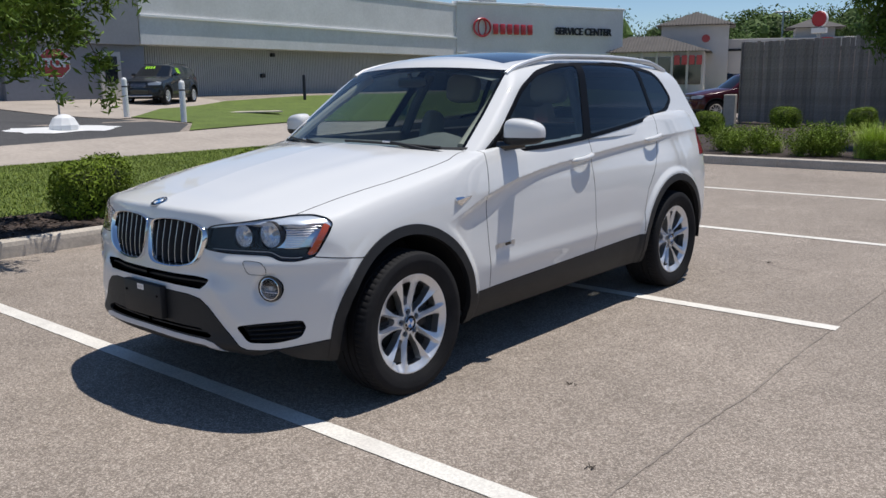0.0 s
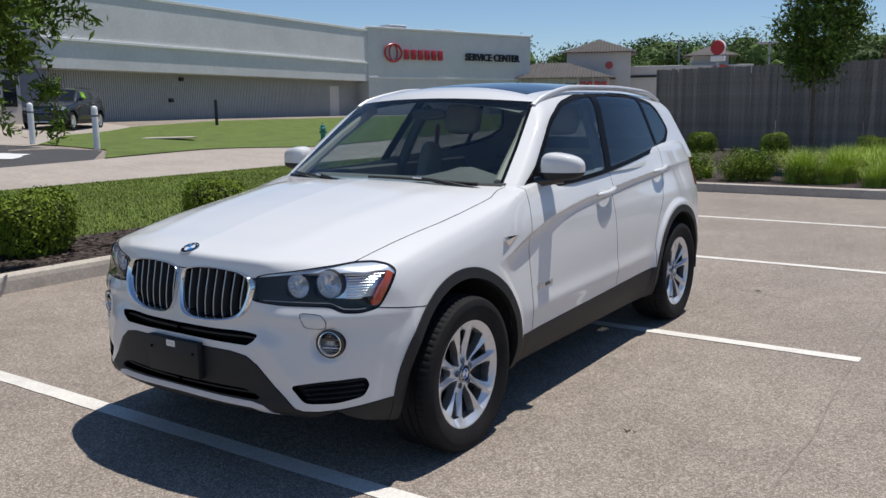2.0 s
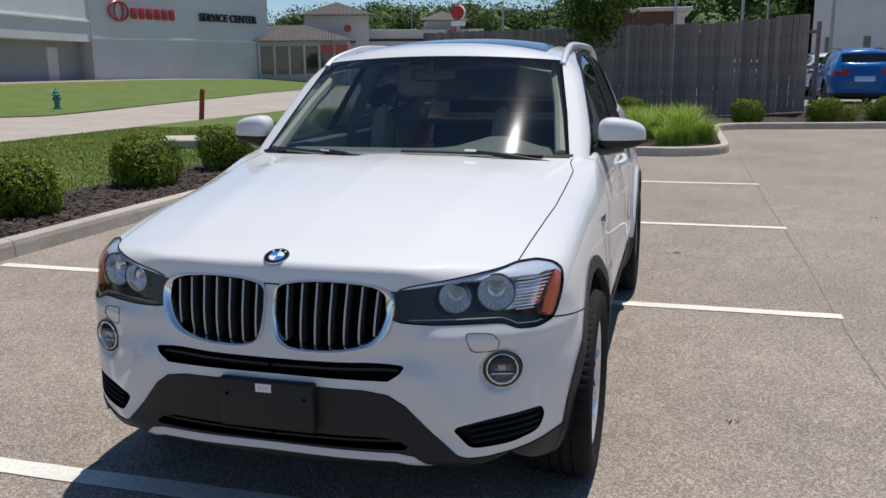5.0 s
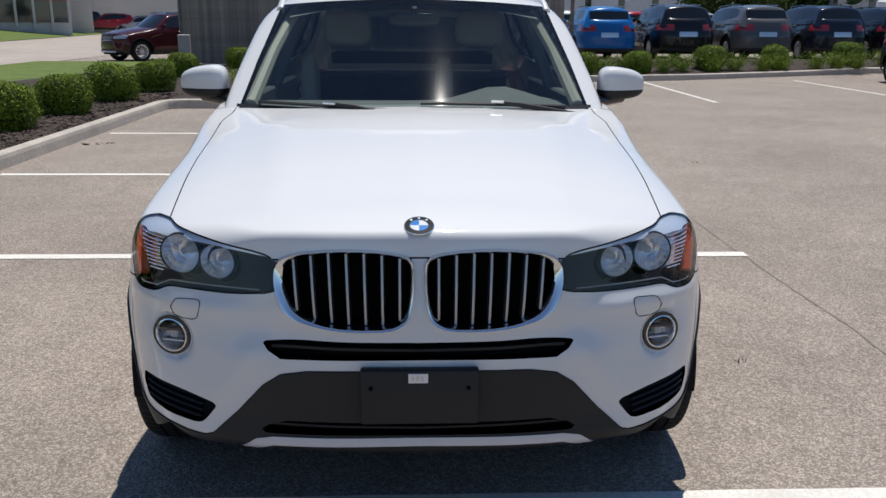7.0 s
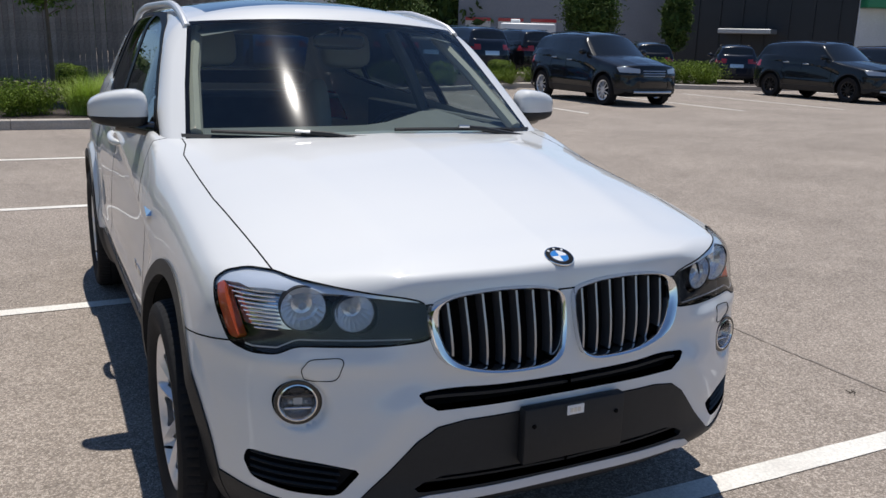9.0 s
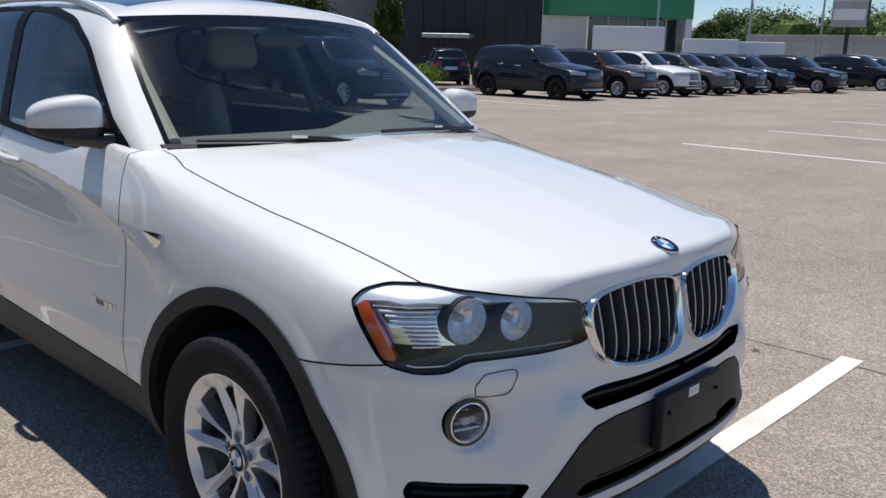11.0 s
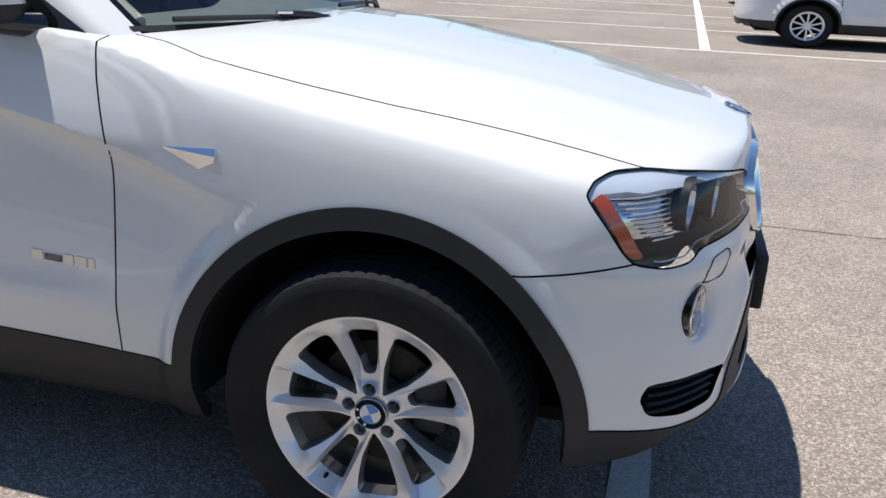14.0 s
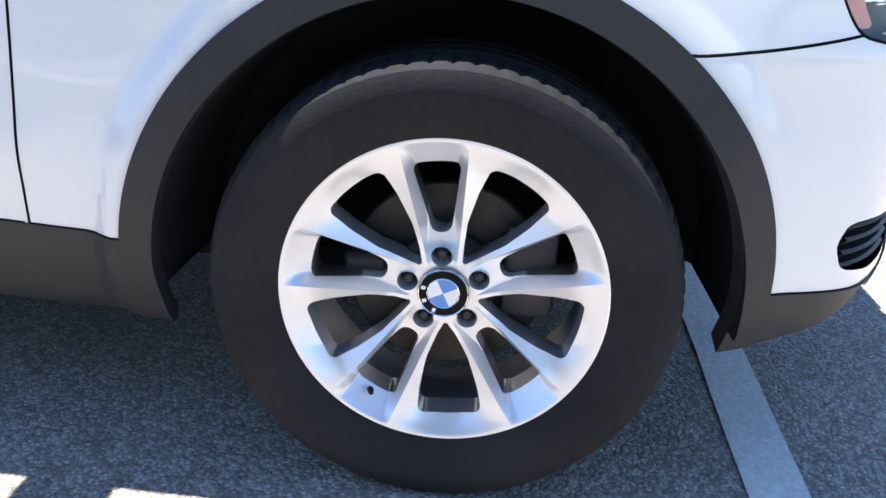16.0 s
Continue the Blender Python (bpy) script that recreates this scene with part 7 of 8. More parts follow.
def drooping_tree(x, y, seed):
    """A spreading tree whose long arching branches hang with feathery leaves."""
    rnd = random.Random(seed)
    root = thing("bed_tree", pose(x, y, ground_z(x, y) + 0.1), "green tree with drooping feathery branches beside the kerb", "tree")
    bm = bmesh.new()
    tube(bm, [(0, 0, 0), (0.03, 0.02, 1.2), (0.0, 0.05, 2.4), (0.05, 0.0, 3.8)], [0.085, 0.07, 0.055, 0.02], 10)
    pts = []
    for k in range(46):
        a = k * 2.4 + rnd.uniform(-0.3, 0.3)
        h = 1.7 + 1.9 * (k % 23) / 23
        reach = rnd.uniform(1.2, 1.95) * (1.0 if h < 2.9 else 0.75)
        rise, end = rnd.uniform(0.25, 0.6), rnd.uniform(1.25, 2.2) if k % 3 else rnd.uniform(1.7, 3.2)
        peak = h + rise
        path = []
        for t in np.linspace(0, 1, 9):
            z = h + (peak - h) * math.sin(math.pi * min(1, t / 1.1)) + (min(end, peak) - h) * t ** 2.4
            path.append(Vector((math.cos(a) * reach * t, math.sin(a) * reach * t, z)))
        tube(bm, path, [0.022 * (1 - 0.85 * t) for t in np.linspace(0, 1, 9)], 5)
        for _ in range(15):
            t = rnd.uniform(0.25, 1.0)
            i = min(7, int(t * 8))
            p = path[i].lerp(path[i + 1], t * 8 - i)
            # a hanging spray of leaflets
            w = Vector((rnd.gauss(0, 0.16), rnd.gauss(0, 0.16), -abs(rnd.gauss(0.10, 0.14))))
            for _ in range(80):
                u = rnd.random()
                pts.append(p + w * u * 1.3 + Vector((rnd.gauss(0, 0.055), rnd.gauss(0, 0.055), rnd.gauss(0, 0.05))))
    part("trunk", bm_mesh("trunk", bm, 60), BARK, root, "grey-brown bark")
    part("crown", mesh_of("crown", *leaf_cloud(rnd, pts, 0.05, None, 0.55, 0.4)), PALE_LEAF, root)
    return root


drooping_tree(-5.0, 0.1, 9)


ball_ = bmesh.new()
bmesh.ops.create_icosphere(ball_, subdivisions=2, radius=1)
ball_.verts.index_update()
BALL = [tuple(q.co) for q in ball_.verts], [tuple(q.index for q in g.verts) for g in ball_.faces]
ball_.free()


# far woods: one stuff object of many uneven crowns
def woods(name, spots, seed, label):
    rnd, gen, total = random.Random(seed), np.random.default_rng(seed), 0
    v, f = [], []
    for (x, y, h, w) in spots:
        z0 = ground_z(x, y)
        blobs = [(Vector((x + rnd.gauss(0, w * 0.42), y + rnd.gauss(0, w * 0.3), z0 + h * rnd.uniform(0.12, 0.92))), w * rnd.uniform(0.18, 0.36)) for _ in range(24)]
        per = 430
        d = gen.normal(size=(len(blobs) * per, 3))
        d /= np.linalg.norm(d, axis=1)[:, None]
        c = np.repeat([tuple(b[0]) for b in blobs], per, 0)
        r = np.repeat([b[1] for b in blobs], per)[:, None]
        a, b = leaf_cloud(rnd, c + d * r * gen.uniform(0.74, 1.15, (len(d), 1)), 0.033 * h, d, 0.9)
        v.append(a)
        f.append(b + total)
        total += len(a)
        # shaded hearts of the clumps
        for c, r in blobs:
            v.append(np.array(BALL[0]) * r * 0.70 * gen.uniform(0.8, 1.1, (len(BALL[0]), 1)) + np.array(c))
            f.append(np.array(BALL[1]) + total)
            total += len(BALL[0])
    v, f = np.vstack(v), np.vstack(f)
    return tagged(part(name, mesh_of(name, v, f), WOOD_LEAF), label, "woods", kind="stuff")


rw = random.Random(5)
woods("far_woods", [(-60 + 7.5 * k + rw.uniform(-2, 2), 118 + rw.uniform(-8, 14), rw.uniform(6.2, 9.3), rw.uniform(8, 12)) for k in range(16)], 31, "dark green woods far behind the buildings")
woods("near_woods", [(-22 + 4.6 * k + rw.uniform(-1, 1), 78 + rw.uniform(-4, 6) - (10 if k > 6 else 0), rw.uniform(7.6, 10.8) + (0.9 if k > 5 else -1.8), rw.uniform(6, 8)) for k in range(14)], 32, "tall green trees behind the wooden fence")
woods("side_woods", [(128 + rw.uniform(-6, 8), 70 - 8.5 * k + rw.uniform(-2, 2), rw.uniform(5.8, 8.6), rw.uniform(8, 12)) for k in range(22)], 33, "green trees beyond the far retaining wall")
for k, (x, y, h, w) in enumerate(((28.0, 38.5, 5.2, 1.45), (28.6, 32.0, 4.6, 0.62), (64.5, 32.6, 4.4, 1.3), (16.2, 41.0, 4.6, 2.2))):
    crowned_tree("lot_tree", x, y, h, 1.1, w * 1.25, 0.07, 50 + k, 12000, 0.13, LOT_LEAF, "dense dark green tree standing among parked cars", 0.0)
for k, (x, y, h, w) in enumerate(((76, 16.5, 3.6, 1.0), (73, 18.5, 3.0, 1.1))):
    crowned_tree("wall_tree", x, y, h, 0.4, w, 0.06, 70 + k, 6000, 0.10, WOOD_LEAF, "small dark conical tree before the retaining wall", 0.0)
# lawn blades along the near strip
def lawn_blades(name, x0, x1, y0, y1, n, seed, up, label):
    rnd = random.Random(seed)
    v, f = [], []
    for _ in range(n):
        x, y = rnd.uniform(x0, x1), rnd.uniform(y0, y1)
        h, a, w = rnd.uniform(0.015, 0.042), rnd.uniform(0, 6.28), rnd.uniform(0.005, 0.011)
        z = ground_z(x, y) + up
        k = len(v)
        v += [(x - math.cos(a) * w, y - math.sin(a) * w, z), (x + math.cos(a) * w, y + math.sin(a) * w, z), (x - math.sin(a) * h * 0.5, y + math.cos(a) * h * 0.5, z + h)]
        f.append((k, k + 1, k + 2))
    return tagged(part(name, mesh_of(name, v, f), GRASS), label, "grass", kind="stuff")


lawn_blades("lawn_grass", -12.3, -5.9, -1.5, 16, 120000, 3, 0.10, "short green mown grass")
def chips(name, seed, n, label):
    rnd = random.Random(seed)
    v, f = [], []
    while len(v) < n * 4:
        x, y = rnd.uniform(-5.8, -4.28), rnd.uniform(-2, 13.5)
        z = ground_z(x, y) + 0.115
        a, l, w, t = rnd.uniform(0, 6.28), rnd.uniform(0.015, 0.05), rnd.uniform(0.005, 0.013), rnd.uniform(-0.012, 0.02)
        c, s = math.cos(a), math.sin(a)
        k = len(v)
        v += [(x - c * l - s * w, y - s * l + c * w, z), (x - c * l + s * w, y - s * l - c * w, z + 0.006), (x + c * l + s * w, y + s * l - c * w, z + 0.01 + t), (x + c * l - s * w, y + s * l + c * w, z + 0.004 + t)]
        f.append((k, k + 1, k + 2, k + 3))
    return tagged(part(name, mesh_of(name, v, f), BARK_CHIP), label, "mulch", kind="stuff")


chips("bark_chips", 7, 9000, "loose dark bark chips in the bed")


# ---- wooden fence ----
def build_fence():
    """Upright weathered boards on posts, in two bays that meet at a corner post."""
    a, b, h = Vector((-7.1, 24.6, 0)), Vector((4.5, 21.3, 0)), 2.5
    root = thing("fence", Matrix(), "tall weathered grey wooden board fence", "fence")
    d = (b - a).normalized()
    yaw = math.degrees(math.atan2(d.y, d.x))
    n = int((b - a).length / 0.142)
    shapes = []
    rnd = random.Random(2)
    for k in range(6):
        bm = bmesh.new()
        e = rnd.uniform(-0.012, 0.012)
        box(bm, -0.0685, 0.0685, -0.011, 0.011, 0.0, h + e, 0.003)
        for v in bm.verts:
            if v.co.z > 1:
                v.co.x *= 0.97
        me = bm_mesh("board", bm)
        me.materials.append(WOOD_FENCE)
        shapes.append(me)
    for k in range(n):
        p = a + d * 0.142 * k
        part("board", shapes[rnd.randrange(6)], WOOD_FENCE, root, m=pose(p.x, p.y, ground_z(p.x, p.y) + 0.14 + rnd.uniform(-0.015, 0.03), rnd.uniform(-0.5, 0.5), rnd.uniform(-0.3, 0.3), yaw))
    for z in (0.5, 1.3, 2.2):
        bm = bmesh.new()
        L = (b - a).length
        box(bm, 0, L, 0.012, 0.05, z, z + 0.09)
        part("rail", bm, WOOD_FENCE, root, m=pose(a.x, a.y, 0.1, 0, 0, yaw))
    for k in range(6):
        p = a + d * (b - a).length * k / 5
        part("post", bbox(-0.05, 0.05, 0.05, 0.15, 0, 2.5, 0.005), WOOD_FENCE, root, m=pose(p.x, p.y, 0.1, 0, 0, yaw))
    # return bay at the left end, running back
    c = Vector((-5.2, 33.0, 0))
    e = (c - a).normalized()
    yaw2 = math.degrees(math.atan2(e.y, e.x))
    for k in range(int((c - a).length / 0.142)):
        p = a + e * 0.142 * k
        part("board", shapes[k % 6], WOOD_FENCE, root, m=pose(p.x, p.y, ground_z(p.x, p.y) + 0.12 + rnd.uniform(-0.015, 0.03), 0, 0, yaw2))


build_fence()


# ---- buildings ----
WALL_WHITE = shade("painted_block_wall", (0.66, 0.66, 0.66), 0.85, vary=0.06, scale=0.6, fine=0.06, bump=0.2, bump_scale=30, dirt=(0.52, 0.51, 0.50))
WALL_GREY = shade("grey_panel_wall", (0.24, 0.25, 0.275), 0.8, vary=0.06, scale=0.5, fine=0.05)
RIBBED = shade("ribbed_metal_wall", (0.40, 0.41, 0.41), 0.6, vary=0.06, scale=0.8, fine=0.05)
ROOF_TILE = shade("tile_roof", (0.085, 0.078, 0.074), 0.85, vary=0.15, scale=1.0, fine=0.2, bump=0.4, bump_scale=12, island=0.15)
STUCCO = shade("pale_stucco", (0.60, 0.57, 0.54), 0.9, vary=0.06, scale=0.7, bump=0.2, bump_scale=40)
BRICK = shade("brown_brick_wall", (0.12, 0.06, 0.048), 0.9, vary=0.2, scale=3, fine=0.2)
BLACK_WALL = shade("black_metal_wall", (0.012, 0.013, 0.016), 0.45, vary=0.2, scale=0.5)
PANE = shade("dark_window_pane", (0.02, 0.025, 0.03), 0.06, coat=0.8)
SIGN_RED = shade("sign_red", (0.45, 0.02, 0.025), 0.35, coat=0.4)
SIGN_BLACK = shade("sign_black", (0.012, 0.012, 0.014), 0.4)
SIGN_WHITE = shade("sign_white", (0.8, 0.8, 0.79), 0.4)
GREEN_BAND = shade("green_fascia", (0.02, 0.20, 0.09), 0.45, vary=0.05, scale=0.5)
POLE = shade("galvanised_pole", (0.40, 0.41, 0.42), 0.5, 0.6, vary=0.1, scale=4)
WALL_FAR = shade("retaining_wall_concrete", (0.42, 0.41, 0.39), 0.9, vary=0.1, scale=0.25, fine=0.1, dirt=(0.32, 0.31, 0.30))
RUST = shade("rusty_post", (0.30, 0.07, 0.03), 0.8, vary=0.2, scale=10)
TEAL = shade("teal_hydrant_paint", (0.03, 0.24, 0.22), 0.4, vary=0.15, scale=10, coat=0.3)


def along(a, b):
    """A frame at a with x towards b, for building along a wall line."""
    yaw = math.degrees(math.atan2(b[1] - a[1], b[0] - a[0]))
    return pose(a[0], a[1], 0, 0, 0, yaw), math.dist(a, b)


def text_mesh(body, size, depth):
    cu = bpy.data.curves.new("letters", "FONT")
    cu.body, cu.size, cu.extrude = body, size, depth
    cu.offset = 0.02
    cu.align_x = "CENTER"
    ob = bpy.data.objects.new("letters", cu)
    me = bpy.data.meshes.new_from_object(ob)
    bpy.data.objects.remove(ob)
    bpy.data.curves.remove(cu)
    return me


def build_dealership():
    root = thing("dealership_building", Matrix(), "long white painted dealership building with a ribbed recessed wall", "building")
    # service block, facing the road
    a, b = (-35.0, 44.2), (-30.3, 59.3)
    m, L = along(a, b)
    base = 0.9
    part("service_wall", bbox(0, L, 0.0, 14, base - 1.2, 6.95, 0.03), WALL_WHITE, root, "white painted block wall", m)
    part("roof_cap", bbox(-0.08, L + 0.08, -0.10, 0.5, 6.95, 7.10, 0.02), SIGN_WHITE, root, m=m)
    part("wall_band", bbox(-0.02, L + 0.02, -0.10, 0.0, 3.55, 3.68, 0.01), SIGN_WHITE, root, m=m)
    for k in range(14):
        part("block_course", bbox(0, L, -0.012, 0.0, base + 0.19 * k + 0.05, base + 0.19 * k + 0.225, 0.004), WALL_WHITE, root, m=m)
    # the maker's emblem and name stay plain shapes
    bm = bmesh.new()
    tube(bm, [(2.05 + 0.72 * math.cos(t), -0.16, 5.35 + 0.60 * math.sin(t)) for t in np.linspace(0, 6.283, 33)[:-1]], 0.075, 6, True)
    em = part("emblem", bm, SIGN_RED, root, "red oval emblem", m)
    bm = bmesh.new()
    tube(bm, [(2.05 + 0.34 * math.cos(t), -0.16, 5.35 + 0.58 * math.sin(t)) for t in np.linspace(0, 6.283, 25)[:-1]], 0.06, 6, True)
    part("emblem_inner", bm, SIGN_RED, em)
    for k in range(6):
        x = 3.0 + 0.62 * k
        bm = bmesh.new()
        box(bm, x + 0.03, x + 0.47, -0.2, -0.08, 4.90, 5.62, 0.06, 2)
        part("sign_shape", bm, SIGN_RED, root, "red wall sign shape", m)
    me = text_mesh("SERVICE CENTER", 0.74, 0.05)
    part("service_sign", me, SIGN_BLACK, root, "black wall letters", m @ pose(11.6, -0.14, 5.0, 90))
    # recessed wing
    a2, b2 = (-32.9, 18.0), (-36.1, 44.3)
    m2, L2 = along(a2, b2)
    m2 = m2 @ pose(0, 0, 0)
    part("wing_fascia", bbox(0, L2, -1.0, 0.3, 3.35, 6.75, 0.02), WALL_WHITE, root, "white painted upper wall", m2)
    part("fascia_ledge", bbox(0, L2, -1.10, -1.0, 4.55, 4.68, 0.01), SIGN_WHITE, root, m=m2)
    part("fascia_cap", bbox(0, L2, -1.06, 0.4, 6.75, 6.9, 0.01), SIGN_WHITE, root, m=m2)
    part("wing_body", bbox(0, L2, 0.06, 12, -0.3, 6.7), WALL_WHITE, root, m=m2)
    bm = bmesh.new()
    n = int(L2 / 0.135)
    for k in range(n):
        x = 0.135 * k
        box(bm, x, x + 0.085, -0.03, 0.06, 0.3, 3.34)
    me = bm_mesh("ribbed_cladding", bm)
    tagged(part("ribbed_cladding", me, RIBBED, root, "pale ribbed metal cladding", m2), kind="stuff")
    part("side_door", bbox(L2 - 3.6, L2 - 2.5, -0.08, 0.0, 0.5, 3.0, 0.01), STUCCO, root, m=m2)
    for x, z in ((9.0, 3.0), (8.2, 1.9)):
        part("wall_lamp", bbox(x, x + 0.25, -0.2, -0.02, z, z + 0.2, 0.02), SIGN_BLACK, root, m=m2)
    # front corner wing in shade with glazed doors
    a3, b3 = (-31.2, 9.0), (-31.8, 18.0)
    m3, L3 = along(a3, b3)
    part("corner_wall", bbox(0, L3, 0, 10, 3.3, 9.0, 0.02), WALL_GREY, root, "grey panel wall", m3)
    part("corner_base", bbox(3.0, L3 + 0.4, 0.3, 10, 0, 3.3, 0.02), WALL_GREY, root, m=m3)
    d = part("entrance_door", bbox(L3 - 1.9, L3 - 0.9, 0.18, 0.32, 0.8, 3.0, 0.01), STUCCO, root, "pale door with a dark pane", m3)
    part("door_pane", bbox(L3 - 1.7, L3 - 1.1, 0.15, 0.2, 1.7, 2.8), PANE, d)
    for k in range(6):
        x = -6.5 + 1.55 * k
        w = part("shop_window", bbox(x, x + 1.4, 0.5, 0.6, 0.9, 5.6), PANE, root, "dark glazed shop window", m3)
        part("window_bar", bbox(x - 0.1, x, 0.35, 0.6, 0.6, 5.8), POLE, w)
        for z in (2.2, 3.6):
            part("window_rail", bbox(x, x + 1.4, 0.42, 0.55, z, z + 0.08), POLE, w)
    part("entrance_block", bbox(-9, 3.0, 0.6, 10, 0, 9.0), WALL_GREY, root, m=m3)
    part("red_band", bbox(-9, -1.5, 0.2, 0.6, 3.6, 4.3, 0.02), SIGN_RED, root, "red sign band", m3)
    # rooftop units
    for x, y in ((4.0, 3.0), (9.5, 4.0)):
        u = part("roof_unit", bbox(x, x + 1.6, y, y + 1.4, 6.9, 7.65, 0.03), POLE, root, "grey rooftop air unit", m)
    return root


build_dealership()


def hip_roof(bm, x0, x1, y0, y1, z0, h, over=0.5, ridge=None):
    x0, x1, y0, y1 = x0 - over, x1 + over, y0 - over, y1 + over
    r = min(x1 - x0, y1 - y0) / 2
    lo = [bm.verts.new(p) for p in ((x0, y0, z0), (x1, y0, z0), (x1, y1, z0), (x0, y1, z0))]
    cy, cx = (y0 + y1) / 2, (x0 + x1) / 2
    if x1 - x0 > y1 - y0:
        t = [bm.verts.new((x0 + r, cy, z0 + h)), bm.verts.new((x1 - r + 1e-3, cy, z0 + h))]
        fs = ((lo[0], lo[1], t[1], t[0]), (lo[1], lo[2], t[1]), (lo[2], lo[3], t[0], t[1]), (lo[3], lo[0], t[0]))
    else:
        t = [bm.verts.new((cx, y0 + r, z0 + h)), bm.verts.new((cx, y1 - r + 1e-3, z0 + h))]
        fs = ((lo[0], lo[1], t[0]), (lo[1], lo[2], t[1], t[0]), (lo[2], lo[3], t[1]), (lo[3], lo[0], t[0], t[1]))
    for f in fs:
        bm.faces.new(f)
    bm.faces.new(lo[::-1])


def tile_rows(parent, x0, x1, y, z0, z1, depth, m):
    """Rows of rounded roof tiles on one slope, joined as one part."""
    bm = bmesh.new()
    n = int((x1 - x0) / 0.24)
    for k in range(n):
        x = x0 + 0.24 * k
        for f, g in ((0.0, 1.0),):
            ins = max(0, (min(x - x0, x1 - x) / ((x1 - x0) / 2)))
            top = min(1.0, ins * (x1 - x0) / 2 / max(0.1, depth))
            if top < 0.1:
                continue
            tube(bm, [(x, y, z0 + 0.03), (x, y + depth * top, z0 + (z1 - z0) * top + 0.03)], 0.05, 5, cap=False)
    return tagged(part("roof_tiles", bm_mesh("roof_tiles", bm, 60), ROOF_TILE, parent, m=m), kind="stuff")


def build_tiled_shop():
    m = pose(-27.3, 66.0, 1.0, 0, 0, 22)
    root = thing("tiled_shop", m, "pale stucco car showroom with brown tiled hip roofs", "building")
    part("tower", bbox(-2.7, 2.7, 0, 5.4, -1, 5.0, 0.03), STUCCO, root, "pale stucco tower")
    bm = bmesh.new()
    hip_roof(bm, -2.7, 2.7, 0, 5.4, 5.0, 1.25)
    part("tower_roof", bm, ROOF_TILE, root, "brown tiled hip roof")
    tile_rows(root, -3.2, 3.2, -0.5, 5.0, 6.25, 3.2, Matrix())
    part("low_wall", bbox(-8.5, 1.0, -6.0, 0, -1, 2.7, 0.03), STUCCO, root)
    bm = bmesh.new()
    hip_roof(bm, -8.5, 1.0, -6.0, 1.0, 2.7, 1.35)
    part("low_roof", bm, ROOF_TILE, root, "brown tiled hip roof")
    tile_rows(root, -9.0, 1.5, -6.5, 2.7, 4.05, 4.0, Matrix())
    for k in range(8):
        x = -8.2 + 1.15 * k
        w = part("shop_window", bbox(x, x + 0.95, -6.06, -5.98, 0.2, 2.3), PANE, root, "dark shop window")
        part("pillar", bbox(x - 0.16, x, -6.3, -6.0, -1, 2.7), STUCCO, w)
    part("flat_wing", bbox(2.7, 13.0, 2.5, 9, -1, 3.9, 0.03), STUCCO, root, "pale flat-roofed wing")
    part("wing_band", bbox(2.7, 13.0, 2.4, 2.5, 2.9, 3.1), SIGN_BLACK, root)
    part("hall", bbox(8.0, 11.0, 3.2, 6.2, 3.9, 4.7, 0.02), STUCCO, root)
    bm = bmesh.new()
    hip_roof(bm, 8.0, 11.0, 3.2, 6.2, 4.7, 0.9, 0.8)
    part("hall_roof", bm, ROOF_TILE, root)
    bm = bmesh.new()
    lathe(bm, [(0.001, 0), (0.32, 0), (0.32, 0.06), (0.001, 0.06)], 28, pose(0.9, -0.05, 3.9, 90))
    part("round_sign", bm, SIGN_RED, root, "round red wall sign")
    bm = bmesh.new()
    lathe(bm, [(0.001, 0), (0.34, 0), (0.34, 0.06), (0.001, 0.06)], 24, pose(10.3, 2.38, 3.55, 90) @ Matrix.Diagonal((2.3, 1, 1, 1)))
    part("oval_sign", bm, SIGN_RED, root, "oval red wall sign")
    for k in range(4):
        part("awning_bar", bbox(-1.2 + 0.55 * k, -0.8 + 0.55 * k, -6.4, -6.3, 1.7, 2.4), SIGN_RED, root)


build_tiled_shop()


def build_brick_house():
    m = pose(-1.0, 57.5, 0, 0, 0, 3)
    root = thing("brick_building", m, "dark red-brown brick building with a flat roof", "building")
    part("wall", bbox(-2.0, 2.0, 0, 7, -1, 5.1, 0.02), BRICK, root)
    part("roof_edge", bbox(-2.3, 2.6, -0.4, 7.3, 5.1, 5.35, 0.03), STUCCO, root, "pale roof edge")
    part("corner_pier", bbox(1.5, 2.1, -0.1, 0.4, -1, 5.1, 0.02), STUCCO, root)
    part("side_wing", bbox(2.0, 4.2, 1.5, 7, -1, 3.7, 0.02), BRICK, root)
    part("wing_edge", bbox(1.9, 4.5, 1.2, 7.2, 3.7, 3.9, 0.02), STUCCO, root)
    part("chimney", bbox(-3.4, -2.3, 1.0, 2.1, -1, 8.2, 0.02), BRICK, root, "brown brick chimney")


build_brick_house()


def sign_pole(x, y):
    root = thing("pole_sign", pose(x, y, ground_z(x, y)), "red and white round sign on a tall pole", "sign")
    bm = bmesh.new()
    lathe(bm, [(0.12, 0), (0.12, 4.3)], 12)
    part("pole", bm, POLE, root)
    bm = bmesh.new()
    lathe(bm, [(0.001, -0.18), (0.40, -0.18), (0.44, -0.1), (0.44, 0.1), (0.40, 0.18), (0.001, 0.18)], 32, pose(0, 0, 4.9, 90, 0, -10))
    part("drum", bm, SIGN_RED, root)
    bm = bmesh.new()
    lathe(bm, [(0.45, -0.12), (0.465, 0), (0.45, 0.12)], 32, pose(0, 0, 4.9, 90, 0, -10))
    part("rim", bm, SIGN_WHITE, root)
    part("plinth", bbox(-0.4, 0.4, -0.2, 0.2, 4.1, 4.4, 0.02), SIGN_WHITE, root)


sign_pole(-12.5, 49.9)


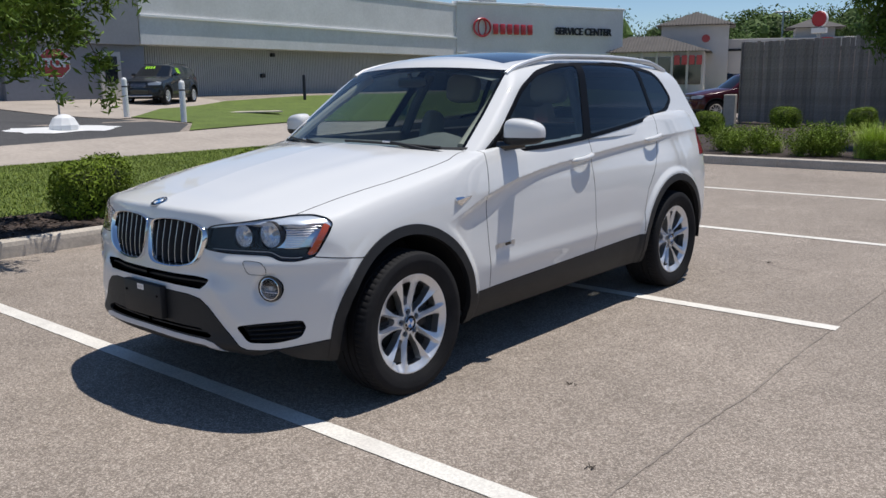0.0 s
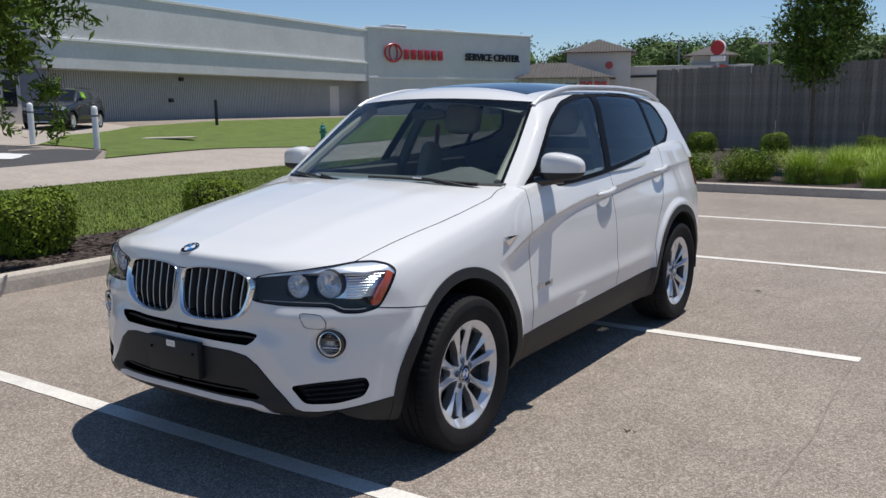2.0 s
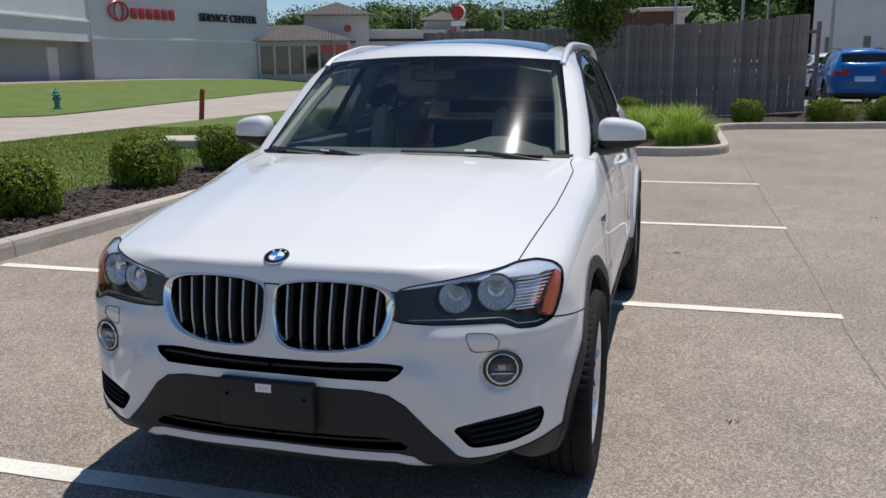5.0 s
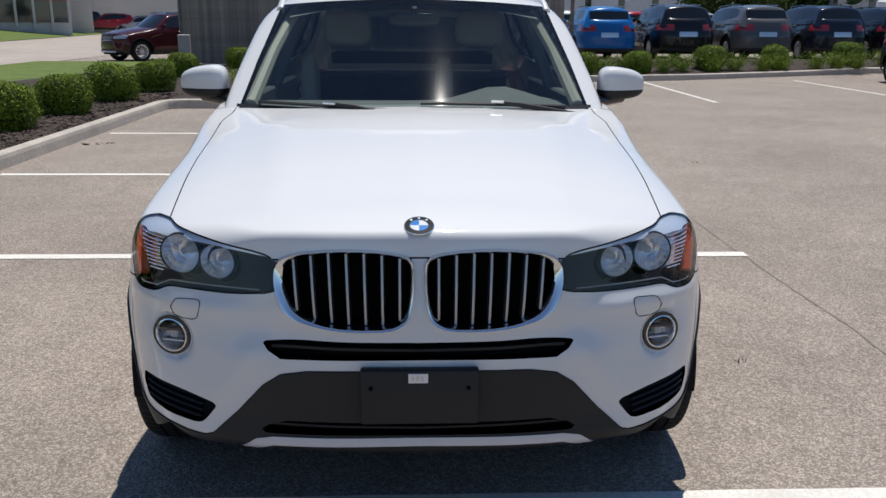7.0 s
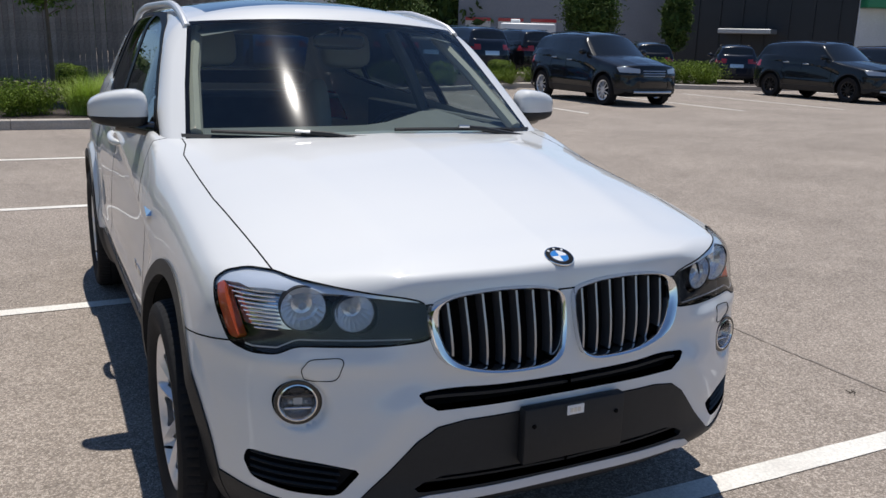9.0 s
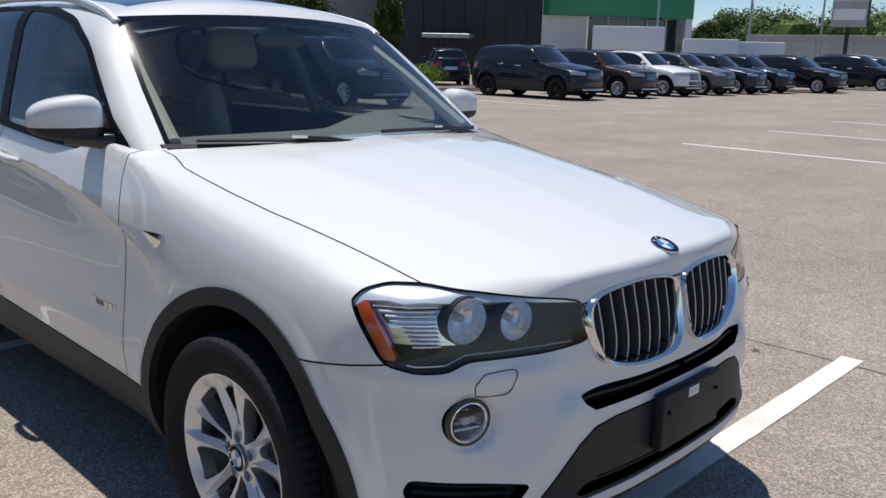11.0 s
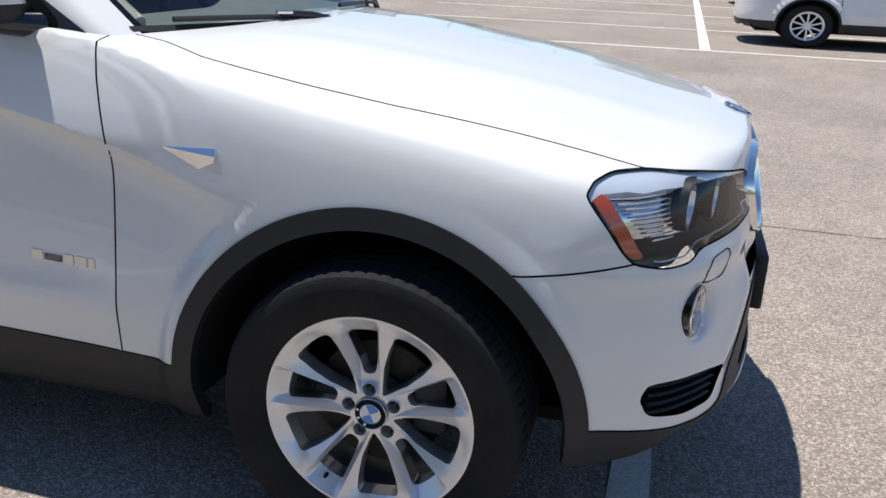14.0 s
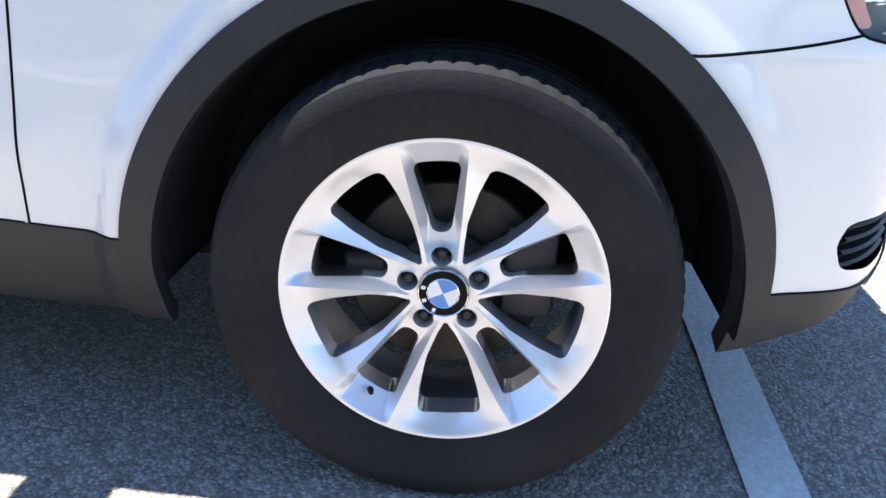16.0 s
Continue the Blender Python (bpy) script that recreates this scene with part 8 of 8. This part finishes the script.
def light_pole(x, y, h, k=0, arms=2):
    root = thing("light_pole", pose(x, y, ground_z(x, y), 0, 0, 40 * k), "slim grey parking lot light pole", "lamp post", "light poles")
    bm = bmesh.new()
    lathe(bm, [(0.30, 0), (0.30, 0.6), (0.10, 0.62), (0.075, h)], 12)
    part("pole", bm, POLE, root)
    for s in (1, -1)[:arms]:
        part("lamp_head", bbox(s * 0.08, s * 0.75, -0.16, 0.16, h - 0.16, h - 0.02, 0.02), POLE, root)


for k, (x, y, h) in enumerate(((-10.8, 55.4, 5.5), (-25.8, 82.4, 7.5), (0.6, 48.0, 5.4), (4.0, 45.0, 5.6), (6.5, 60.0, 8.0), (-4.0, 66.0, 8.5), (8.8, 48.0, 6.0), (52.0, 30.0, 9.0), (60.0, 27.0, 11.0), (75.0, 27.5, 10.5), (84.0, 20.0, 9.0), (90.0, 9.0, 8.0))):
    light_pole(x, y, h, k)


def build_right_side():
    # white warehouse behind the far cars
    m = pose(9.0, 57.0, 0, 0, 0, -15)
    root = thing("white_warehouse", m, "white warehouse with dark narrow windows", "building")
    part("wall", bbox(0, 14, 0, 8, -0.5, 7.0, 0.03), WALL_WHITE, root)
    for k in range(6):
        part("window", bbox(0.8 + 2.2 * k, 1.2 + 2.2 * k, -0.05, 0.02, 1.2, 3.2), PANE, root)
    m = pose(30.5, 60.0, 0, 0, 0, -31)
    root = thing("grey_warehouse", m, "pale grey warehouse with red loading doors", "building")
    part("wall", bbox(0, 19, 0, 8, -0.5, 8.0, 0.03), WALL_GREY, root)
    for k in range(3):
        part("loading_door", bbox(0.6 + 2.6 * k, 2.6 + 2.6 * k, -0.06, 0.02, 0.2, 3.2), WALL_WHITE, root)
        part("door_header", bbox(0.6 + 2.6 * k, 2.6 + 2.6 * k, -0.1, 0.0, 3.2, 3.45), SIGN_RED, root)
    for k in range(3):
        part("window", bbox(8.6 + 0.6 * k, 9.0 + 0.6 * k, -0.05, 0.02, 3.4, 4.6), PANE, root)
    # black hall with a white end wall and a green fascia
    a, b = (41.0, 47.0), (46.9, 36.2)
    m, L = along(a, b)
    root = thing("black_hall", m, "large black metal hall beside the lot", "building")
    part("wall", bbox(0, L, 0, 10, -0.5, 8.5, 0.03), BLACK_WALL, root)
    for k in range(8):
        part("wall_rib", bbox(0.4 + k * L / 8, 0.55 + k * L / 8, -0.08, 0.02, 0, 8.5), BLACK_WALL, root)
    part("canopy", bbox(4.0, 7.5, -1.6, 0, 2.6, 2.9, 0.03), POLE, root, "pale canopy")
    a, b = (46.9, 36.1), (56.0, 30.2)
    m, L = along(a, b)
    root = thing("green_showroom", m, "showroom with a green fascia, white wall and tall glazing", "building")
    part("end_wall", bbox(0, 3.4, 0, 9, -0.5, 9.0, 0.03), WALL_WHITE, root)
    part("fascia", bbox(0, L, -1.4, 0, 4.3, 6.6, 0.04), GREEN_BAND, root)
    for k in range(5):
        part("glazing", bbox(3.5 + 1.5 * k, 4.9 + 1.5 * k, 0.1, 0.2, 0.2, 4.3), PANE, root)
        part("mullion", bbox(4.9 + 1.5 * k, 5.0 + 1.5 * k, 0.0, 0.25, 0.2, 4.3), POLE, root)
    part("column", bbox(L - 0.5, L, -1.3, -0.8, -0.5, 4.3, 0.02), WALL_WHITE, root)
    # box trailers and a camper
    for x, y, yaw, w, hh in ((46.0, 31.2, -58, 4.6, 2.7), (49.5, 26.5, -60, 3.4, 2.0), (53.0, 24.5, -62, 3.0, 1.9)):
        t = thing("box_trailer", pose(x, y, ground_z(x, y), 0, 0, yaw), "white box trailer parked behind the cars", "trailer", "trailers")
        part("box", bbox(0, w, 0, 2.2, 0.7, 0.7 + hh, 0.05, 2), SIGN_WHITE, t)
        for k in (0.45, 0.6):
            bm = bmesh.new()
            lathe(bm, [(0.001, -0.1), (0.36, -0.1), (0.36, 0.1), (0.001, 0.1)], 20, pose(w * k, 0.05, 0.36, 90))
            part("wheel", bm, RUBBER, t)
    t = thing("camper", pose(26.0, 45.2, ground_z(26, 45), 0, 0, -31), "white camper trailer with roof vents", "camper")
    part("body", bbox(0, 3.4, 0, 2.2, 0.6, 2.7, 0.12, 3), SIGN_WHITE, t)
    part("window", bbox(1.1, 1.9, -0.02, 0.02, 1.6, 2.2), PANE, t)
    part("roof_vent", bbox(0.6, 1.2, 0.8, 1.4, 2.7, 2.95, 0.04), SIGN_WHITE, t)
    # retaining wall and barrier boards
    a, b = (98.0, 45.0), (109.0, -20.0)
    m, L = along(a, b)
    root = thing("retaining_wall", m, "long pale concrete retaining wall across the far side", "wall", kind="structure")
    part("wall_face", bbox(0, L, 0, 3, -1, 4.4, 0.03), WALL_FAR, root)
    for k in range(int(L / 4)):
        part("wall_panel", bbox(4 * k + 0.1, 4 * k + 3.9, -0.06, 0, 0.5, 3.9, 0.02), WALL_FAR, root)
    part("wall_cap", bbox(0, L, -0.12, 3.1, 4.4, 4.6, 0.02), WALL_FAR, root)
    for k in range(4):
        x, y = 72.0, 8.0 - 0.95 * k
        t = thing("road_barrier", pose(x, y, ground_z(x, y), 0, 0, 90), "red and white striped road barrier", "barrier", "barriers")
        for j in range(3):
            brd = part("board", bbox(-0.45, 0.45, -0.02, 0.02, 0.25 + 0.28 * j, 0.45 + 0.28 * j), SIGN_WHITE, t)
            for q in range(3):
                part("stripe", bbox(-0.40 + 0.3 * q, -0.25 + 0.3 * q, -0.026, -0.021, 0.25 + 0.28 * j, 0.45 + 0.28 * j), SIGN_RED, brd)
        for s in (-0.4, 0.4):
            part("leg", bbox(s - 0.03, s + 0.03, -0.03, 0.03, 0, 1.1), SIGN_WHITE, t)
    t = thing("billboard", pose(92.2, 31.4, 0, 0, 0, -70), "billboard on a dark steel post above the wall", "billboard")
    part("panel", bbox(-1.7, 1.7, -0.1, 0.1, 5.2, 7.9, 0.02), WALL_FAR, t)
    part("poster", bbox(-1.5, 1.5, -0.14, -0.1, 5.9, 7.0), SIGN_WHITE, t)
    part("post", bbox(-0.2, 0.2, 0.1, 0.4, -0.5, 7.9), SIGN_BLACK, t)
    part("side_panel", bbox(1.7, 1.9, -0.1, 1.6, 5.3, 8.0), SIGN_BLACK, t)
    # dark office far behind the lawn
    m = pose(-37.0, 84.0, 0, 0, 0, 20)
    root = thing("office_building", m, "long low office building with dark glazing", "building")
    part("wall", bbox(-6, 18, 0, 8, 0, 5.5, 0.03), WALL_GREY, root)
    for k in range(12):
        part("window", bbox(-5.6 + 2 * k, -4.0 + 2 * k, -0.05, 0.02, 1.2, 4.6), PANE, root)


build_right_side()


# ---- roadside things ----
def bollard(x, y):
    root = thing("bollard", pose(x, y, ground_z(x, y) + 0.02), "white-painted steel bollard with a black band", "bollard", "bollards")
    bm = bmesh.new()
    lathe(bm, [(0.085, 0), (0.085, 1.10), (0.075, 1.16), (0.04, 1.19), (0.001, 1.20)], 20)
    part("post", bm_mesh("post", bm, 50), SIGN_WHITE, root)
    bm = bmesh.new()
    lathe(bm, [(0.088, 0.90), (0.088, 0.94)], 20)
    part("band", bm, SIGN_BLACK, root)


bollard(-21.1, 11.05)
bollard(-18.3, 11.25)


def stop_sign():
    x, y = -23.4, 10.05
    root = thing("stop_sign", pose(x, y, ground_z(x, y), 0, 0, 55), "red octagonal stop sign on a steel post", "sign")
    bm = bmesh.new()
    lathe(bm, [(0.03, 0), (0.03, 2.0)], 8)
    part("post", bm, POLE, root)
    bm = bmesh.new()
    lathe(bm, [(0.001, 0), (0.50, 0), (0.50, 0.02), (0.001, 0.02)], 8, pose(0, -0.05, 1.65, 90) @ pose(0, 0, 0, 0, 0, 22.5))
    p = part("plate", bm, SIGN_RED, root)
    bm = bmesh.new()
    lathe(bm, [(0.50, 0.021), (0.47, 0.024)], 8, pose(0, -0.05, 1.65, 90) @ pose(0, 0, 0, 0, 0, 22.5))
    part("edge", bm, SIGN_WHITE, p)
    part("letters", text_mesh("STOP", 0.36, 0.004), SIGN_WHITE, p, "white letters", pose(0, -0.075, 1.54, 90))


stop_sign()


def white_dome():
    x, y = -18.1, 7.6
    root = thing("concrete_dome", pose(x, y, ground_z(x, y)), "white-painted round concrete base on the drive", "concrete base")
    bm = bmesh.new()
    lathe(bm, [(0.36, 0), (0.36, 0.12), (0.34, 0.15), (0.26, 0.30), (0.13, 0.38), (0.001, 0.40)], 10)
    part("dome", bm_mesh("dome", bm, 30), SIGN_WHITE, root)
    bm = bmesh.new()
    pts = [(2.3 * math.cos(a) * random.Random(k).uniform(0.8, 1.1) * (0.55 + 0.5 * abs(math.sin(a))), 2.3 * math.sin(a) * random.Random(k + 9).uniform(0.75, 1.0)) for k, a in enumerate(np.linspace(0, 6.283, 25)[:-1])]
    vs = [bm.verts.new((px * 0.42, py * 0.7, ground_z(x + px * 0.42, y + py * 0.7) - ground_z(x, y) + 0.02)) for px, py in pts]
    bm.faces.new(vs)
    part("paint_patch", bm, SIGN_WHITE, root)


white_dome()


def hydrant(x, y):
    root = thing("hydrant", pose(x, y, ground_z(x, y) + 0.03), "teal painted fire hydrant on the lawn", "hydrant")
    bm = bmesh.new()
    lathe(bm, [(0.16, 0), (0.16, 0.05), (0.10, 0.06), (0.10, 0.48), (0.15, 0.49), (0.15, 0.53), (0.11, 0.55), (0.09, 0.65), (0.03, 0.69), (0.03, 0.74), (0.001, 0.74)], 18)
    part("barrel", bm_mesh("barrel", bm, 40), TEAL, root)
    for a in (0, 90, 180):
        bm = bmesh.new()
        lathe(bm, [(0.05, 0.08), (0.055, 0.17), (0.001, 0.18)], 12, pose(0, 0, 0.38, 90, 0, a))
        part("outlet", bm, TEAL, root)


hydrant(-20.9, 23.5)
for x, y, h, mat_, lab in ((-29.2, 25.2, 1.2, SIGN_BLACK, "short dark steel post on the lawn"), (-12.55, 19.5, 0.95, RUST, "leaning rusty red marker post by the road")):
    bm = bmesh.new()
    lathe(bm, [(0.075, 0), (0.075, h), (0.05, h + 0.04), (0.001, h + 0.05)], 14)
    tagged(part("marker_post", bm, mat_, m=pose(x, y, ground_z(x, y), 0, 6 if h < 1 else 0, 0)), lab, "post")
tagged(part("concrete_pad", bbox(-0.75, 0.75, -0.6, 0.6, 0, 0.16, 0.02), KERB, m=pose(-8.2, 11.2, 0.10, 0, 0, 20)), "square pale concrete pad in the lawn", "concrete pad")
tagged(part("concrete_post", bbox(-0.16, 0.16, -0.16, 0.16, 0, 0.95, 0.015), KERB, m=pose(-6.35, 21.9, 0.11, 0, 0, 10)), "short pale concrete post beside the fence", "post")
tagged(part("lawn_cover", bbox(-1.3, 1.3, -0.5, 0.5, 0, 0.05, 0.01), KERB, m=pose(-24.5, 18.2, ground_z(-24.5, 18.2) + 0.03, 0, 0, 60)), "flat pale concrete cover in the lawn", "concrete cover")
# bits of debris on the asphalt
dr = random.Random(12)
DEBRIS = shade("dry_debris", (0.05, 0.04, 0.03), 0.9)
for k, (x, y) in enumerate(((-3.75, 7.5), (1.45, 0.55), (2.0, -0.2), (3.1, 6.1), (6.2, 6.8), (-3.9, 7.45), (1.2, 4.0))):
    bm = bmesh.new()
    for _ in range(6):
        p = Vector((dr.gauss(0, 0.05 if k in (0, 5) else 0.012), dr.gauss(0, 0.04 if k in (0, 5) else 0.012), 0.004))
        tube(bm, [p, p + Vector((dr.gauss(0, 0.03 if k in (0, 5) else 0.012), dr.gauss(0, 0.03 if k in (0, 5) else 0.012), 0.008))], [0.006, 0.003] if k in (0, 5) else [0.0025, 0.0015], 5)
    tagged(part("debris", bm, DEBRIS, m=pose(x, y, 0.0)), "small dry twig and leaf debris on asphalt", "debris", "debris")
